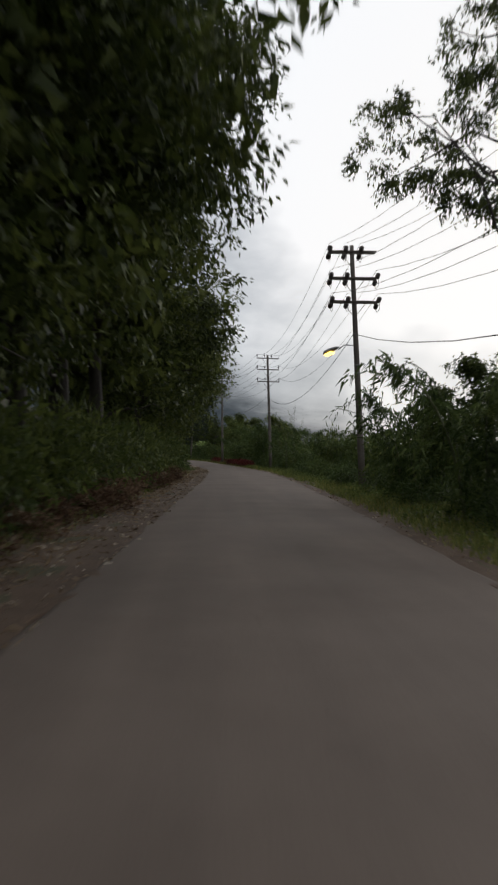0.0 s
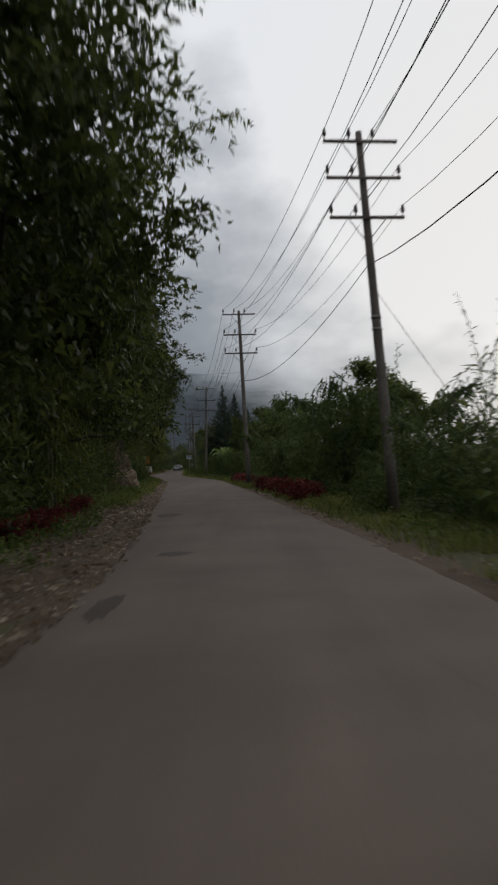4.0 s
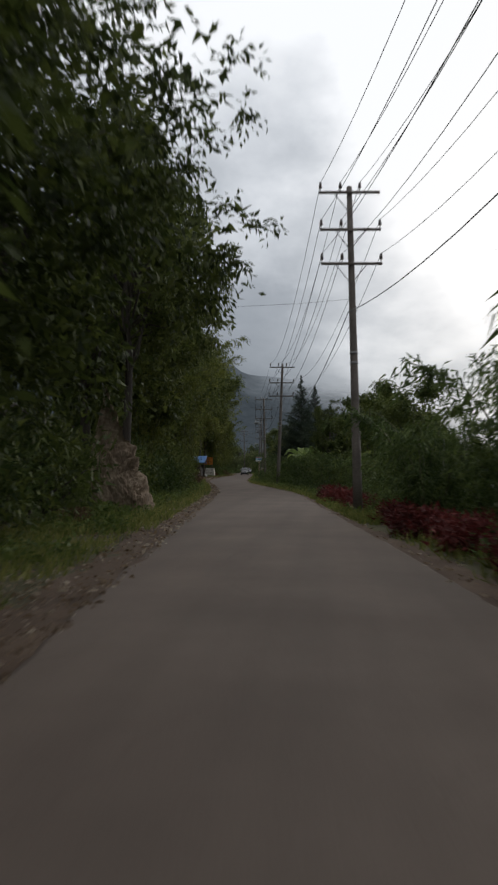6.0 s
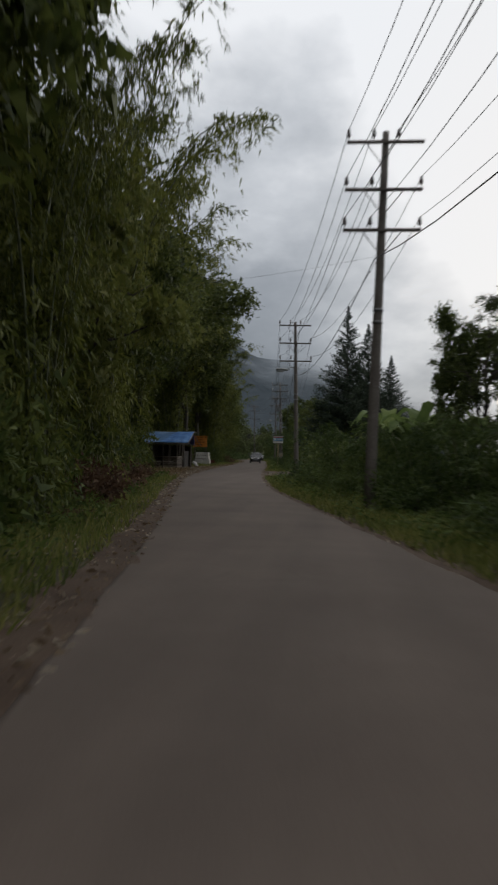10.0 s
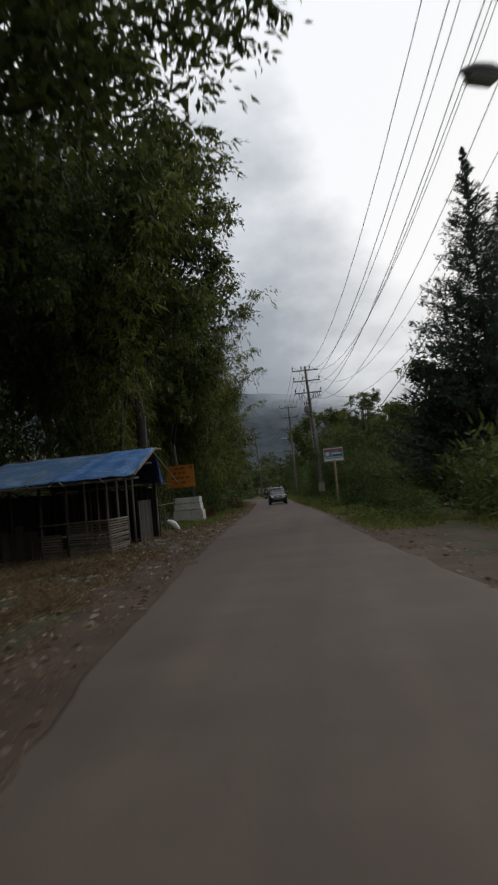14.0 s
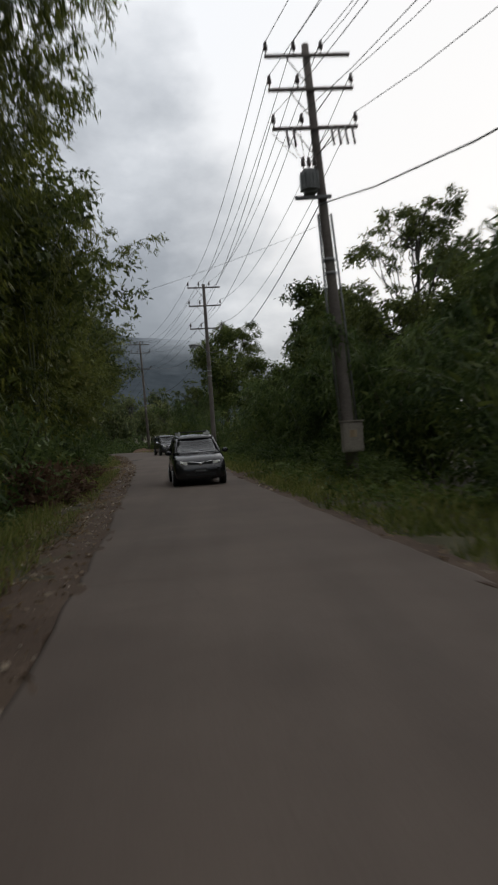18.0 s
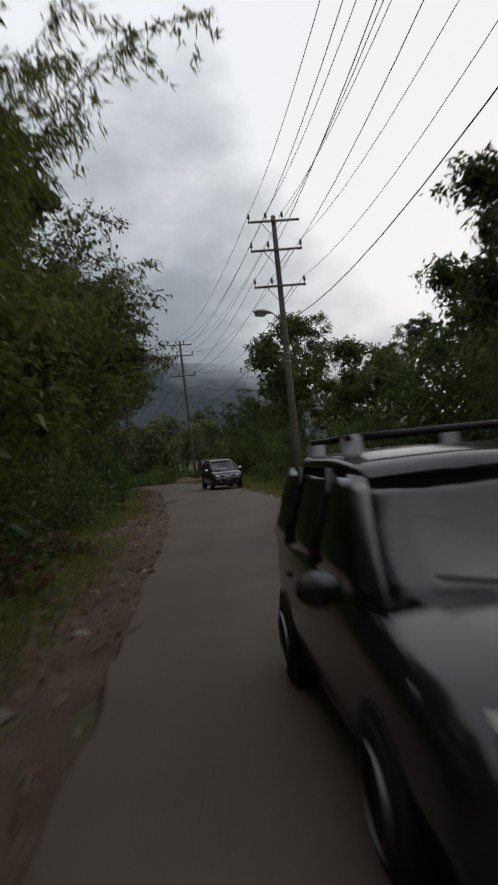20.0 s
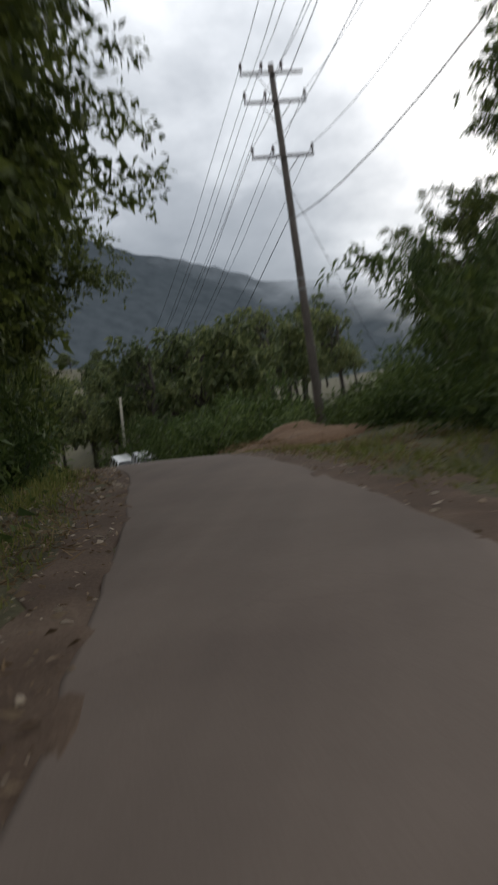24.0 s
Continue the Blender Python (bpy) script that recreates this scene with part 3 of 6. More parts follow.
def bush(seed, w, h, n, leaf, mat, broad=0.45, clumps=26, name="bush"):
    """A shrub: short stems and leaf clumps, wider than high."""
    rng = np.random.default_rng(seed)
    ob = thing(name)
    d = unit(rng.normal(size=(clumps, 3)))
    d[:, 2] = np.abs(d[:, 2])
    cen = d * (0.35 + 0.65 * rng.random((clumps, 1))) * [w, w, h * 0.85] + [0, 0, 0.12 * h]
    segs = [(limb_points(rng, (rng.normal() * 0.1, rng.normal() * 0.1, -0.2), c, 0.1, 4), np.linspace(0.03, 0.008, 4)) for c in cen[:7]]
    part("stem", tubes("stem", segs, BARK, 4), BARK, ob)
    per = n // clumps
    pos, aim = [], []
    for c in cen:
        u = ball(rng, per, 0.5) * [0.42 * w, 0.42 * w, 0.3 * h]
        pos.append(c + u)
        aim.append(u + (c - [0, 0, 0.3 * h]) * 0.35 + rng.normal(size=(per, 3)) * 0.5 * w)
    pos, aim = np.concatenate(pos), np.concatenate(aim)
    pos[:, 2] = np.maximum(pos[:, 2], 0.03)
    lf = leaf * (0.65 + 0.7 * rng.random(len(pos)))
    part("foliage", blades_mesh("foliage", slivers(rng, pos, aim, lf, lf * broad * 1.5), mat, 3), mat, ob)
    return ob


def conifer(seed, height, radius, n):
    """A narrow spire of upswept boughs with fine needle sprays."""
    rng = np.random.default_rng(seed)
    ob = thing("conifer")
    t = np.linspace(0, 1, 9)
    segs = [(np.stack([0.1 * np.sin(t * 4), 0 * t, t * height * 0.985 - 0.4], 1), np.linspace(0.2, 0.006, 9))]
    pos, aim = [], []
    nb = 520
    for i in range(nb):
        f = (i + rng.random()) / nb
        z = height * (0.04 + 0.95 * f)
        r = radius * (1 - f) ** 1.05 * (0.55 + 0.55 * rng.random()) + 0.03
        a = rng.random() * 2 * np.pi
        o = np.array([np.cos(a), np.sin(a), 0.22 + 0.35 * f])
        segs.append((np.array([[0, 0, z], np.array([0, 0, z]) + o * r * 0.6, np.array([0, 0, z]) + o * r]), np.array([0.02, 0.012, 0.004])))
        k = int(n / nb * (0.55 + 0.95 * (1 - f)))
        w = rng.random(k) ** 0.6
        p = np.array([0, 0, z]) + o * (r * w)[:, None] + rng.normal(size=(k, 3)) * (0.02 + 0.24 * (1 - f))
        pos.append(p)
        aim.append(o * 0.7 + rng.normal(size=(k, 3)) * 0.5 + [0, 0, 0.35])
    part("trunk", tubes("trunk", segs, BARK, 4), BARK, ob)
    pos, aim = np.concatenate(pos), np.concatenate(aim)
    lf = 0.33 * (0.6 + 0.8 * rng.random(len(pos))) * np.clip(1.25 - pos[:, 2] / height, 0.35, 1.0)
    part("crown", blades_mesh("crown", slivers(rng, pos, aim, lf, 0.36 * lf, 0.0), LEAF_FIR, 3), LEAF_FIR, ob)
    return ob


def set_at(ob, x, y, turn=0.0, s=1.0, h=1.0, dz=0.0):
    m = pose(x, y * ALONG, gz(x, y) + dz, 0, 0, turn) @ Matrix.Diagonal((s, s, s * h, 1))
    return m


def scatter(proto, places, label, category, group=""):
    """Puts the first of a kind and its copies at places (x, y, turn, scale, height factor)."""
    made = []
    for i, (x, y, turn, s, h) in enumerate(places):
        m = set_at(None, x, y, turn, s, h)
        if i == 0:
            proto.matrix_basis = m
            tagged(proto, label, category, group)
            made.append(proto)
        else:
            made.append(copy_thing_as(proto, m))
    return made


def copy_thing_as(proto, m):
    keep = proto.matrix_basis.copy()
    proto.matrix_basis = Matrix.Identity(4)
    ob = copy_thing(proto, m)
    proto.matrix_basis = keep
    return ob

# ---- planting ----
def by_left(y, off):
    return float(left_x(y)) - off


def by_right(y, off):
    return float(right_x(y)) + off


def spread(seed, rows, side, jitter=0.5):
    """rows: (along, off the road's edge, scale, height factor) -> places."""
    rng = random.Random(seed)
    out = []
    for y, off, s, h in rows:
        y += rng.uniform(-jitter, jitter)
        x = by_left(y, off) if side == "left" else by_right(y, off)
        out.append((x, y, rng.uniform(0, 360), s, h))
    return out


def plant():
    rng = random.Random(4)
    # big dark broadleaf trees along the left bank, reaching over the lane
    a = broad_tree(11, 18.5, 7.0, 1.8, 290, 63, 0.23, LEAF_DARK, BARK, trunk_r=0.26, size=1.05, core=6000)
    b = broad_tree(12, 15.5, 5.4, 1.0, 120, 45, 0.36, LEAF_DARK, BARK, fine=False, core=3800)
    c = broad_tree(13, 12.0, 4.8, 1.2, 160, 63, 0.19, LEAF_YELLOW, BARK, core=3500)
    scatter(a, spread(1, [(-0.5, 4.2, 1.12, 0.91), (6, 3.9, 1.12, 0.98), (12.5, 4.9, 1.08, 1.06), (18.0, 5.3, 1.08, 0.94), (26, 4.2, 1.06, 0.86), (33, 4.3, 1.06, 0.91),
                           (40.5, 4.0, 1.1, 0.9), (47.5, 4.7, 1.0, 0.84), (55.5, 4.4, 1.06, 0.89), (66.5, 5.8, 1.12, 0.84), (79, 5.6, 1.0, 0.9), (95, 4.6, 1.06, 0.91), (103.5, 5.4, 1.0, 0.9), 
                           (139, 7.2, 1.06, 0.91), (148, 5.6, 1.01, 0.86), (163.5, 5.0, 0.90, 0.86), (170, 5.2, 0.90, 0.86), (176, 4.7, 1.04, 0.9), (182.5, 5.2, 1.1, 0.95), (188, 4.6, 1.1, 0.86), (3.0, 4.4, 1.05, 1.0), (9.2, 4.4, 1.12, 1.08)], "left", 0.25),
            "tall dark green broadleaf tree overhanging the road", "tree", "trees along the bank")
    tall = broad_tree(14, 18.5, 7.0, 6.2, 250, 63, 0.23, LEAF_DARK, BARK, trunk_r=0.26, core=5500)
    scatter(tall, spread(19, [(72.6, 7.0, 0.95, 1.5), (108.5, 7.0, 1.05, 0.95), (125.6, 4.7, 1.3, 0.95), (128.5, 8.0, 1.5, 0.88), (134.5, 5.0, 1.08, 1.0), (14.4, 3.8, 1.2, 1.05), (11.6, 4.0, 1.05, 1.0), (179.5, 6.2, 0.9, 0.95), (10.4, 5.2, 1.0, 1.1)], "left", 0.1),
            "tall broadleaf tree with a high crown over the stall", "tree", "trees along the bank")
    copy_thing_as(tall, set_at(None, -30.4, 113.4, -80, 1.66, 0.79))
    scatter(b, spread(2, [(-2, 8, 1.1, 1.1), (72, 5.6, 0.85, 0.9), (2.8, 6.2, 1.0, 1.1), (9.4, 6.4, 1.0, 1.15), (15.4, 6.4, 1.0, 1.1), (22.0, 6.2, 1.0, 1.0), (29.5, 6.4, 1.0, 1.0), (36.8, 6.4, 1.0, 1.0), (44.0, 6.4, 1.0, 1.0), (51.5, 6.6, 1.0, 0.95), (80, 6.6, 1.0, 1.05), (84, 6.8, 1.2, 1.35), (88, 6.4, 1.15, 1.3), (94, 6.6, 1.1, 1.1), (99.5, 6.8, 1.1, 1.1), (104.5, 8.5, 1.2, 1.1), (123, 12, 1.2, 1.1), (132, 8.0, 1.1, 1.0), (141.5, 7.0, 1.0, 1.0), (150, 6.6, 1.0, 0.95), (158, 6.8, 1.0, 0.9), (167, 6.8, 1.0, 0.9), (178.5, 5.6, 1.1, 1.0), (185, 5.4, 1.15, 1.0), (117.5, 13, 1.3, 1.15), (190, 5.0, 1, 0.9), (196, 5.5, 1, 0.85), (203, 6, 1.1, 0.85), (198, 12, 1.1, 1.0), (210, 8, 1.1, 0.9), (6, 9, 1.1, 1.15), (14, 9, 1.1, 1.1), (22, 9.5, 1.1, 1.0), (30, 10, 1.1, 1.0), (38, 10, 1.05, 1), (46, 9, 1.0, 0.95),
                           (60, 8.5, 1, 0.8), (68, 9, 0.95, 0.85), (76, 8, 0.95, 0.8), (84, 8, 0.95, 0.9), (92, 8.5, 1.0, 0.95), (100, 9.5, 1.1, 1), (110, 12, 1.1, 1), (119, 13, 1.15, 1.05), (128, 11, 1.05, 1.0),
                           (137, 8.5, 1, 0.95), (146, 8, 1, 0.95), (154, 8, 1, 0.9), (162, 9, 1, 0.9), (172, 9, 1, 0.9), (182, 9, 1.0, 0.95)], "left"),
            "dense green broadleaf tree on the bank behind the roadside growth", "tree", "trees along the bank")
    scatter(c, spread(3, [(76, 5.0, 1.0, 1.05), (83, 5.4, 1.25, 1.25), (88.5, 4.4, 1.05, 1.1), (152, 4.4, 0.8, 0.85), (158, 4.2, 0.85, 0.9), (200.5, 2.8, 1.15, 0.95), (206, 3, 1.2, 0.95), (194, 3.2, 0.8, 0.8)], "left"),
            "yellow-green leafy tree on the roadside bank", "tree", "trees along the bank")
    # bamboo
    culms = [bamboo_culm_parts(20 + k, 14.5, 5.6, 1400, 0.27) for k in range(3)]
    bam = bamboo_clump(5, 1.0, 1.0, 12, culms)
    scatter(bam, spread(6, [(71, 4.4, 0.8, 0.85), (85, 3.0, 1.02, 1.12), (91, 3.1, 1.3, 1.1), (97.5, 4.2, 1.25, 1.1), (103, 3.9, 1.3, 1.1), (107, 4.8, 1.35, 1.08), (123.6, 6.0, 1.6, 0.86), (138.6, 3.2, 1.15, 1.1), (45.4, 3.8, 1.15, 1.08), (49.6, 4.4, 1.1, 1.0),
                             (125, 8.6, 1.5, 1.05), (129.5, 6.6, 1.4, 1.05), (133.5, 7.0, 1.3, 1.05), (136.8, 4.0, 1.3, 1.08), (141.5, 3.4, 1.0, 1.12), (147, 3.3, 1.0, 1.05), (152.5, 4.0, 1.0, 1.05), (158, 4.0, 0.85, 0.92), (166.5, 3.8, 0.75, 0.9)], "left"),
            "clump of tall arching bamboo with drooping leaves", "bamboo", "bamboo along the road")
    culms2 = [bamboo_culm_parts(40 + k, 5.2, 2.6, 620, 0.28, LEAF_BUSH) for k in range(2)]
    low = bamboo_clump(7, 1.0, 1.0, 8, culms2)
    rows = [(8, 3.0, 1.05, 1.1), (13, 3.2, 1.0, 1.05), (20, 5.0, 0.95, 0.9), (24.5, 5.0, 1.0, 0.95), (29, 4.8, 1.0, 0.95)]
    rows += [(49, 5.4, 1.2, 1.1), (52, 4.7, 1.2, 1.2), (54.5, 5.2, 1.25, 1.25), (57, 4.8, 1.2, 1.15), (59.5, 5.6, 1.2, 1.2), (60.9, 2.9, 0.95, 0.95), (62.7, 3.4, 1.05, 1.0)]
    for y in np.arange(34, 100, 2.9):
        rows.append((y, rng.uniform(3.8, 6.0), rng.uniform(0.65, 1.2), rng.uniform(0.65, 1.2)))
    for y in np.arange(133, 176, 3.0):
        rows.append((y, rng.uniform(4.2, 6.4), rng.uniform(0.7, 1.15), rng.uniform(0.8, 1.25)))
    rows += [(y, rng.uniform(4.8, 5.8), rng.uniform(0.95, 1.15), rng.uniform(0.95, 1.2)) for y in np.arange(145.5, 157, 1.6)]
    rows += [(184.5, 8.0, 1.15, 1.2), (187.5, 11.0, 1.25, 1.35), (190, 14.5, 1.2, 1.3), (181, 7.5, 1.0, 0.95), (185, 14, 1.1, 1.2), (199, 4.0, 1.1, 0.9), (203, 6, 1.2, 0.9)]
    scatter(low, spread(8, rows, "right"), "low thicket of arching bamboo and tall grass", "bamboo", "roadside thicket")
    # bushes
    bs = bush(31, 1.5, 1.9, 1300, 0.21, LEAF_BUSH, 0.24, 34)
    bl = bush(32, 1.7, 2.2, 1400, 0.22, LEAF_BANK, 0.22, 34, "shrub")
    bd = bush(33, 1.1, 1.0, 1500, 0.14, LEAF_DEAD, 0.35, 26, "withered_shrub")
    br = bush(34, 0.75, 0.85, 1000, 0.17, LEAF_RED, 0.3, 26, "red_shrub")
    rows = [(y, rng.uniform(3.0, 3.8) + (0.9 if 67 < y < 104 else 0), rng.uniform(0.8, 1.2), rng.uniform(1.1, 1.6)) for y in np.arange(-4, 190, 1.5) if not (104 < y < 137) and not (36 < y < 67) and not (-3 < y < 27)]
    rows += [(y, rng.uniform(4.4, 5.2), rng.uniform(0.9, 1.2), rng.uniform(1.1, 1.6)) for y in np.arange(36, 60, 1.5)]
    scatter(bs, spread(9, rows, "left") + spread(10, [(y, rng.uniform(2.4, 4.0), rng.uniform(0.55, 0.95), rng.uniform(0.7, 1.1)) for y in np.arange(6, 172, 2.3) if not (106 < y < 118)], "right")
            + spread(16, [(y, rng.uniform(7.5, 16), rng.uniform(1.0, 1.6), rng.uniform(0.8, 1.2)) for y in np.arange(183, 200, 1.2)] + [(y, rng.uniform(3.5, 12), rng.uniform(1.2, 1.8), rng.uniform(0.9, 1.3)) for y in np.arange(194, 214, 1.5)] + [(y, rng.uniform(5.4, 8), 1.0, 0.9) for y in np.arange(181, 190, 0.9)] + [(y, rng.uniform(6, 8.5), 0.95, 0.95) for y in np.arange(173, 182, 0.8)] + [(y, rng.uniform(5, 6), 0.5, 0.7) for y in np.arange(174, 183, 0.9)], "right"),
            "bright green leafy bush at the roadside", "bush", "roadside bushes")
    rows = [(y, rng.uniform(4.4, 5.8), rng.uniform(1.0, 1.5), rng.uniform(1.0, 1.6)) for y in np.arange(-4, 190, 1.9) if not (105 < y < 136) and not (59 < y < 66)]
    rows += [(y, rng.uniform(10.5, 12), 1.6, 1.4) for y in np.arange(104, 126, 3.5)]
    rows += [(y, rng.uniform(3.8, 4.6), rng.uniform(0.9, 1.25), rng.uniform(1.2, 1.7)) for y in np.arange(79, 104, 1.25)]
    rows += [(y, rng.uniform(2.6, 8), rng.uniform(1.0, 1.6), rng.uniform(0.9, 1.3)) for y in np.arange(183, 204, 1.7)]
    rows += [(74.5, 3.4, 0.9, 1.5), (77.5, 3.5, 0.9, 1.6), (80.5, 3.3, 0.9, 1.5), (83.5, 3.4, 0.9, 1.6), (60.6, 5.6, 1.0, 1.9), (60.9, 4.6, 0.8, 1.9), (61.6, 4.9, 0.8, 2.1), (60.0, 4.4, 0.7, 1.3), (61.4, 6.6, 1.2, 2.0), (62.0, 5.4, 0.8, 1.6)]
    rows += [(134.3, 3.9, 0.85, 2.1), (133.9, 5.6, 0.9, 2.2), (131.6, 5.9, 0.9, 2.0), (184, 3.4, 1.2, 1.6), (186.5, 3.8, 1.3, 1.8), (189, 3.6, 1.3, 1.7), (181, 3.6, 1.1, 1.6)]
    rows += [(y, 6.2, 1.2, 1.3) for y in (127, 129.5, 132)] + [(135.5, 3.4, 1.1, 1.5), (137, 3.0, 0.9, 1.3)] + [(y, rng.uniform(2.9, 3.5), rng.uniform(0.85, 1.05), rng.uniform(1.4, 1.9)) for y in np.arange(-3, 34, 1.3)]
    scatter(bl, spread(11, rows, "left") + spread(12, [(y, rng.uniform(4.6, 8), rng.uniform(1.1, 1.6), rng.uniform(0.9, 1.5)) for y in np.arange(4, 180, 2.3)], "right"),
            "dense dark green shrub covering the bank", "shrub", "roadside bushes")
    scatter(bd, spread(13, [(y, rng.uniform(2.2, 3.2), rng.uniform(0.6, 1.0), rng.uniform(0.4, 0.8)) for y in (86, 101, 140, 144, 149, 153, 160)] + [(y, rng.uniform(2.0, 2.6), rng.uniform(0.8, 1.1), rng.uniform(0.6, 1.0)) for y in np.arange(0, 27, 1.5)] + [(y, rng.uniform(2.2, 3.0), rng.uniform(1.0, 1.4), rng.uniform(0.7, 1.1)) for y in (88, 90, 92, 94, 96, 98, 143, 146, 150)] + [(59.0, 3.5, 0.7, 0.5), (60.2, 3.9, 0.75, 0.5), (61.0, 3.2, 0.5, 0.4)], "left"),
            "withered brown shrub with dry leaves", "shrub", "withered shrubs")
    red = [(y, 1.5 + rng.uniform(-0.2, 0.35), rng.uniform(0.8, 1.15), rng.uniform(0.75, 1.0)) for y in np.arange(50, 71, 0.7) if not 60.7 < y < 63.9]
    redl = [(y, 3.0 + rng.uniform(-0.3, 0.4), 0.9, 0.8) for y in (41, 42.2, 43.1, 44.2, 45.3, 46.4, 47.5, 49, 131.5, 133, 134)]
    scatter(br, spread(14, red, "right", 0.2) + spread(15, redl, "left", 0.2), "red-leaved ornamental shrub at the roadside", "shrub", "red shrubs")
    # right-hand trees
    air = broad_tree(51, 16.0, 5.0, 5.5, 110, 150, 0.17, LEAF_DARK, BARK, airy=True, trunk_r=0.2, size=1.05)
    scatter(air, [(3.6, 10.4, 20, 1.05, 1.12), (-33.6, 119.5, 40, 1.5, 1.0), (-30.4, 125.4, 150, 1.35, 1.0), (-14.8, 64.0, 70, 1.15, 0.95), (-4.4, 90.0, 10, 0.62, 1.0), (-2.4, 91.5, 130, 0.64, 1.0), (-5.8, 94.5, 250, 0.58, 1.05), (-26.0, 189.5, 40, 0.6, 1.0), (-23.8, 191.0, 190, 0.66, 1.0)], "tall thin-crowned tree with bare branching limbs", "tree")
    rt = broad_tree(52, 10.5, 3.6, 1.6, 120, 45, 0.22, LEAF_BANK, BARK, size=0.9, core=3000)
    scatter(rt, [(0.9, 6.0, 20, 0.46, 1.0), (1.5, 9.0, 70, 0.48, 1.0), (1.9, 12.5, 150, 0.46, 0.95), (-22.6, 185.0, 200, 1.3, 1.08), (-12.9, 127.5, 80, 0.85, 1.0), (-11.5, 152, 0, 1.05, 1.05), (-17.0, 157.5, 40, 1.0, 1.1), (-14.5, 166, 80, 1.0, 1.15), (-10.5, 138, 140, 0.9, 0.9), (-17.0, 150.6, 20, 0.62, 0.95), (-15.4, 152.2, 110, 0.8, 0.9), (-13.5, 147.5, 250, 0.85, 0.95), (-16.2, 146.8, 310, 0.6, 1.0), (-13, 144.5, 200, 0.95, 0.95), (-2.6, 81.0, 0, 0.84, 1.0), (-0.4, 86.0, 140, 0.95, 1.1), (-3.4, 87.0, 40, 0.75, 1.0), (0.6, 79.0, 220, 0.9, 1.0), (1.6, 51.0, 100, 0.7, 0.95), (-15.2, 155.5, 190, 0.7, 0.95), (-18.6, 150.5, 20, 0.66, 1.0), (-17.2, 154.0, 20, 0.9, 1.0), (4, 72, 60, 0.6, 0.5),
                 (-4.5, 92, 100, 0.75, 0.7), (-2.8, 95.5, 10, 1.0, 1.1), (-6.6, 96.0, 60, 0.42, 2.2), (0.5, 99, 200, 1.0, 1.0), (-19, 171, 50, 0.95, 0.95), (-25, 199, 90, 1.0, 0.9), (-19, 182, 10, 0.9, 0.85), (-12, 130, 30, 0.7, 0.6), (-8, 118, 30, 0.6, 0.5)],
            "rounded dark green tree above the roadside thicket", "tree", "trees above the thicket")
    big = broad_tree(53, 16.0, 4.6, 4.5, 130, 150, 0.2, LEAF_DARK, BARK, airy=True, trunk_r=0.2, size=1.2)
    scatter(big, [(-20.7, 194.6, 0, 1.2, 0.95), (-13.0, 181, 60, 0.9, 0.9), (-15.9, 149.2, 90, 0.78, 0.98)], "tall open-crowned tree with sky showing through", "tree", "open-crowned trees")
    fir = conifer(61, 19.5, 6.3, 40000)
    scatter(fir, [(-10.8, 126.2, 0, 1.0, 1.0), (-8.3, 128.2, 70, 0.97, 0.97), (-5.4, 129.4, 120, 0.85, 0.92)], "tall dark conical conifer", "conifer", "conifers")
    # wooded hillside beyond the bend
    far = broad_tree(71, 9.0, 3.6, 0.3, 54, 27, 0.42, LEAF_HILL, BARK, size=1.1, fine=False, core=350)
    pl = []
    r2 = random.Random(9)
    for k in range(60):
        y = r2.uniform(200, 275)
        x = r2.uniform(-120, -15) - (y - 200) * 0.3
        if -7 < x - (left_x(y) + right_x(y)) / 2 < 8:
            continue
        pl.append((x, y, r2.uniform(0, 360), r2.uniform(0.8, 1.3), r2.uniform(0.8, 1.15)))
    while len(pl) < 88:
        y = r2.uniform(204, 236)
        x = r2.uniform(float(right_x(y)) + 5, -36)
        pl.append((x, y, r2.uniform(0, 360), r2.uniform(0.85, 1.4), r2.uniform(0.85, 1.2)))
    for k in range(34):
        y = r2.uniform(212, 320)
        x = r2.uniform(-190, -84) - (y - 212) * 0.5
        pl.append((x, y, r2.uniform(0, 360), r2.uniform(1.0, 1.5), r2.uniform(0.8, 1.1)))
    for k in range(34):
        y = r2.uniform(300, 410)
        pl.append((r2.uniform(-215, -105), y, r2.uniform(0, 360), r2.uniform(1.7, 2.4), r2.uniform(0.7, 1.0)))
    pl = [q for q in pl if not (-50.5 < q[0] < -44 and 199 < q[1] < 208)]
    scatter(far, pl, "green tree on the wooded hillside beyond the bend", "tree", "hillside trees")


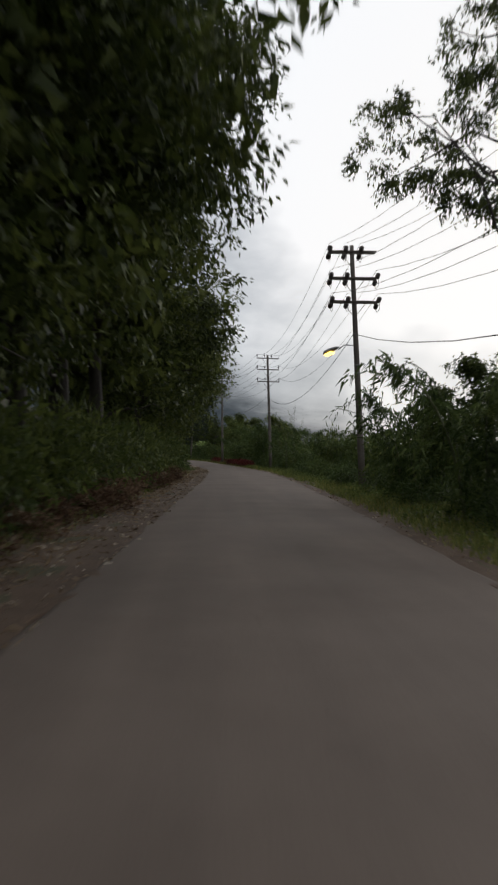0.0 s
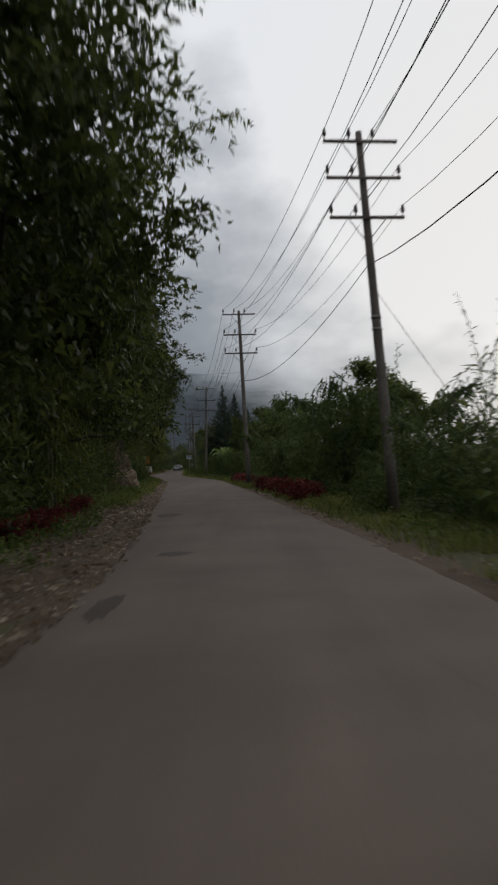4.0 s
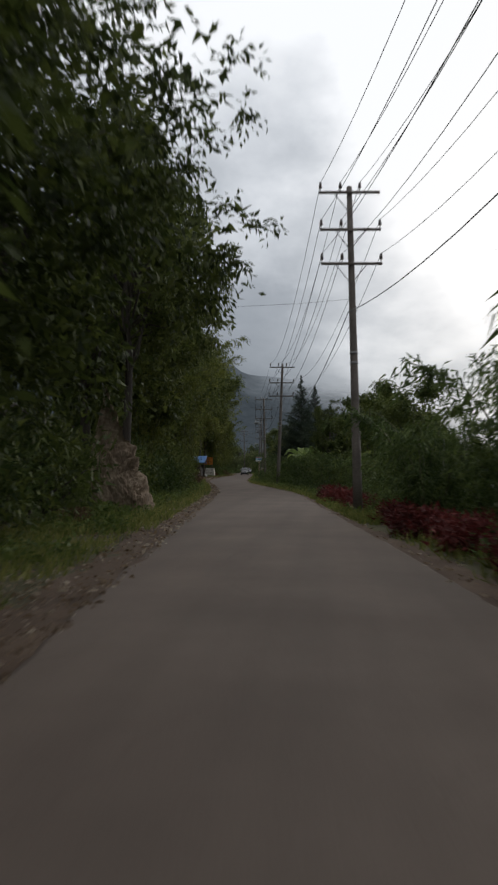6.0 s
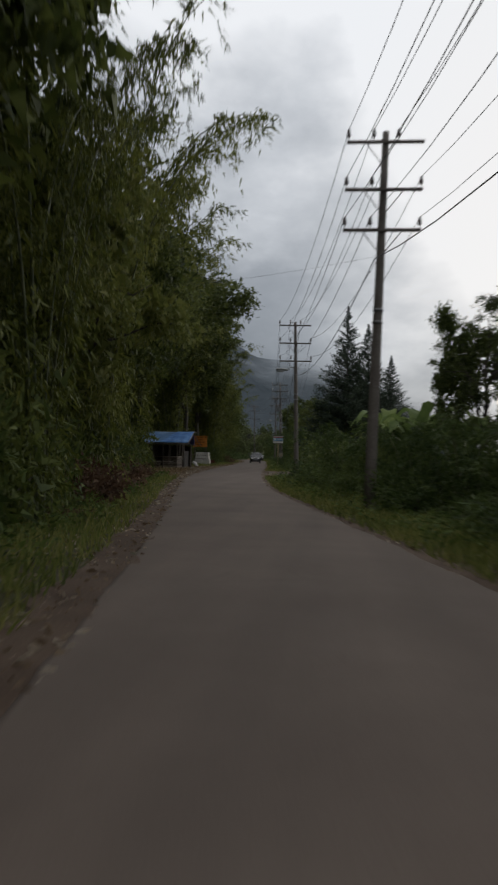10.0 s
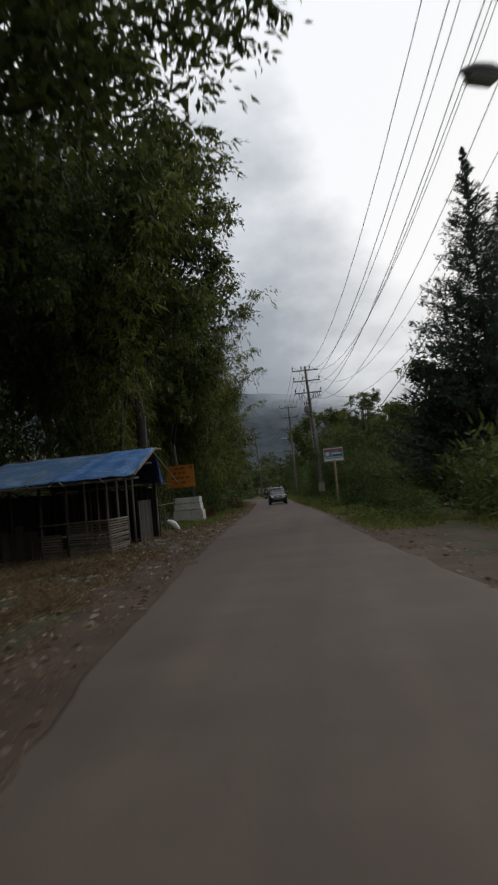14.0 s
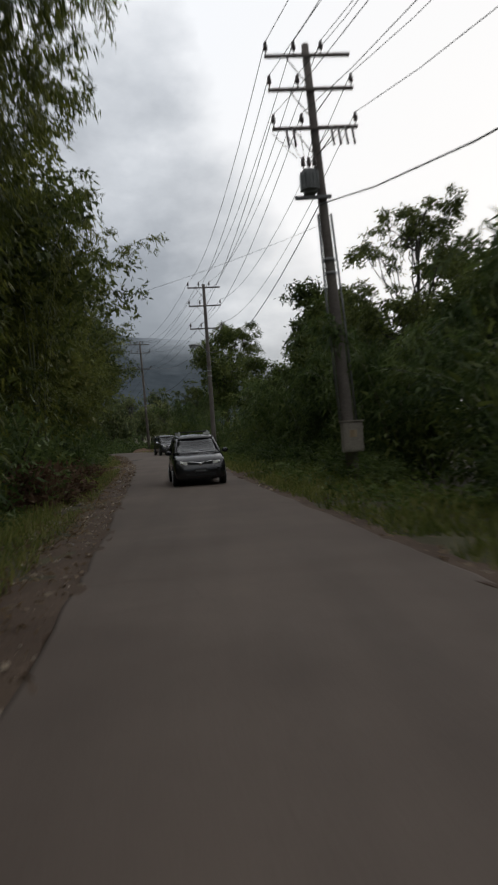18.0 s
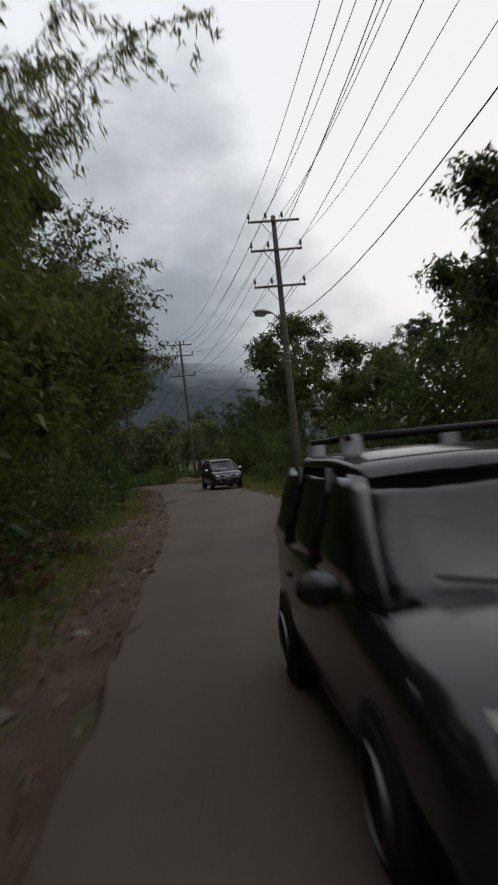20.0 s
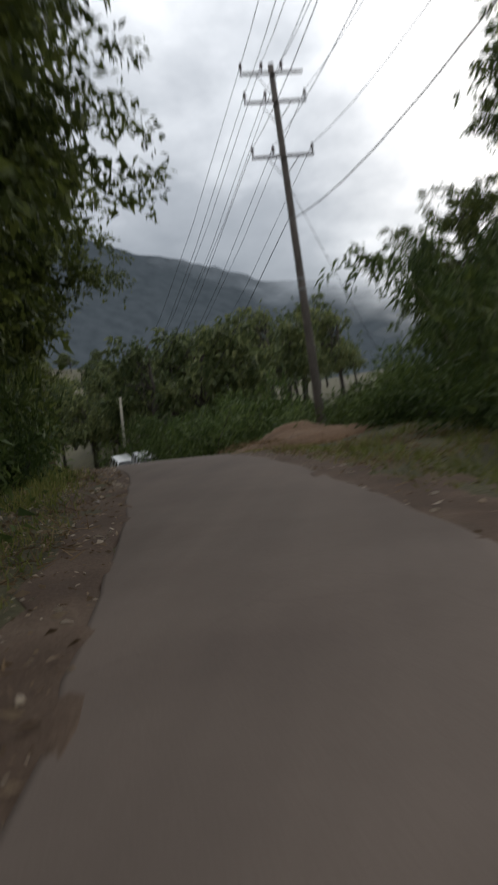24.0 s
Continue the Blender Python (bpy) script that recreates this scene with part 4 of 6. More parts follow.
def tall_stalks():
    """Dry bare stalks that stand out of the right-hand thicket."""
    rng = np.random.default_rng(77)
    spots = [(1.6, 41.0, 7.5), (2.0, 42.5, 7.0), (2.6, 43.5, 6.2), (0.9, 47.0, 6.4), (-0.6, 58.0, 6.3), (-1.1, 71.5, 7.6), (-0.8, 72.3, 7.2), (-0.6, 32.0, 5.8), (-1.0, 30.0, 5.5), (-19.2, 176.5, 8.5), (-18.5, 178.0, 9.0)]
    for x, y, h in spots:
        z = gz(x, y)
        ob = thing("dry_stalk", pose(x, y * ALONG, z, 0, 0, float(rng.uniform(0, 360))))
        t = np.linspace(0, 1, 9)
        bend = rng.uniform(0.2, 1.3)
        pts = np.stack([bend * t ** 3, 0.1 * np.sin(t * 5), h * (t - 0.1 * bend * t ** 4)], 1)
        part("stem", tubes("stem", [(pts, 0.028 * (1 - 0.75 * t))], CULM, 5), None, ob)
        k = 40
        s = 0.55 + 0.45 * rng.random(k)
        p = np.stack([np.interp(s, t, pts[:, i]) for i in range(3)], 1) + rng.normal(size=(k, 3)) * 0.06
        part("leaf_tuft", blades_mesh("leaf_tuft", leaves(rng, p, rng.normal(size=(k, 3)) + [0.3, 0, -0.3], 0.22, 0.035), LEAF_DARK), None, ob)["kind"] = "stuff"
        tagged(ob, "tall bare bamboo stalk standing out of the thicket", "bamboo", "bare stalks")



def banana_plant():
    """A short trunk of leaf sheaths and long arching leaves, split along the edges."""
    rng = random.Random(88)
    ob = thing("banana_plant")
    part("stem", tubes("stem", [([(0, 0, -0.2), (0.03, 0.02, 0.9), (0.0, 0.05, 1.7)], np.array([0.13, 0.11, 0.07]))], CULM, 9), None, ob)
    for k in range(8):
        n, V, F = 12, [], []
        ln, rise = rng.uniform(1.5, 2.1), rng.uniform(0.7, 1.5)
        for i in range(n + 1):
            u = i / n
            w = 0.30 * math.sin(math.pi * min(0.04 + 0.96 * u, 1)) ** 0.6 * (1 + 0.14 * math.sin(i * 2.3 + k))
            x, z = ln * u * 0.85, 1.6 + rise * math.sin(u * 2.2) - 0.35 * u * u
            V += [(x, -w, z + 0.35 * w), (x, 0, z), (x, w, z + 0.35 * w)]
        F = [(3 * i + j, 3 * i + j + 1, 3 * i + j + 4, 3 * i + j + 3) for i in range(n) for j in range(2)]
        part("leaf", mesh_of("leaf", V, F, LEAF_BANANA, True), None, ob, m=pose(0, 0, 0, 0, 0, k * 45 + rng.uniform(-15, 15)))
    scatter(ob, BANANAS, "banana plant with long pale green arching leaves", "banana plant", "banana plants")


LEAF_BANANA = leafy("leaf_banana", (0.075, 0.115, 0.035), (0.135, 0.185, 0.055), (0.22, 0.27, 0.09))
BANANAS = [(-8.3, 96.5, 0, 1.35, 1.15), (-7.0, 98.0, 70, 1.4, 1.2), (-9.3, 98.6, 140, 1.3, 1.2), (-6.2, 95.2, 200, 1.3, 1.1)]

plant()
banana_plant()
tall_stalks()

# ---- grass, litter, stones ----
def grass():
    rng = np.random.default_rng(81)
    pos, h = [], []

    def band(n, y0, y1, side, o0, o1, height):
        y = rng.uniform(y0, y1, n)
        o = o0 + (o1 - o0) * rng.random(n) ** 0.8
        # tufts
        y = y + 0.25 * np.round(rng.normal(size=n))
        x = left_x(y) - o if side < 0 else right_x(y) + o
        keep = np.array([noise.noise((a * 0.55, b * 0.55, 0.0)) > -0.36 for a, b in zip(x, y)])
        x, y = x[keep], y[keep]
        pos.append(np.stack([x, y * ALONG, ground_z(x, y) - 0.01], 1))
        h.append(height * (0.5 + rng.random(len(x))))

    band(9000, 60, 106, 1, 0.2, 1.3, 0.2)
    band(3500, 174, 190, 1, 0.6, 2.4, 0.13)
    band(8000, 120, 174, 1, 0.2, 1.4, 0.2)
    band(8500, -6, 34, -1, 1.4, 4.5, 0.22)
    band(5000, 30, 50, -1, 2.3, 4.2, 0.24)
    band(6500, 50, 60, -1, 0.9, 4.2, 0.26)
    band(25500, 58, 104, -1, 0.55, 4.0, 0.30)
    band(2200, 104, 128, -1, 2.6, 6.0, 0.16)
    band(23800, 126, 186, -1, 1.4, 4.0, 0.30)
    band(9000, 126, 190, -1, 0.8, 2.3, 0.15)
    band(9000, 136, 164, -1, 0.8, 2.6, 0.2)
    band(5000, 171, 183, 1, 1.2, 6.5, 0.22)
    band(28000, -4, 60, 1, 0.45, 3.6, 0.26)
    band(27200, 58, 106, 1, 0.25, 3.2, 0.28)
    band(5950, 104, 120, 1, 3.0, 6.0, 0.26)
    band(32000, 117, 176, 1, 0.3, 3.4, 0.26)
    p, hh = np.concatenate(pos), np.concatenate(h)
    aim = rng.normal(size=p.shape) * 0.45 + [0, 0, 1.0]
    ob = new("grass", blades_mesh("grass", slivers(rng, p, aim, hh, 0.02 + 0.07 * hh), GRASS, 3))
    tagged(ob, "rough green and yellowish grass along the verges", "grass", kind="stuff")


def weeds():
    """Low broad-leaved weeds in patches between the grass."""
    rng = np.random.default_rng(85)
    pos, aim, size = [], [], []
    for n, y0, y1, side, o0, o1, height in ((900, 34, 66, -1, 1.4, 4.2, 0.3), (1500, 60, 104, -1, 1.3, 4.2, 0.42), (500, 126, 186, -1, 1.6, 4.0, 0.3), (800, -4, 60, 1, 1.0, 3.4, 0.3),
                                            (1100, 60, 106, 1, 0.6, 3.2, 0.36), (1500, 118, 176, 1, 0.7, 3.6, 0.4), (300, -4, 34, -1, 2.0, 3.6, 0.25)):
        y = rng.uniform(y0, y1, n)
        o = o0 + (o1 - o0) * rng.random(n)
        x = left_x(y) - o if side < 0 else right_x(y) + o
        keep = np.array([noise.noise((a * 0.45, b * 0.6, 9.0)) > -0.05 for a, b in zip(x, y)])
        x, y = x[keep], y[keep]
        c = np.repeat(np.stack([x, y * ALONG, ground_z(x, y)], 1), 9, 0)
        out = rng.normal(size=c.shape) * [1, 1, 0.35] + [0, 0, 0.55]
        up = rng.random((len(c), 1)) * height
        pos.append(c + out * [0.12, 0.12, 0] + up * [0, 0, 1])
        aim.append(out)
        size.append(0.10 + 0.10 * rng.random(len(c)))
    p, a, ln = np.concatenate(pos), np.concatenate(aim), np.concatenate(size)
    ob = new("weeds", blades_mesh("weeds", leaves(rng, p, a, ln, ln * 0.5, 0.15, 1.6), WEED))
    tagged(ob, "low broad-leaved yellowish-green weeds along the verges", "weeds", kind="stuff")


def dry_grass():
    """Flattened straw in front of the stall and on the bare earth bank."""
    rng = np.random.default_rng(84)
    pos = []
    for n, y0, y1, side, o0, o1 in ((14000, 104, 130, -1, 0.9, 6.2), (20000, 104, 117.5, -1, 1.4, 7.5), (5200, 179, 191, 1, 0.8, 5.0), (1500, 56, 66, -1, 1.2, 3.2), (8000, -5, 34, -1, 0.7, 3.4), (12000, 128, 190, -1, 0.5, 2.6)):
        y = rng.uniform(y0, y1, n)
        o = o0 + (o1 - o0) * rng.random(n)
        x = left_x(y) - o if side < 0 else right_x(y) + o
        keep = np.array([noise.noise((a * 0.8, b * 0.8, 4.0)) > -0.15 for a, b in zip(x, y)])
        x, y, o = x[keep], y[keep], o[keep]
        lift = 0.5 * np.sin(np.pi * np.clip((y - 184.6) / 6.2, 0, 1)) * (o > 1.9) * (y > 170)
        pos.append(np.stack([x, y * ALONG, np.maximum(ground_z(x, y), road_z(y) + 0.01) + 0.01 + lift], 1))
    p = np.concatenate(pos)
    aim = rng.normal(size=p.shape) * [1, 1, 0.25] + [0, 0, 0.3]
    ln = 0.10 + 0.22 * rng.random(len(p))
    ob = new("dry_grass", blades_mesh("dry_grass", slivers(rng, p, aim, ln, 0.02 + 0.03 * ln), STRAW, 3))
    tagged(ob, "flattened straw-coloured dry grass on bare soil", "grass", kind="stuff")


def litter():
    rng = np.random.default_rng(82)
    pos = []
    for n, y0, y1, side, o0, o1 in ((7000, -6, 36, -1, -0.1, 3.4), (6500, 34, 52, -1, -0.1, 2.8), (3000, 52, 70, -1, -0.2, 2.2), (5000, 66, 106, -1, -0.1, 2.4), (13000, 104, 130, -1, 0.1, 6.6), (9000, 128, 190, -1, 0.0, 2.6),
                                    (3200, -4, 110, 1, 0.0, 1.5), (2400, 104, 190, 1, 0.0, 1.7)):
        y = rng.uniform(y0, y1, n)
        o = o0 + (o1 - o0) * rng.random(n)
        x = left_x(y) - o if side < 0 else right_x(y) + o
        pos.append(np.stack([x, y * ALONG, np.maximum(ground_z(x, y), road_z(y) + 0.02) + 0.02], 1))
    p = np.concatenate(pos)
    aim = rng.normal(size=p.shape) * [1, 1, 0.18]
    ln = 0.05 + 0.15 * rng.random(len(p)) ** 3
    ob = new("leaf_litter", blades_mesh("leaf_litter", leaves(rng, p, aim, ln, ln * 0.42, 0.1), LITTER))
    tagged(ob, "dry pale leaves and scraps scattered on the shoulders", "litter", kind="stuff")


def rock_mesh(name, seed, mat, sub=2, rough=0.35):
    bm = bmesh.new()
    bmesh.ops.create_icosphere(bm, subdivisions=sub, radius=1.0)
    for v in bm.verts:
        n = noise.fractal(v.co * 1.3 + Vector((seed * 7.1, 0, 0)), 1.0, 2.0, 4)
        v.co *= 1 + rough * n
        v.co.z = max(v.co.z, -0.55)
    me = bpy.data.meshes.new(name)
    bm.to_mesh(me)
    bm.free()
    me.materials.append(mat)
    return me


def stones():
    rng = random.Random(83)
    ms = [rock_mesh("stone", k, STONE) for k in range(3)]
    k = 0
    for y0, y1, n, side, o0, o1 in ((0, 34, 8, -1, 0.6, 2.6), (36, 104, 9, -1, 0.5, 2.0), (112, 130, 16, -1, 1.2, 3.6), (113, 124, 80, -1, 0.9, 3.2), (122, 130, 18, -1, 0.8, 2.4), (138, 172, 26, -1, 0.2, 1.4), (130, 184, 8, -1, 0.4, 1.8), (10, 190, 12, 1, 0.3, 1.4)):
        for _ in range(n):
            y, o = rng.uniform(y0, y1), rng.uniform(o0, o1)
            x = by_left(y, o) if side < 0 else by_right(y, o)
            s = 0.035 + 0.085 * rng.random() ** 2
            ob = new("stone", ms[k % 3])
            k += 1
            ob.matrix_world = pose(x, y * ALONG, gz(x, y) + 0.3 * s, 0, 0, rng.uniform(0, 360)) @ Matrix.Diagonal((s * 1.4, s, s * 0.55, 1))
            tagged(ob, "pale grey loose stone on the dirt shoulder", "stone", "loose stones")


STONE = material("stone", ((0.09, 0.075, 0.062), (0.17, 0.148, 0.125), (0.29, 0.26, 0.225)), 0.9, 4, 30, 0.5, 0.01, obj_random=0.3)
WEED = leafy("weed_leaf", (0.040, 0.066, 0.014), (0.085, 0.120, 0.026), (0.160, 0.190, 0.050))
STRAW = leafy("straw", (0.10, 0.066, 0.034), (0.21, 0.145, 0.078), (0.36, 0.27, 0.16), 0.8, 0.2)
grass()
weeds()
dry_grass()
litter()
stones()

# ---- power line ----
def insulator_mesh():
    bm = bmesh.new()
    prof = [(0.018, 0.0), (0.018, 0.10), (0.06, 0.11), (0.075, 0.16), (0.05, 0.19), (0.07, 0.21), (0.065, 0.26), (0.045, 0.29), (0.055, 0.33), (0.03, 0.37), (0.0, 0.38)]
    n = 8
    rings = []
    for r, z in prof:
        rings.append([bm.verts.new((max(r, 0.001) * math.cos(2 * math.pi * i / n), max(r, 0.001) * math.sin(2 * math.pi * i / n), z)) for i in range(n)])
    for a, b in zip(rings, rings[1:]):
        for i in range(n):
            bm.faces.new((a[i], a[(i + 1) % n], b[(i + 1) % n], b[i]))
    me = bpy.data.meshes.new("insulator")
    bm.to_mesh(me)
    bm.free()
    me.materials.append(INSULATOR)
    return me


INS = insulator_mesh()


def strain_mesh():
    """A string of three porcelain discs between a clevis and a clamp, along y."""
    bm = bmesh.new()
    prof = [(0.018, 0.0), (0.02, 0.10)]
    for k in range(3):
        z = 0.12 + 0.13 * k
        prof += [(0.045, z), (0.13, z + 0.05), (0.125, z + 0.075), (0.05, z + 0.09), (0.03, z + 0.12)]
    prof += [(0.025, 0.60), (0.015, 0.66)]
    n, rings = 10, []
    for r, z in prof:
        rings.append([bm.verts.new((r * math.cos(2 * math.pi * i / n), z, r * math.sin(2 * math.pi * i / n))) for i in range(n)])
    for a, b in zip(rings, rings[1:]):
        for i in range(n):
            bm.faces.new((a[i], b[i], b[(i + 1) % n], a[(i + 1) % n]))
    me = bpy.data.meshes.new("strain_insulator")
    bm.to_mesh(me)
    bm.free()
    me.materials.append(INSULATOR)
    return me


STRAIN = strain_mesh()
ARM = bpy.data.meshes.new("crossarm")
_bm = bmesh.new()
box(_bm, -1.25, -0.045, -0.05, 1.25, 0.045, 0.05, 0.008)
_bm.to_mesh(ARM)
_bm.free()
ARM.materials.append(CONCRETE_POLE)
SPOTS = {0: (-1.2, -0.38, 0.42), 1: (-1.2, -0.38, 1.2), 2: (-1.2, -0.38, 1.2)}


def utility_pole(base, top, arms, turn, label, double=False):
    """A tapered pole from base to top with crossarms at the given heights. Returns it and the tips of its insulators."""
    bx, by = base
    bz = gz(bx, by) - 0.3
    b, t = Vector((bx, by * ALONG, bz)), Vector((top[0], by * ALONG + (top[1] - by), top[2]))
    ob = thing("utility_pole", Matrix.Translation(b))
    pts = [(t - b) * k for k in np.linspace(0, 1, 8)]
    part("shaft", tubes("shaft", [([tuple(p) for p in pts], np.linspace(0.19, 0.11, 8))], CONCRETE_POLE, 12), None, ob)
    for h in (6.3, 6.7):
        p = (t - b) * (h / (t.z - b.z))
        part("band", tubes("band", [([tuple(p), tuple(p + Vector((0, 0, 0.10)))], 0.165)], STEEL, 12), None, ob)
    tips = []
    for i, z in enumerate(arms):
        k = (z - b.z) / (t.z - b.z)
        p = (t - b) * k
        arm = part("crossarm", ARM, None, ob, m=Matrix.Translation(p) @ pose(0, -0.16, 0, 0, 0, turn))
        if double:
            part("crossarm", ARM, None, ob, m=Matrix.Translation(p) @ pose(0, 0.16, 0, 0, 0, turn))
        for s in (-1, 1):
            if i == 0 and s > 0:
                continue
            part("brace", tubes("brace", [([(s * 0.62, 0, -0.05), (s * 0.05, 0.1, -0.75)], 0.018)], STEEL, 5), None, arm)
        for x in SPOTS[i]:
            if double:
                # dead-end strings before and behind the arms, joined by a slack jumper
                for s in (-1, 1):
                    part("strain_insulator", STRAIN, None, arm, m=pose(x, 0.16 + 0.2 * s, -0.03, -12 * s, 0, 0 if s > 0 else 180))
                part("jumper", tubes("jumper", [([(x, -0.66, -0.13), (x + 0.05, -0.3, -0.42), (x + 0.05, 0.5, -0.45), (x, 1.0, -0.16)], 0.013)], WIRE, 5), None, arm)
            else:
                part("insulator", INS, None, arm, m=pose(x, 0, 0.06))
            tips.append(b + p + (pose(0, 0, 0, 0, 0, turn) @ Vector((x, -0.16, 0.42))))
    tagged(ob, label, "utility pole", "power line poles")
    return ob, tips


def street_lamp(name, pole_point, tip, lit, turn=None):
    """A curved bracket on the pole with a flat lamp head."""
    p = Vector((pole_point[0], pole_point[1] * ALONG, pole_point[2]))
    q = p + Vector(tip) - Vector(pole_point)
    ob = thing(name, Matrix.Translation(p))
    d = q - p
    ang = math.degrees(math.atan2(d.y, d.x)) if turn is None else turn
    neck = d * 0.85 - Vector((0.5 * math.cos(radians(ang)), 0.5 * math.sin(radians(ang)), 0))
    part("bracket", tubes("bracket", [([(0, 0, -0.5), (d.x * 0.1, d.y * 0.1, -0.1), tuple(d * 0.45 + Vector((0, 0, 0.12))), tuple(neck)], 0.03)], STEEL, 6), None, ob)
    bm = bmesh.new()
    n = 10
    rings = []
    for u, w, h0, h1 in ((-0.42, 0.05, -0.04, 0.05), (-0.25, 0.10, -0.06, 0.09), (0.05, 0.17, -0.09, 0.12), (0.28, 0.16, -0.10, 0.09), (0.42, 0.06, -0.06, 0.03)):
        rings.append([bm.verts.new((u, w * math.cos(2 * math.pi * i / n), (h1 if math.sin(2 * math.pi * i / n) > 0 else -h0) * math.sin(2 * math.pi * i / n))) for i in range(n)])
    for a, b in zip(rings, rings[1:]):
        for i in range(n):
            bm.faces.new((a[i], a[(i + 1) % n], b[(i + 1) % n], b[i]))
    bm.faces.new(rings[0][::-1])
    bm.faces.new(rings[-1])
    head = part("lamp_head", bm, LAMP_BODY, ob, m=Matrix.Translation(d * 0.85) @ pose(0, 0, 0, 0, 14 if lit else 0, ang) @ Matrix.Diagonal((1.25, 1.3, 1.2, 1)))
    lens = bmesh.new()
    box(lens, -0.10, -0.14, -0.17, 0.36, 0.14, -0.05, 0.05)
    part("lens", lens, LAMP_LIT if lit else LAMP_GLASS, head, "glowing orange lens" if lit else "")
    tagged(ob, "street lamp with an orange light, switched on, on the pole" if lit else "unlit street lamp on a bracket on the pole", "street lamp", "street lamps")
    return ob


def emitter(name, col, power):
    m = bpy.data.materials.new(name)
    m.use_nodes = True
    b = m.node_tree.nodes["Principled BSDF"]
    b.inputs["Base Color"].default_value = (*col, 1)
    b.inputs["Emission Color"].default_value = (*col, 1)
    b.inputs["Emission Strength"].default_value = power
    return m


LAMP_BODY = material("lamp_housing", ((0.13, 0.135, 0.13), (0.19, 0.195, 0.19), (0.25, 0.255, 0.25)), 0.5, 3, 30, 0.1, 0.003)
LAMP_GLASS = material("lamp_glass", ((0.25, 0.25, 0.24), (0.33, 0.33, 0.32), (0.42, 0.42, 0.40)), 0.15, 3, 30, 0, 0.003, spec=0.5)
LAMP_LIT = emitter("lamp_lit", (1.0, 0.55, 0.10), 6.0)


def wire(p, q, sag, r=0.012, name="wire"):
    p, q = Vector(p), Vector(q)
    t = np.linspace(0, 1, 13)
    pts = [tuple(p.lerp(q, k) - Vector((0, 0, 4 * sag * k * (1 - k)))) for k in t]
    ob = new(name, tubes(name, [(pts, r)], WIRE, 4))
    tagged(ob, "thin black overhead wire sagging between two poles" if r < 0.02 else "thick black sagging cable between two poles", "wire", "overhead wires")
    return ob


def build_line():
    old = "weathered brown-grey power pole with three crossarms"
    spec = [  # base, top, arm heights, turn
        ((3.5, -14.0), (3.2, -13.6, 12.9), (12.5, 11.2, 9.8), 4, False),
        ((0.95, 18.3), (0.25, 19.0, 12.75), (12.4, 11.0, 9.75), -4, True),
        ((-0.2, 44.1), (-0.78, 44.9, 12.7), (12.3, 11.05, 9.7), 6, False),
        ((-5.0, 62.9), (-5.35, 64.2, 13.5), (13.2, 11.6, 10.15), 4, False),
        ((-11.0, 89.2), (-10.65, 90.1, 12.4), (12.0, 10.4, 9.05), 2, False),
        ((-15.0, 109.5), (-15.35, 109.5, 12.1), (11.8, 10.4, 9.0), 4, False),
        ((-20.3, 143.6), (-20.8, 144.4, 12.9), (12.5, 11.5, 10.35), 2, False),
        ((-24.2, 165.2), (-24.2, 165.1, 13.2), (12.9, 11.5, 9.75), 6, False),
        ((-32.6, 188.4), (-32.95, 188.7, 14.1), (13.7, 12.6, 10.5), 18, False),
        ((-84.0, 247.0), (-84.0, 247.0, 9.0), (8.7, 7.4, 6.0), 40, False),
    ]
    tips, low = [], []
    for base, top, arms, turn, dbl in spec:
        _, tp = utility_pole(base, top, arms, turn, old, dbl)
        tips.append(tp)
        b, t = Vector((base[0], base[1] * ALONG, 0)), Vector((top[0], base[1] * ALONG, top[2]))
        low.append(b.lerp(t, 8.0 / t.z) + Vector((-0.2, 0, 0)))
    for k in range(len(spec) - 1):
        span = (tips[k][0] - tips[k + 1][0]).length / ALONG
        for i in range(9):
            wire(tips[k][i], tips[k + 1][i], 0.0026 * span * span + 0.08 * (i % 3))
        wire(low[k], low[k + 1], 0.003 * span * span, 0.018, "cable")
    # service drops across the road and guys of two poles
    wire((-5.15, 62.9 * ALONG + 0.8, 8.7), (-19.5, 66.0 * ALONG, 9.9), 0.35, 0.006)
    wire((-10.8, 89.2 * ALONG + 0.6, 8.25), (-23.5, 92.5 * ALONG, 8.2), 0.3, 0.004)
    wire((-20.6, 143.6 * ALONG + 0.5, 7.6), (-34.0, 150.0 * ALONG, 6.6), 0.4, 0.005)
    for top, foot in (((-0.55, 44.1 * ALONG + 0.45, 7.4), (4.6, 44.3)), ((-32.8, 188.4 * ALONG + 0.2, 9.4), (-28.9, 188.6))):
        ob = wire(top, (foot[0], foot[1] * ALONG, gz(*foot) - 0.1), 0.0, 0.011, "guy_wire")
        tagged(ob, "steel guy wire from a power pole down to the ground", "wire", "guy wires")
    street_lamp("street_lamp", (0.72, 18.6, 7.6), (-0.75, 20.3, 7.35), True)
    street_lamp("street_lamp", (-15.2, 109.5, 8.6), (-16.6, 110.75, 8.45), False, 205)
    street_lamp("street_lamp", (-24.25, 165.1, 8.2), (-25.35, 164.04, 8.45), False, 220)
    # a bare leaning pole past the bend
    x, y = -51.4, 207.2
    ob = thing("utility_pole", pose(x, y * ALONG, gz(x, y) - 0.3))
    part("shaft", tubes("shaft", [([(0, 0, 0), (0.3, -0.3, 4), (0.6, -0.8, 7.4)], np.array([0.16, 0.13, 0.10]))], PALE_POLE, 10), None, ob)
    tagged(ob, "bare pale leaning pole beside the road past the bend", "utility pole")


PALE_POLE = material("pale_pole", ((0.22, 0.20, 0.16), (0.34, 0.315, 0.26), (0.45, 0.42, 0.36)), 0.8, 1.2, 18, 0.4, 0.01)
build_line()

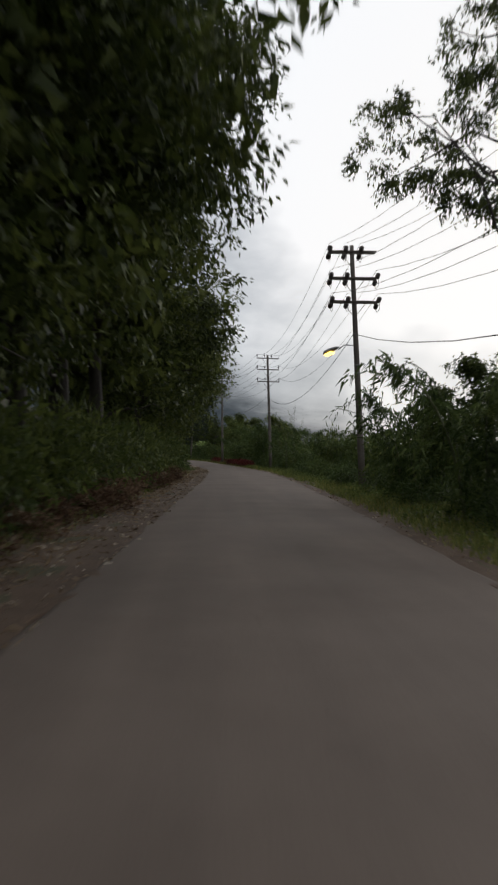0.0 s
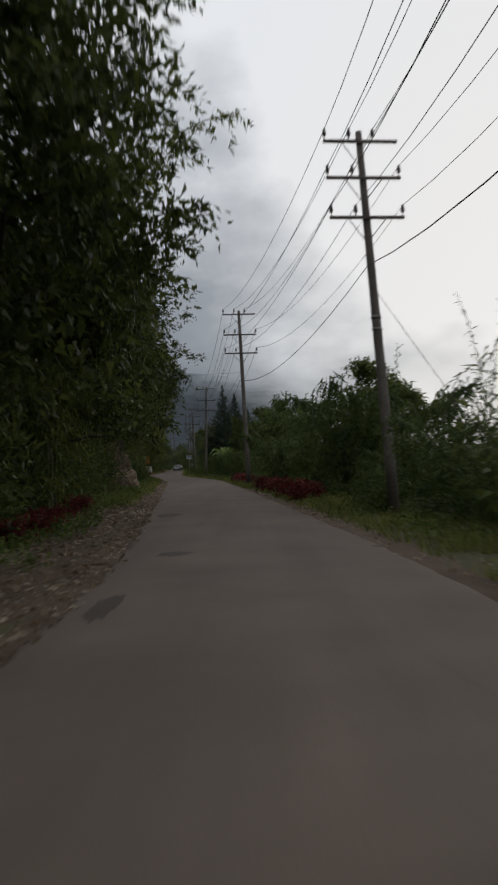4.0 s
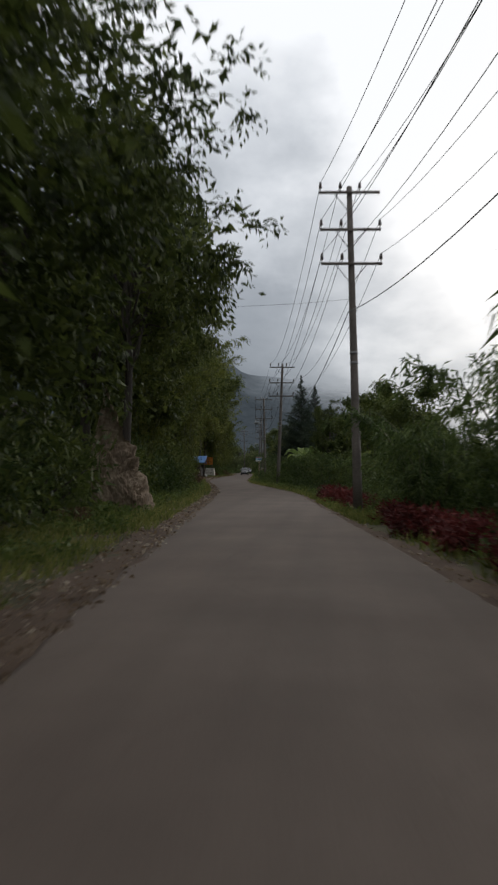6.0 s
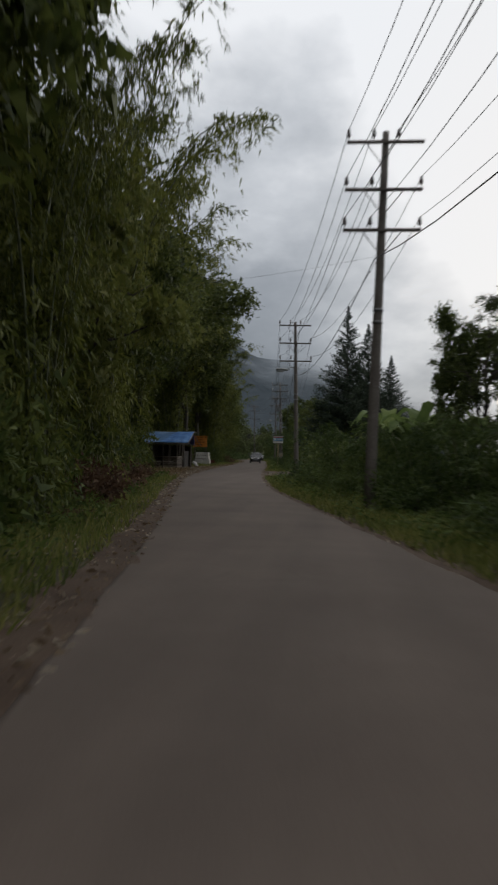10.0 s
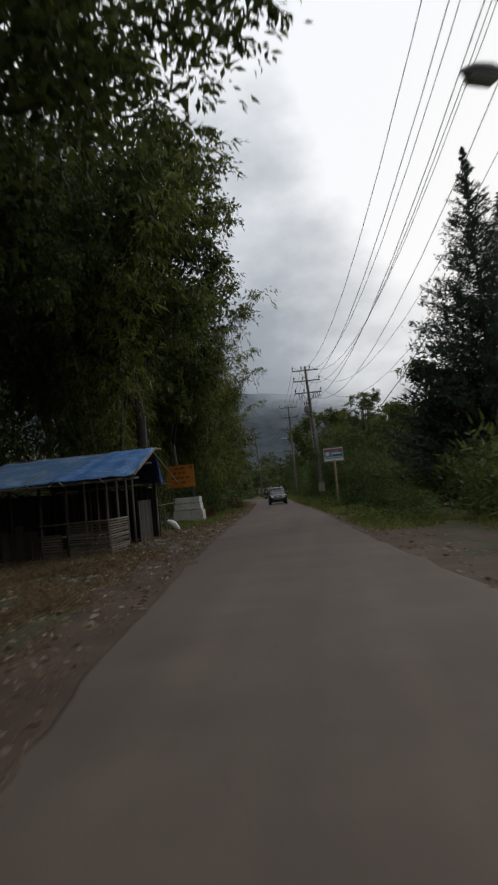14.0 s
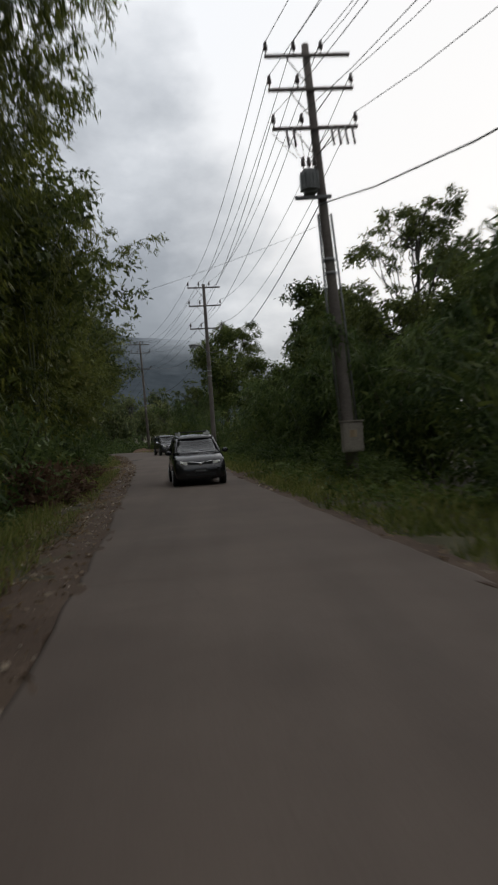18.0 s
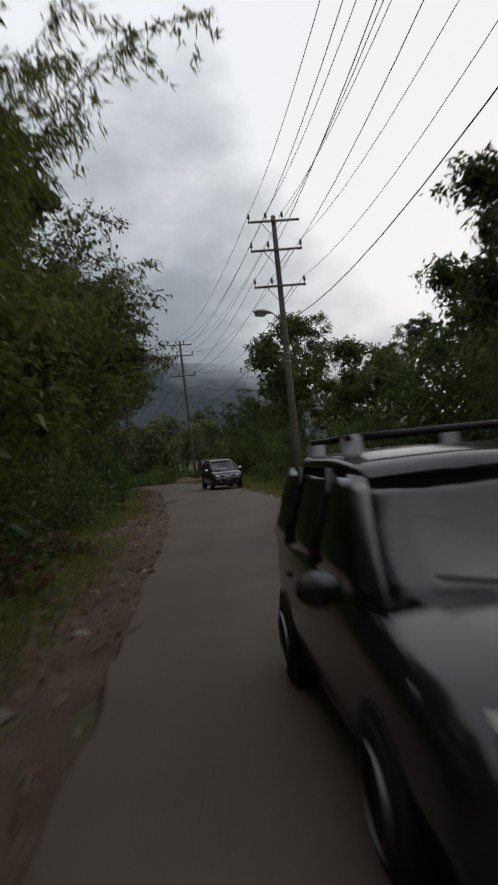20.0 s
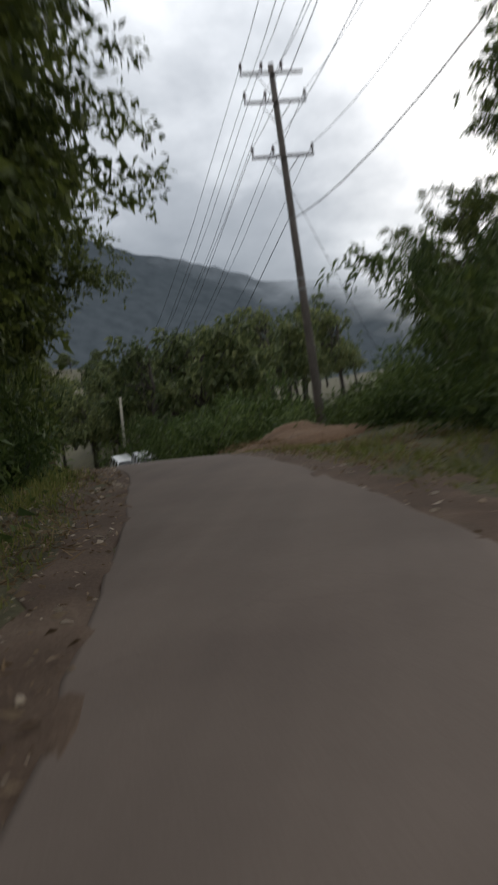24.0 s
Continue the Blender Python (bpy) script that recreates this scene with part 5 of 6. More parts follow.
# ---- shack, signs, block, rock ----
TARP = material("blue_tarpaulin", ((0.045, 0.10, 0.20), (0.09, 0.18, 0.33), (0.34, 0.43, 0.52)), 0.5, 1.1, 7, 0.5, 0.03, spec=0.4)
TARP_NEW = material("bright_blue_tarpaulin", ((0.03, 0.09, 0.26), (0.07, 0.18, 0.42), (0.30, 0.44, 0.62)), 0.45, 2.4, 9, 0.7, 0.04, spec=0.45)
# deeper, more saturated blue for both faces of the far slope and hanging end
TARP_DEEP = material("deep_blue_tarpaulin", ((0.004, 0.018, 0.12), (0.008, 0.030, 0.19), (0.014, 0.045, 0.26)), 0.55, 1.5, 9, 0.3, 0.02)
OLD_WOOD = material("weathered_wood", ((0.050, 0.040, 0.031), (0.095, 0.078, 0.061), (0.165, 0.14, 0.112)), 0.9, 1.6, 20, 0.6, 0.01, stretch=(1, 1, 0.3), obj_random=0.3)
PALE_BAMBOO = material("split_bamboo", ((0.075, 0.058, 0.042), (0.135, 0.108, 0.082), (0.215, 0.178, 0.14)), 0.8, 3, 24, 0.5, 0.01, obj_random=0.4)
DARK_BOARD = material("dark_boards", ((0.018, 0.015, 0.012), (0.035, 0.028, 0.023), (0.06, 0.05, 0.04)), 0.9, 1.5, 16, 0.4, 0.01, obj_random=0.3)
ORANGE = material("faded_orange_paint", ((0.40, 0.13, 0.020), (0.54, 0.19, 0.03), (0.64, 0.25, 0.045)), 0.7, 1.5, 14, 0.15, 0.004)
ORANGE_MARK = material("dark_lettering", ((0.20, 0.065, 0.015), (0.27, 0.092, 0.018), (0.34, 0.12, 0.025)), 0.75, 3, 20, 0, 0.004)
WHITEWASH = material("stained_whitewash", ((0.34, 0.31, 0.265), (0.56, 0.535, 0.48), (0.72, 0.70, 0.64)), 0.9, 1.3, 12, 0.6, 0.015, obj_random=0.2)
WHITE_PAINT = material("white_paint", ((0.55, 0.55, 0.54), (0.68, 0.68, 0.67), (0.78, 0.78, 0.77)), 0.6, 3, 25, 0.1, 0.003)
RED_PAINT = material("faded_red_paint", ((0.28, 0.07, 0.075), (0.38, 0.11, 0.11), (0.48, 0.17, 0.165)), 0.6, 3, 20, 0.1, 0.003)
BLUE_PAINT = material("faded_blue_paint", ((0.08, 0.19, 0.31), (0.13, 0.28, 0.42), (0.22, 0.38, 0.50)), 0.6, 3, 20, 0.1, 0.003)
NAVY = material("dark_blue_paint", ((0.03, 0.035, 0.08), (0.045, 0.05, 0.11), (0.07, 0.075, 0.15)), 0.6, 3, 20, 0.1, 0.003)
RUST = material("rust_brown", ((0.040, 0.022, 0.014), (0.082, 0.044, 0.027), (0.14, 0.08, 0.05)), 0.9, 1.5, 15, 0.6, 0.02)


def stick(name, p, q, r, mat, parent, sides=7):
    pts = [tuple(Vector(p).lerp(Vector(q), k)) for k in (0, 0.35, 0.7, 1)]
    return part(name, tubes(name, [(pts, np.array([r, r * 0.95, r * 1.02, r * 0.9]))], mat, sides), None, parent)


def shack():
    """A roadside stall: pole frame, split-bamboo half walls, a ridge roof under a blue tarpaulin."""
    ox, oy = -27.3, 117.0
    ob = thing("roadside_stall", pose(ox, oy * ALONG, 0.0, 0, 0, 2) @ Matrix.Diagonal((1, 1.5, 1, 1)))
    D = 5.0      # depth away from the road

    def sheet(name, c00, c10, c11, c01, mat, seed, sag, label):
        n, m, V, F = 22, 12, [], []
        c = [Vector(k) for k in (c00, c10, c11, c01)]
        nor = (c[1] - c[0]).cross(c[3] - c[0]).normalized()
        for j in range(m + 1):
            for i in range(n + 1):
                u, v = i / n, j / m
                p = c[0].lerp(c[1], u).lerp(c[3].lerp(c[2], u), v)
                w = 0.06 * noise.fractal((u * 5 + seed, v * 4, 0), 1, 2, 4) - sag * math.sin(math.pi * v) * (0.6 + 0.4 * math.sin(u * 19))
                V.append(tuple(p + nor * w))
        k = n + 1
        F = [(j * k + i, j * k + i + 1, (j + 1) * k + i + 1, (j + 1) * k + i) for j in range(m) for i in range(n)]
        me = mesh_of(name, V, F, mat, True)
        o = part(name, me, None, ob, label)
        s = o.modifiers.new("thickness", "SOLIDIFY")
        s.thickness = 0.012
        return o

    ez, rz, fz = 2.55, 3.72, 2.5
    sheet("tarpaulin", (-D, -0.9, ez), (1.35, -0.9, ez), (0.95, 2.7, rz), (-D, 2.7, rz), TARP, 1.0, 0.04, "wrinkled faded blue tarpaulin over the roof")
    sheet("tarpaulin", (-D, 6.3, fz), (0.25, 6.3, fz), (0.95, 2.74, rz), (-D, 2.74, rz), TARP_DEEP, 4.0, 0.05, "deep blue tarpaulin of the far slope")
    sheet("tarpaulin", (0.25, 6.25, fz), (0.5, 4.9, 2.35), (0.93, 2.9, rz - 0.08), (0.92, 2.8, rz - 0.02), TARP_DEEP, 7.0, 0.0, "deep blue hanging end of the tarpaulin")
    sheet("tarpaulin", (-1.5, -0.96, ez + 0.03), (1.40, -0.96, ez + 0.05), (0.98, 2.74, rz + 0.05), (-0.7, 2.74, rz + 0.04), TARP_NEW, 11.0, -0.05, "newer bright blue crumpled tarpaulin at the roof's end")
    for x in (-4.3, -3.2, -2.2, -1.1, 0.2):
        stick("peg", (x, -0.95, ez + 0.04), (x + 0.16, -0.98, ez - 0.12), 0.035, PALE_BAMBOO, ob)
    # roof poles
    for x in np.linspace(-D + 0.2, 0.9, 6):
        stick("rafter", (x, -1.1, ez - 0.10), (x, 2.75, rz - 0.06), 0.035, PALE_BAMBOO, ob)
        stick("rafter", (x, 6.4, fz - 0.10), (x, 2.65, rz - 0.06), 0.035, OLD_WOOD, ob)
    stick("rafter", (1.38, -1.05, ez + 0.02), (0.98, 2.95, rz + 0.06), 0.045, PALE_BAMBOO, ob)
    stick("ridge_pole", (-D, 2.7, rz - 0.03), (1.25, 2.7, rz - 0.03), 0.05, PALE_BAMBOO, ob)
    stick("eave_pole", (-D, -0.85, ez - 0.07), (1.45, -0.85, ez - 0.07), 0.045, PALE_BAMBOO, ob)
    stick("eave_pole", (-D, 6.2, fz - 0.1), (0.5, 6.2, fz - 0.1), 0.04, OLD_WOOD, ob)
    stick("purlin", (-D, 1.0, 3.05), (1.35, 1.0, 3.05), 0.04, OLD_WOOD, ob)
    # posts
    for x, y, h in ((0, 0, 2.7), (0, 2.6, 3.5), (-0.1, 6.0, 2.5), (-0.25, 6.25, 2.5), (-2.3, 0, 2.7), (-1.4, 0, 2.7), (0.05, 1.75, 3.2), (0.02, 0.9, 3.0), (-4.0, 0, 2.7), (-D + 0.1, 0, 2.7), (-D + 0.1, 2.6, 3.6), (-D + 0.1, 6.0, 2.5), (-3.2, 6.0, 2.5), (-0.9, 0.3, 2.7), (-1.5, 2.8, 3.4)):
        stick("post", (x, y, -0.2), (x + 0.03, y, h), 0.055, OLD_WOOD, ob)
    # half walls of split bamboo, slat by slat
    slat = bpy.data.meshes.new("slat")
    bm = bmesh.new()
    box(bm, 0, -0.015, 0, 1, 0.015, 0.075, 0.008)
    bm.to_mesh(slat)
    bm.free()
    slat.materials.append(PALE_BAMBOO)
    rng = random.Random(3)
    for i in range(13):
        z = 0.06 + i * 0.085
        part("slat", slat, None, ob, m=pose(-1.35, -0.06 + rng.uniform(-0.01, 0.01), z, 0, rng.uniform(-1.2, 1.2), 0) @ Matrix.Diagonal((1.35 + rng.uniform(0, 0.06), 1, 0.7, 1)))
        if i < 10:
            part("slat", slat, None, ob, m=pose(-2.3, -0.06 + rng.uniform(-0.01, 0.01), z, 0, rng.uniform(-1.5, 1.5), 0) @ Matrix.Diagonal((0.75 + rng.uniform(-0.05, 0.05), 1, 0.7, 1)))
        part("slat", slat, None, ob, m=pose(0.06 + rng.uniform(-0.01, 0.01), 0, z, 0, rng.uniform(-1.0, 1.0), 90) @ Matrix.Diagonal((2.6 / 1.5, 1, 0.8, 1)))
    stick("rail", (-2.4, -0.05, 1.2), (0.1, -0.05, 1.2), 0.04, PALE_BAMBOO, ob)
    stick("rail", (0.05, 0, 1.2), (0.05, 1.75, 1.2), 0.04, PALE_BAMBOO, ob)
    # boarded back and inner walls
    board = bpy.data.meshes.new("board")
    bm = bmesh.new()
    box(bm, 0, -0.012, 0, 0.24, 0.012, 1, 0.004)
    bm.to_mesh(board)
    bm.free()
    board.materials.append(DARK_BOARD)
    for i in range(20):
        part("board", board, None, ob, m=pose(-D + i * 0.25, 6.1, 0.0) @ Matrix.Diagonal((1, 1, 2.35 + rng.uniform(-0.08, 0.05), 1)))
    for i in range(24):
        part("board", board, None, ob, m=pose(-D, 0.1 + i * 0.25, 0.0, 0, 0, 90) @ Matrix.Diagonal((1, 1, 2.4 + rng.uniform(-0.05, 0.05), 1)))
    for i in range(10):
        part("board", board, None, ob, m=pose(-D + i * 0.26, 0.02, 0.0) @ Matrix.Diagonal((1, 1, 1.1 + rng.uniform(-0.1, 0.25), 1)))
    for i in range(7):
        part("board", board, None, ob, m=pose(-0.3, 4.1 + i * 0.25, 0.0, 0, 0, 90) @ Matrix.Diagonal((1, 1, 1.75, 1)))
    bm = bmesh.new()
    box(bm, -3.6, 1.4, 0.62, -0.9, 2.2, 0.68, 0.01)
    for x in (-3.5, -1.0):
        for y in (1.48, 2.12):
            box(bm, x - 0.03, y - 0.03, 0, x + 0.03, y + 0.03, 0.62)
    part("bench", bm, OLD_WOOD, ob)
    tagged(ob, "ramshackle roadside stall with bamboo half walls and a blue tarpaulin roof", "stall")
    # a bamboo rail from the stall to the block
    fence = thing("bamboo_rail", pose(-28.9, 123.6 * ALONG, 0.0))
    stick("rail", (0, 0, 1.35), (0.2, 8.4, 1.45), 0.035, OLD_WOOD, fence)
    for y in (0.4, 4.2):
        stick("post", (0.02 * y, y, -0.2), (0.02 * y, y, 1.5), 0.04, OLD_WOOD, fence)
    tagged(fence, "thin weathered bamboo rail between the stall and the block", "rail")
    # a pale sack beside the stall
    me = rock_mesh("sack", 9, WHITE_PAINT, 2, 0.12)
    sack = new("sack", me)
    sack.matrix_world = pose(-28.3, 126.0 * ALONG, gz(-28.3, 126.0) + 0.30, 20, 35, 60) @ Matrix.Diagonal((0.55, 0.22, 0.22, 1))
    tagged(sack, "white sack lying beside the stall", "sack")


def orange_sign():
    x, y = -29.3, 130.8
    ob = thing("sign_board", pose(x, y * ALONG, gz(x, y), 0, 0, -14))
    g = gz(x, y)
    bm = bmesh.new()
    box(bm, -0.98, -0.02, 2.34 - g, 0.98, 0.02, 3.78 - g, 0.008)
    panel = part("panel", bm, ORANGE, ob, "faded orange painted panel")
    rng = random.Random(8)
    for i, (z, n, w) in enumerate(((3.50, 2, 0.8), (3.19, 3, 1.0), (2.88, 4, 1.4), (2.57, 2, 0.9))):
        x0 = -w / 2
        for k in range(n):
            ww = w / n * rng.uniform(0.7, 0.9)
            b = bmesh.new()
            box(b, x0, -0.028, z - g, x0 + ww, -0.022, z - g + 0.16)
            part("lettering_bar", b, ORANGE_MARK, panel)
            x0 += w / n
    b = bmesh.new()
    bmesh.ops.create_circle(b, cap_ends=True, segments=14, radius=0.11, matrix=pose(0.78, -0.026, 3.60 - g, 90, 0, 0))
    part("emblem", b, ORANGE_MARK, panel)
    for px in (-0.78, 0.70, 0.84):
        stick("post", (px, 0.06, -0.3), (px + 0.04, 0.06, 3.5 - g), 0.05, OLD_WOOD, ob)
    stick("brace", (-0.75, -0.1, 0.9), (-0.6, 0.0, 2.6 - g), 0.03, PALE_BAMBOO, ob)
    tagged(ob, "faded orange sign board with dark lettering on wooden posts", "sign")


def white_block():
    x, y = -28.7, 130.1
    ob = thing("masonry_block", pose(x, y * ALONG, 0, 0, 0, -6) @ Matrix.Diagonal((0.88, 0.9, 1.1, 1)))
    rng = random.Random(5)
    rows = [(0.0, 0.78, (0.56,)), (0.79, 1.17, (0.38, 0.74)), (1.175, 1.52, (0.22, 0.63))]
    core = bmesh.new()
    box(core, -1.08, -0.33, -0.2, 1.08, 0.33, 0.7)
    box(core, -0.90, -0.30, 0.7, 0.90, 0.30, 1.48)
    part("mortar", core, SOIL, ob)
    for z0, z1, cuts in rows:
        w0 = 1.15 - 0.10 * z0 - (0.03 if z0 > 0 else 0)
        xs = [-w0] + [-w0 + 2 * w0 * c for c in cuts] + [w0]
        for a, b in zip(xs, xs[1:]):
            bm = bmesh.new()
            box(bm, a + 0.012, -0.36 - rng.uniform(0, 0.03), z0 - (0.12 if z0 == 0 else 0), b - 0.012, 0.36, z1 - 0.014, 0.03)
            for v in bm.verts:
                v.co += 0.012 * noise.noise_vector(v.co * 3 + Vector((x, 0, 0)))
                v.co.x *= 1 - 0.05 * v.co.z
            part("stone_block", bm, WHITEWASH, ob)
    tagged(ob, "whitewashed stone block wall, stained and cracked, below the sign", "wall block")


def blue_sign():
    x, y = -19.25, 131.0
    g = gz(x, y)
    ob = thing("sign_board", pose(x, y * ALONG, g, 0, 0, 3))
    stick("post", (0, 0.03, -0.4), (0.03, 0.03, 3.2 - g), 0.075, RAW_WOOD, ob)
    def slab(name, x0, x1, z0, z1, mat, d, parent, label=""):
        b = bmesh.new()
        box(b, x0, -d, z0 - g, x1, 0.02, z1 - g, 0.004)
        return part(name, b, mat, parent, label)
    panel = slab("panel", -0.62, 0.62, 3.08, 3.92, WHITE_PAINT, 0.02, ob, "weathered white panel")
    slab("red_band", -0.6, 0.6, 3.74, 3.86, RED_PAINT, 0.026, panel)
    slab("dark_band", -0.6, 0.6, 3.69, 3.735, NAVY, 0.026, panel)
    slab("blue_band", -0.6, 0.6, 3.33, 3.685, BLUE_PAINT, 0.025, panel)
    slab("lettering_bar", -0.1, 0.5, 3.52, 3.60, WHITE_PAINT, 0.030, panel)
    slab("lettering_bar", -0.05, 0.55, 3.40, 3.47, NAVY, 0.030, panel)
    slab("dark_band", -0.6, 0.6, 3.25, 3.29, RUST, 0.026, panel)
    b = bmesh.new()
    bmesh.ops.create_circle(b, cap_ends=True, segments=16, radius=0.12, matrix=pose(-0.38, -0.031, 3.55 - g, 90, 0, 0))
    part("emblem", b, WHITE_PAINT, panel)
    for z in (3.04, 3.94):
        stick("frame_rail", (-0.68, -0.01, z - g), (0.68, -0.01, z - g), 0.028, PALE_BAMBOO, ob)
    tagged(ob, "small blue, red and white roadside sign on a pale post", "sign")


def pale_rock():
    """A pale weathered buttress of rock: its crest comes down towards the road, its near side is undercut."""
    n, m, V = 90, 64, []
    for j in range(m + 1):
        v = j / m
        for i in range(n + 1):
            # round the buttress: near foot, crest, far foot
            u = i / n
            crest_z = 5.2 * v ** 0.85
            w = 0.62 - 0.22 * v
            a = math.pi * u
            x = -2.15 * v ** 1.05
            y = -w * math.cos(a) + (0.55 if u < 0.5 else 0) * math.sin(2 * math.pi * min(u, 0.5)) * v
            z = crest_z * math.sin(a) ** 0.7 - 0.35
            p = Vector((x, y, z))
            k = 0.26 * noise.fractal(p * 1.1, 1, 2, 5) + 0.26 * abs(noise.fractal(p * 1.9 + Vector((4, 0, 0)), 0.9, 2.1, 5))
            V.append(p + Vector((0.7, -0.45 * math.cos(a), 0.55 * math.sin(a))) * k)
    c = n + 1
    F = [(j * c + i, j * c + i + 1, (j + 1) * c + i + 1, (j + 1) * c + i) for j in range(m) for i in range(n)]
    # back of the buttress, in the bank
    V.append(Vector((-2.9, 0.25, 1.5)))
    F += [(m * c + i, m * c + i + 1, len(V) - 1) for i in range(n)]
    me = mesh_of("rock_face", V, F, ROCK)
    ob = new("rock_face", me)
    ob.matrix_world = pose(-13.15, 62.8 * ALONG, 0.1, 0, 0, 0) @ Matrix.Diagonal((1, 1.4, 1, 1))
    tagged(ob, "pale weathered leaning rock face at the foot of the bank", "rock")
    ob2 = new("rock_face", me)
    ob2.matrix_world = pose(-14.7, 65.2 * ALONG, -0.2, 0, 0, -25) @ Matrix.Diagonal((0.7, 0.8, 0.62, 1))
    tagged(ob2, "dark brown rock beside the pale rock face", "rock")


def brown_boulder():
    ob = new("boulder", rock_mesh("boulder", 4, RUST, 3, 0.3))
    x, y = -42.6, 185.6
    ob.matrix_world = pose(x, y * ALONG, gz(x, y) + 0.35, 0, 0, 30) @ Matrix.Diagonal((0.6, 0.6, 0.8, 1))
    tagged(ob, "rust-brown boulder at the roadside", "boulder")
    ob = new("boulder", rock_mesh("boulder", 6, RUST, 3, 0.3))
    x, y = -29.9, 138.5
    ob.matrix_world = pose(x, y * ALONG, gz(x, y) + 0.3, 0, 0, 80) @ Matrix.Diagonal((1.0, 0.7, 0.6, 1))
    tagged(ob, "dark brown boulder in the undergrowth", "boulder")


def earth_bank():
    """A bare reddish earth mound round the foot of the last pole."""
    nu, nv, V = 46, 26, []
    for j in range(nv + 1):
        for i in range(nu + 1):
            u, v = i / nu, j / nv
            y = 184.6 + 6.2 * u
            o = 1.9 + 5.2 * v
            x = by_right(y, o)
            e = math.sin(math.pi * u) ** 0.6 * math.sin(math.pi * min(v * 1.15, 1)) ** 0.7
            V.append((x, y * ALONG, gz(x, y) - 0.12 + e * (0.95 + 0.3 * noise.fractal((x * 0.6, y * 0.6, 0), 0.8, 2, 6))))
    k = nu + 1
    F = [(j * k + i, j * k + i + 1, (j + 1) * k + i + 1, (j + 1) * k + i) for j in range(nv) for i in range(nu)]
    ob = new("earth_bank", mesh_of("earth_bank", V, F, EARTH, True))
    tagged(ob, "bare reddish earth bank at the foot of the pole", "bank", kind="structure")


def patches():
    """Worn holes and dark patches in the asphalt."""
    def blob(name, x, y, rx, ry, mat, lift, label, seed, dish):
        bm = bmesh.new()
        n, rings = 26, []
        for k, q in enumerate((1.0, 0.86, 0.6, 0.3, 0.02)):
            row = []
            for i in range(n):
                a = 2 * math.pi * i / n
                r = q * (1 + 0.55 * noise.noise((math.cos(a) * 1.6 + seed, math.sin(a) * 1.6, 0)) + 0.35 * noise.noise((math.cos(a) * 4 + seed, math.sin(a) * 4, 3)))
                u, w = x + rx * r * math.cos(a), y + ry * r * math.sin(a)
                cr = 0.03 * (1 - (2 * (u - float(left_x(w))) / float(right_x(w) - left_x(w)) - 1) ** 2)
                z = 0.03 + cr + lift + (dish * (0.006 if k == 1 else 0.0))
                row.append(bm.verts.new((u, w * ALONG, z + 0.003 * noise.noise((u * 9, w * 9, 0)))))
            rings.append(row)
        for a, b in zip(rings, rings[1:]):
            for i in range(n):
                bm.faces.new((a[i], a[(i + 1) % n], b[(i + 1) % n], b[i]))
        bm.faces.new(rings[-1])
        me = bpy.data.meshes.new(name)
        bm.to_mesh(me)
        bm.free()
        me.materials.append(mat)
        tagged(new(name, me), label, "road damage", kind="structure")
    blob("patch_1", -6.65, 35.7, 0.22, 0.5, PATCH, 0.005, "dark damp patch at the road's edge", 3, 0)
    blob("patch_2", -6.3, 38.8, 0.28, 0.22, PATCH, 0.005, "dark damp patch in the asphalt", 4, 0)
    blob("patch_3", -30.1, 163.9, 0.38, 0.9, PATCH, 0.005, "dark repaired patch in the asphalt", 5, 0)
    blob("patch_4", -7.7, 45.5, 0.5, 0.6, PATCH, 0.005, "dark patch in the asphalt", 6, 0)


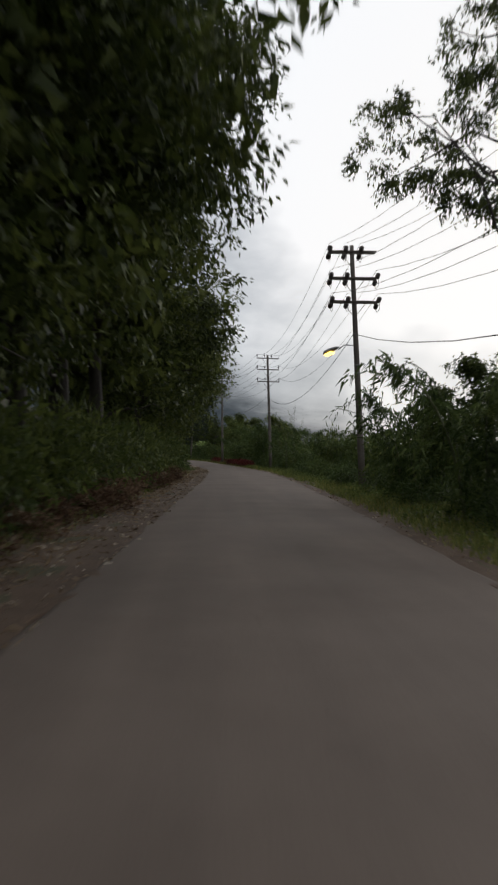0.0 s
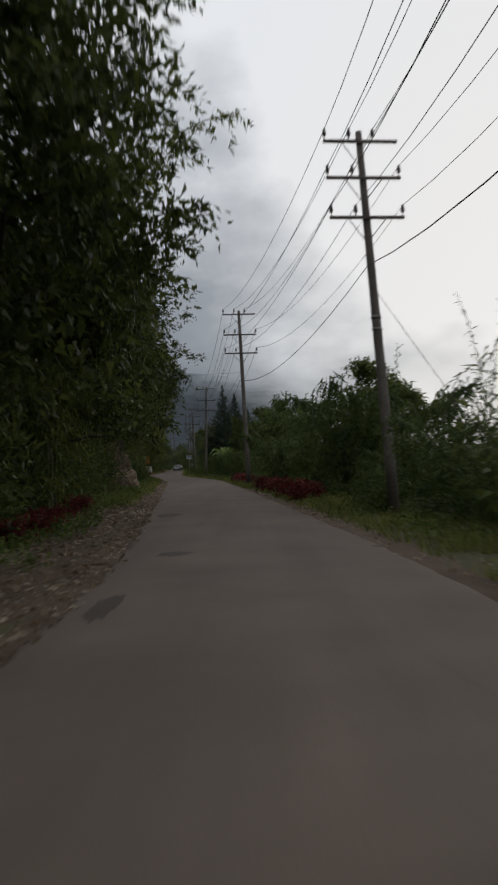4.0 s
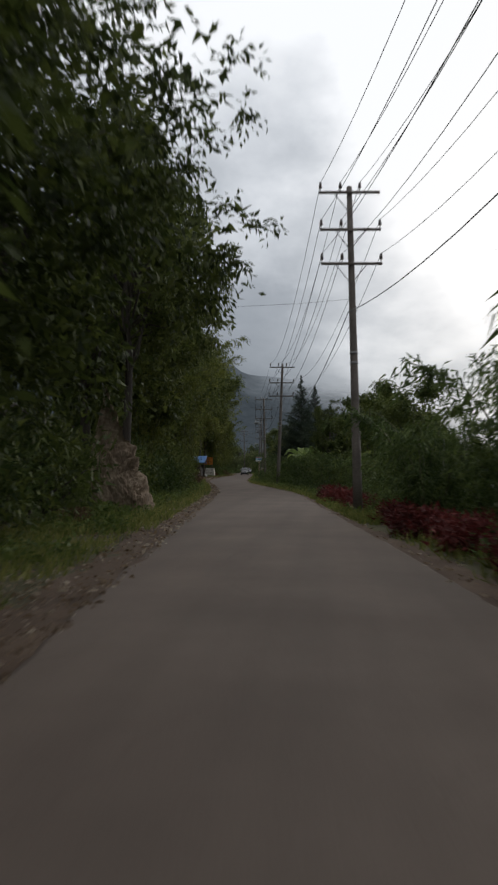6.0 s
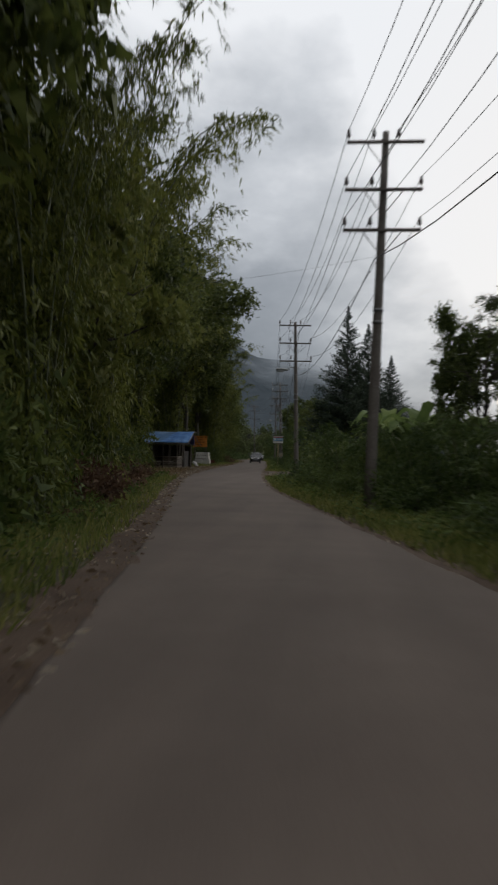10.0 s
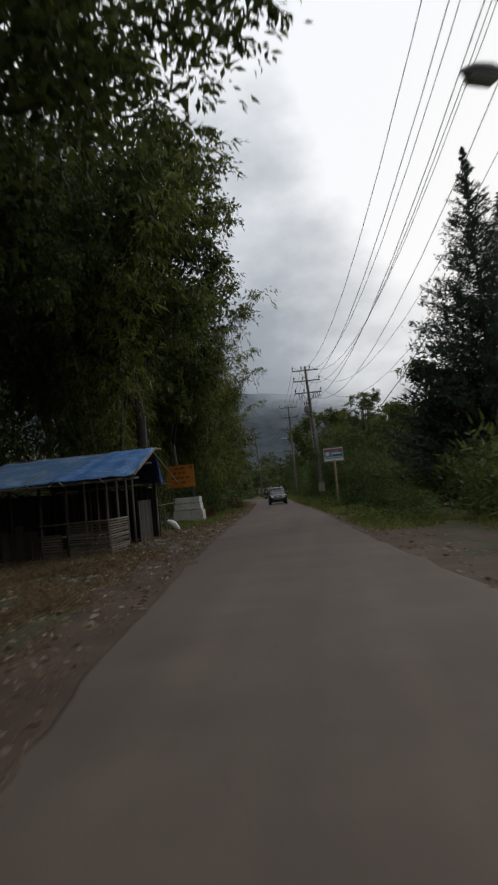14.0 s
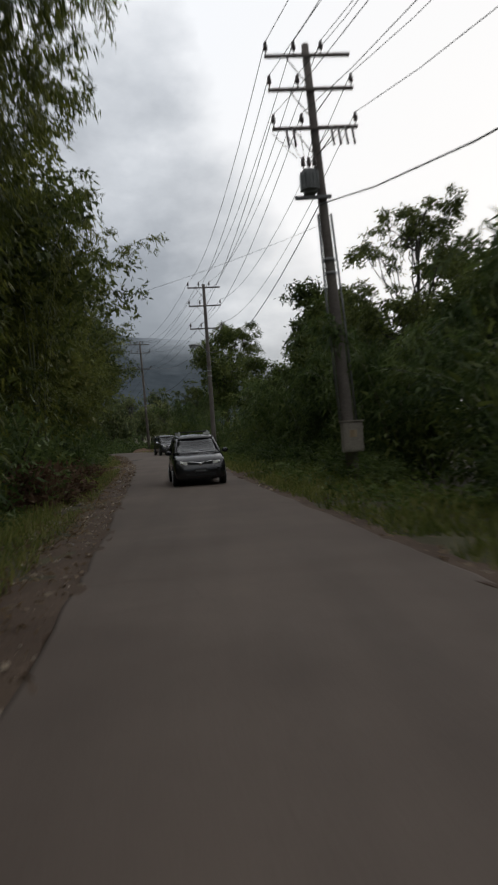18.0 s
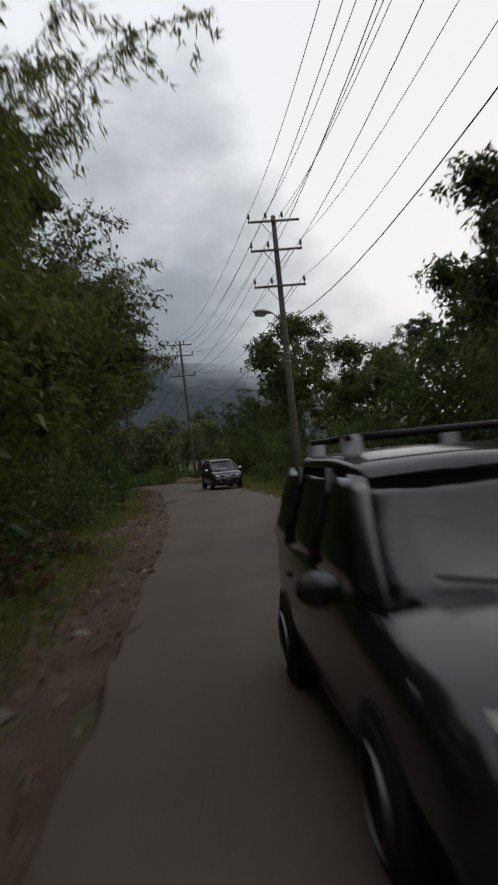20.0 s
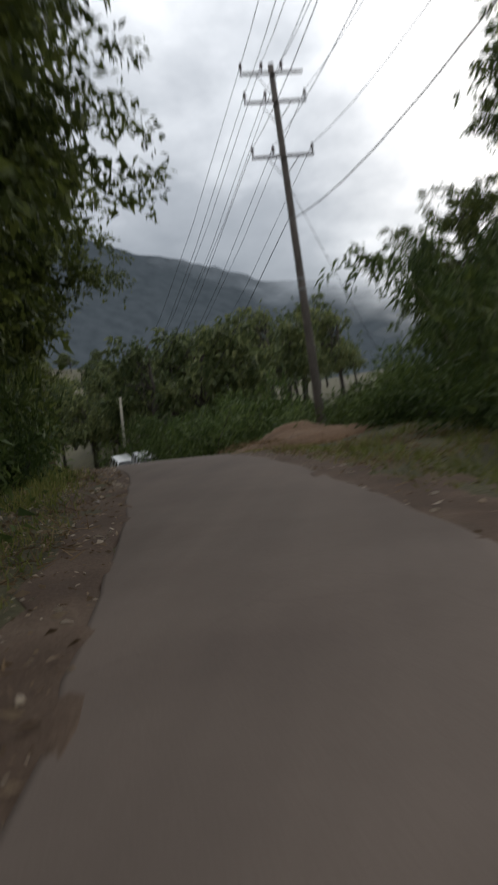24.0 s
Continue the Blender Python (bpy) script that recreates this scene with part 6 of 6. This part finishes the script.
def pole_fittings():
    """Transformer, panel box and conduits of the pole past the signs."""
    ob = thing("transformer", Matrix.Translation((-21.0, 143.6 * ALONG + 0.3, 8.75)))
    bm = bmesh.new()
    box(bm, -0.26, -0.24, -0.34, 0.26, 0.24, 0.34, 0.09)
    part("tank", bm, LAMP_BODY, ob)
    for i in range(5):
        b = bmesh.new()
        box(b, -0.2 + i * 0.1 - 0.012, -0.31, -0.24, -0.2 + i * 0.1 + 0.012, -0.23, 0.24)
        part("fin", b, LAMP_BODY, ob)
    for x in (-0.2, 0.02, 0.24):
        part("bushing", INS, None, ob, m=pose(x * 0.75, 0, 0.34))
    for k in range(6):
        a = k * 1.1
        stick("lead", (-0.3 + 0.1 * k, 0.05, 0.7), (-1.0 + 0.42 * k, 0.1, 1.5), 0.012, WIRE, ob, 4)
    b = bmesh.new()
    box(b, -0.45, -0.06, -0.5, 0.6, 0.06, -0.4, 0.01)
    part("bracket", b, STEEL, ob)
    tagged(ob, "grey distribution transformer mounted on the power pole", "transformer")
    for i, dx in enumerate((-0.95, -0.75, 0.35, 0.55, 0.75, 0.95)):
        c = thing("fuse_cutout", Matrix.Translation((-20.62 + dx, 143.6 * ALONG + 0.35, 10.25)))
        part("fuse_tube", tubes("fuse_tube", [([(0, 0, 0.05), (0.02, -0.06, -0.2), (0.05, -0.1, -0.5)], 0.035)], INSULATOR, 6), None, c)
        part("clamp", tubes("clamp", [([(-0.05, 0, 0.03), (0.05, 0, 0.03)], 0.03)], STEEL, 6), None, c)
        tagged(c, "dark hanging fuse below the lowest crossarm", "fuse", "fuses")
    ob = thing("panel_box", pose(-20.35, 143.6 * ALONG - 0.22, 0.95, 0, 0, 2))
    b = bmesh.new()
    box(b, -0.29, -0.16, 0, 0.29, 0.14, 0.85, 0.02)
    body = part("body", b, BOX_PAINT, ob)
    b = bmesh.new()
    box(b, -0.25, -0.176, 0.05, 0.25, -0.158, 0.80, 0.006)
    door = part("door", b, BOX_PAINT, body)
    b = bmesh.new()
    box(b, -0.10, -0.182, 0.42, 0.10, -0.177, 0.62)
    part("label_plate", b, RAW_WOOD, door, "yellowish label plate")
    b = bmesh.new()
    box(b, -0.33, -0.20, 0.85, 0.33, 0.17, 0.89, 0.01)
    part("lid", b, BOX_PAINT, ob)
    tagged(ob, "brownish-grey electric panel box on the power pole", "panel box")
    for dx in (-0.235, 0.235):
        c = thing("conduit", Matrix.Translation((-20.37 + dx, 143.6 * ALONG + 0.09, 1.75)))
        part("pipe", tubes("pipe", [([(0, 0, 0), (-0.13 - 0.03 * dx, 0.2, 3.4), (-0.23 - 0.2 * dx, 0.37, 6.1)], 0.035)], STEEL, 7), None, c)
        tagged(c, "pale steel conduit running up the power pole", "conduit", "conduits")


BOX_PAINT = material("dusty_box_paint", ((0.14, 0.12, 0.095), (0.215, 0.19, 0.155), (0.29, 0.265, 0.22)), 0.7, 2, 18, 0.15, 0.004)
RAW_WOOD = material("raw_wood", ((0.19, 0.135, 0.08), (0.30, 0.225, 0.14), (0.42, 0.33, 0.22)), 0.85, 2, 18, 0.4, 0.008, stretch=(1, 1, 0.2))
shack()
orange_sign()
white_block()
blue_sign()
pale_rock()
brown_boulder()
earth_bank()
patches()
pole_fittings()

# ---- vehicles ----
BLACK_PAINT = material("black_car_paint", ((0.010, 0.010, 0.011), (0.014, 0.014, 0.015), (0.020, 0.020, 0.021)), 0.16, 2, 20, 0, 0.002, spec=0.6)
SILVER_PAINT = material("silver_car_paint", ((0.45, 0.46, 0.46), (0.52, 0.53, 0.53), (0.60, 0.61, 0.61)), 0.25, 2, 20, 0, 0.002, metallic=0.3, spec=0.6)
RUBBER = material("tyre_rubber", ((0.012, 0.012, 0.012), (0.02, 0.02, 0.02), (0.032, 0.031, 0.03)), 0.85, 5, 40, 0.3, 0.004)
ALLOY = material("alloy_rim", ((0.22, 0.22, 0.22), (0.30, 0.30, 0.30), (0.38, 0.38, 0.38)), 0.35, 5, 30, 0, 0.002, metallic=0.8)
CHROME = material("chrome", ((0.55, 0.55, 0.55), (0.62, 0.62, 0.62), (0.70, 0.70, 0.70)), 0.15, 5, 30, 0, 0.002, metallic=1.0)
TRIM = material("black_plastic", ((0.010, 0.010, 0.010), (0.018, 0.018, 0.018), (0.028, 0.028, 0.028)), 0.6, 6, 40, 0.1, 0.003)
PLATE = material("plate_dark", ((0.02, 0.02, 0.02), (0.03, 0.03, 0.03), (0.045, 0.045, 0.045)), 0.5, 6, 30, 0, 0.002)


def car_glass():
    m = bpy.data.materials.new("tinted_glass")
    m.use_nodes = True
    b = m.node_tree.nodes["Principled BSDF"]
    b.inputs["Base Color"].default_value = (0.03, 0.034, 0.037, 1)
    b.inputs["Roughness"].default_value = 0.04
    b.inputs["Transmission Weight"].default_value = 0.85
    b.inputs["IOR"].default_value = 1.5
    return m


def lamp_glass():
    m = bpy.data.materials.new("headlamp_glass")
    m.use_nodes = True
    b = m.node_tree.nodes["Principled BSDF"]
    b.inputs["Base Color"].default_value = (0.50, 0.49, 0.44, 1)
    b.inputs["Roughness"].default_value = 0.1
    b.inputs["Specular IOR Level"].default_value = 0.8
    return m


GLASS, HEADLAMP = car_glass(), lamp_glass()


def loft(stations):
    """stations: (x, [(y, z), ...] of the right half from below to the top centre) -> mirrored skin."""
    bm = bmesh.new()
    rings = []
    for x, half in stations:
        pts = [(-y, z) for y, z in half] + [(y, z) for y, z in reversed(half) if y > 1e-4]
        rings.append([bm.verts.new((x, y, z)) for y, z in pts])
    for a, b in zip(rings, rings[1:]):
        n = len(a)
        for i in range(n):
            bm.faces.new((a[i], a[(i + 1) % n], b[(i + 1) % n], b[i]))
    bm.faces.new(rings[0])
    bm.faces.new(rings[-1][::-1])
    bmesh.ops.recalc_face_normals(bm, faces=bm.faces)
    for f in bm.faces:
        f.smooth = True
    return bm


def panel_between(name, corners, mat, parent, bulge=0.03, label="", n=6):
    c = [Vector(k) for k in corners]
    nor = (c[1] - c[0]).cross(c[3] - c[0]).normalized()
    V = []
    for j in range(n + 1):
        for i in range(n + 1):
            u, v = i / n, j / n
            p = c[0].lerp(c[1], u).lerp(c[3].lerp(c[2], u), v)
            V.append(tuple(p + nor * bulge * 4 * math.sin(math.pi * u) * math.sin(math.pi * v) / 4))
    k = n + 1
    F = [(j * k + i, j * k + i + 1, (j + 1) * k + i + 1, (j + 1) * k + i) for j in range(n) for i in range(n)]
    o = part(name, mesh_of(name, V, F, mat, True), None, parent, label)
    s = o.modifiers.new("thickness", "SOLIDIFY")
    s.thickness = 0.008
    return o


def wheel_meshes():
    bm = bmesh.new()
    prof = [(0.20, -0.10), (0.29, -0.10), (0.315, -0.07), (0.315, 0.07), (0.29, 0.10), (0.20, 0.10)]
    n = 22
    rings = [[bm.verts.new((r * math.cos(2 * math.pi * i / n), w, r * math.sin(2 * math.pi * i / n))) for i in range(n)] for r, w in prof]
    for a, b in zip(rings, rings[1:] + rings[:1]):
        for i in range(n):
            bm.faces.new((a[i], a[(i + 1) % n], b[(i + 1) % n], b[i]))
    t = bpy.data.meshes.new("tyre")
    bm.to_mesh(t)
    bm.free()
    t.materials.append(RUBBER)
    bm = bmesh.new()
    for k in range(7):
        box(bm, -0.022, -0.02, 0.02, 0.022, 0.02, 0.20)
        bmesh.ops.rotate(bm, verts=bm.verts, cent=(0, 0, 0), matrix=Matrix.Rotation(2 * math.pi / 7, 3, "Y"))
    bmesh.ops.create_cone(bm, cap_ends=True, segments=16, radius1=0.06, radius2=0.05, depth=0.05, matrix=pose(0, 0, 0, 90, 0, 0))
    bmesh.ops.create_cone(bm, cap_ends=False, segments=22, radius1=0.205, radius2=0.205, depth=0.17, matrix=pose(0, 0, 0, 90, 0, 0))
    r = bpy.data.meshes.new("rim")
    bm.to_mesh(r)
    bm.free()
    r.materials.append(ALLOY)
    return t, r


TYRE, RIM = wheel_meshes()


def people_carrier(m, paint, label, rack, chrome_wide, tall=1.0):
    """A compact five-door people carrier; x points to its front."""
    ob = thing("car", m)

    def sec(w, zb, low=0.24, in_=0.86):
        h = zb - low
        return [(0.0, low), (w * 0.84, low), (w * 0.97, low + 0.14 * h), (w, low + 0.42 * h), (w * 0.995, low + 0.70 * h), (w * 0.965, zb - 0.045), (w * in_, zb), (w * 0.5, zb + 0.018), (0.0, zb + 0.025)]

    part("body", loft([(2.13, sec(0.56, 0.55, 0.31)), (2.11, sec(0.70, 0.63, 0.27)), (2.05, sec(0.79, 0.72, 0.24)), (2.00, sec(0.815, 0.82, 0.23)), (1.92, sec(0.83, 0.885)), (1.72, sec(0.85, 0.945)), (1.45, sec(0.86, 1.0)), (1.15, sec(0.866, 1.05)), (0.3, sec(0.868, 1.07, 0.22, 0.95)),
                       (-0.8, sec(0.868, 1.08, 0.22, 0.95)), (-1.6, sec(0.85, 1.09, 0.24, 0.95)), (-1.95, sec(0.81, 1.08, 0.28, 0.95)), (-2.08, sec(0.72, 0.98, 0.32, 0.9))]), paint, ob)
    zr = 1.68 * tall
    part("roof", loft([(0.44, [(0.0, zr - 0.15), (0.56, zr - 0.15), (0.60, zr - 0.14), (0.56, zr - 0.12), (0.0, zr - 0.10)]),
                       (0.22, [(0.0, zr - 0.09), (0.60, zr - 0.10), (0.645, zr - 0.09), (0.59, zr - 0.05), (0.0, zr - 0.035)]),
                       (-0.2, [(0.0, zr - 0.07), (0.62, zr - 0.08), (0.67, zr - 0.06), (0.60, zr - 0.01), (0.0, zr + 0.01)]),
                       (-1.2, [(0.0, zr - 0.07), (0.62, zr - 0.08), (0.67, zr - 0.06), (0.60, zr), (0.0, zr + 0.02)]),
                       (-1.75, [(0.0, zr - 0.11), (0.60, zr - 0.12), (0.64, zr - 0.10), (0.57, zr - 0.05), (0.0, zr - 0.03)]),
                       (-1.88, [(0.0, zr - 0.16), (0.56, zr - 0.16), (0.60, zr - 0.15), (0.56, zr - 0.13), (0.0, zr - 0.11)])]), paint, ob)
    # glass
    t = zr - 0.09
    panel_between("windscreen", [(1.26, 0.775, 1.035), (1.26, -0.775, 1.035), (0.42, -0.59, t - 0.04), (0.42, 0.59, t - 0.04)], GLASS, ob, 0.10)
    panel_between("rear_window", [(-2.02, -0.72, 1.07), (-2.02, 0.72, 1.07), (-1.86, 0.57, t - 0.04), (-1.86, -0.57, t - 0.04)], GLASS, ob, 0.03)
    for s in (-1, 1):
        for x0, x1, a0, a1 in ((1.08, -0.02, 0.36, -0.05), (-0.10, -1.0, -0.12, -1.0), (-1.08, -1.94, -1.08, -1.80)):
            q = [(x0, s * 0.825, 1.055), (x1, s * 0.83, 1.07), (a1, s * 0.665, t + 0.005), (a0, s * 0.635, t - 0.015)]
            panel_between("side_window", q if s > 0 else [q[1], q[0], q[3], q[2]], GLASS, ob, 0.03)
        q = [(1.29, s * 0.76, 1.03), (1.06, s * 0.83, 1.05), (0.35, s * 0.645, t - 0.005), (0.44, s * 0.585, t - 0.03)]
        panel_between("pillar", q if s > 0 else [q[1], q[0], q[3], q[2]], paint, ob, 0.02)
        for p, q in (((-0.06, 0.83, 1.06), (-0.08, 0.66, t + 0.02)), ((-1.04, 0.83, 1.07), (-1.04, 0.665, t + 0.02)), ((-1.97, 0.77, 1.07), (-1.84, 0.61, t))):
            stick("pillar", (p[0], s * p[1], p[2]), (q[0], s * q[1], q[2]), 0.034, paint, ob)
        # headlamps, fog lamps, mirrors, handles
        q = [(2.09, s * 0.42, 0.655), (1.93, s * 0.80, 0.69), (1.73, s * 0.825, 0.90), (2.02, s * 0.43, 0.815)]
        lamp = panel_between("headlight", q if s > 0 else [q[1], q[0], q[3], q[2]], HEADLAMP, ob, 0.09, "large clear headlight")
        b = bmesh.new()
        bmesh.ops.create_uvsphere(b, u_segments=12, v_segments=8, radius=0.062, matrix=pose(2.015, s * 0.60, 0.745) @ Matrix.Diagonal((0.7, 1, 1, 1)))
        part("reflector", b, CHROME, lamp)
        bm = bmesh.new()
        bmesh.ops.create_uvsphere(bm, u_segments=10, v_segments=6, radius=0.055, matrix=pose(2.10, s * 0.60, 0.42) @ Matrix.Diagonal((0.4, 1, 1, 1)))
        part("fog_light", bm, HEADLAMP, ob)
        bm = bmesh.new()
        bmesh.ops.create_uvsphere(bm, u_segments=12, v_segments=8, radius=0.11, matrix=pose(0.92, s * 0.97, 1.10) @ Matrix.Diagonal((0.55, 1.0, 0.75, 1)))
        mir = part("mirror", bm, CHROME if chrome_wide else paint, ob)
        stick("arm", (0.92, s * 0.83, 1.06), (0.92, s * 0.92, 1.09), 0.025, TRIM, mir)
        for x in (-0.02 - 0.12, -1.0):
            b = bmesh.new()
            box(b, x - 0.08, s * 0.862 - 0.015, 0.86, x + 0.08, s * 0.862 + 0.015, 0.89, 0.006)
            part("door_handle", b, CHROME if chrome_wide else paint, ob)
        b = bmesh.new()
        bmesh.ops.create_cube(b, size=1, matrix=pose(-2.03, s * 0.70, 0.92) @ Matrix.Diagonal((0.1, 0.16, 0.30, 1)))
        bmesh.ops.bevel(b, geom=b.edges[:], offset=0.02, segments=2, affect="EDGES")
        part("tail_light", b, TAIL, ob)
        # wheels with dark arches
        for x in (1.28, -1.35):
            arch = bmesh.new()
            bmesh.ops.create_cone(arch, cap_ends=True, segments=24, radius1=0.37, radius2=0.37, depth=0.06, matrix=pose(x, s * 0.838, 0.325, 90, 0, 0))
            part("wheel_arch", arch, TRIM, ob)
            w = part("wheel", TYRE, None, ob, m=pose(x, s * 0.785, 0.315))
            part("rim", RIM, None, w, m=pose(0, s * 0.035, 0))
    # front: grille, bumper inlet, plate, wipers
    b = bmesh.new()
    box(b, 1.98, -0.41, 0.635, 2.075, 0.41, 0.80, 0.03)
    part("grille", b, TRIM, ob, "dark radiator grille")
    bars = (0.80, 0.745, 0.69, 0.645) if chrome_wide else (0.79, 0.66)
    for i, z in enumerate(bars):
        wide = 0.44 - 0.035 * i
        pts = [(2.10 - 0.06 * abs(k) ** 2 - 0.10 * (z - 0.64), wide * k, z - 0.03 + 0.045 * abs(k)) for k in (-1, -0.75, -0.5, -0.25, 0, 0.25, 0.5, 0.75, 1)]
        part("grille_bar", tubes("grille_bar", [(pts, 0.014 if chrome_wide else 0.012)], CHROME, 6), None, ob, "chrome grille bar")
    b = bmesh.new()
    bmesh.ops.create_uvsphere(b, u_segments=12, v_segments=6, radius=0.062, matrix=pose(2.10, 0, 0.72) @ Matrix.Diagonal((0.35, 1, 0.75, 1)))
    part("emblem", b, CHROME, ob)
    b = bmesh.new()
    box(b, 2.06, -0.50, 0.33, 2.145, 0.50, 0.44, 0.02)
    part("air_inlet", b, TRIM, ob)
    b = bmesh.new()
    box(b, 2.135, -0.21, 0.46, 2.15, 0.21, 0.57, 0.004)
    plate = part("number_plate", b, PLATE, ob)
    b = bmesh.new()
    box(b, 2.149, -0.16, 0.495, 2.153, 0.16, 0.535)
    part("plate_bar", b, STEEL, plate)
    if chrome_wide:
        for s in (-1, 1):
            stick("bumper_strip", (2.10, s * 0.66, 0.47), (2.135, s * 0.36, 0.455), 0.009, CHROME, ob)
    for y0, y1 in ((0.55, 0.05), (0.0, -0.5)):
        stick("wiper", (1.27, y0, 1.07), (1.17, y1, 1.14), 0.012, TRIM, ob)
    # dark cabin
    b = bmesh.new()
    box(b, -1.8, -0.68, 0.9, 0.75, 0.68, 1.04, 0.03)
    part("cabin_trim", b, TRIM, ob)
    for y in (-0.36, 0.36):
        b = bmesh.new()
        box(b, -0.55, y - 0.24, 0.9, -0.40, y + 0.24, 1.38, 0.05)
        part("seat_back", b, TRIM, ob)
    if rack:
        for x in (-0.1, -1.25):
            stick("rack_bar", (x, -0.58, zr + 0.10), (x, 0.58, zr + 0.10), 0.025, TRIM, ob)
            for s in (-1, 1):
                b = bmesh.new()
                box(b, x - 0.05, s * 0.52 - 0.06, zr - 0.02, x + 0.05, s * 0.52 + 0.06, zr + 0.12, 0.015)
                part("rack_foot", b, WHITE_PAINT, ob, "pale rack foot")
        for s in (-1, 1):
            stick("rack_rail", (0.0, s * 0.55, zr + 0.10), (-1.5, s * 0.55, zr + 0.10), 0.02, TRIM, ob)
    tagged(ob, label, "car", "cars on the road")
    return ob


TAIL = material("tail_light_red", ((0.25, 0.012, 0.012), (0.33, 0.018, 0.018), (0.40, 0.03, 0.03)), 0.2, 5, 30, 0, 0.002, spec=0.6)


def on_road(x, y, turn):
    return pose(x, y * ALONG, float(road_z(y)) + 0.045, 0, 0, turn)


people_carrier(on_road(-24.95, 146.7, -84), BLACK_PAINT, "black people carrier with a roof rack on the asphalt road", True, False)
people_carrier(on_road(-28.35, 169.5, -76), BLACK_PAINT, "black people carrier with a wide chrome grille on the road", False, True)
people_carrier(on_road(-47.2, 202.6, -62) @ pose(0, 0, 0, 0, 9, 0), SILVER_PAINT, "silver-white people carrier coming up past the crest", False, False)
people_carrier(on_road(-49.6, 203.8, -60) @ pose(0, 0, 0, 0, 9, 0), SILVER_PAINT, "second white people carrier beside the first past the crest", False, False)
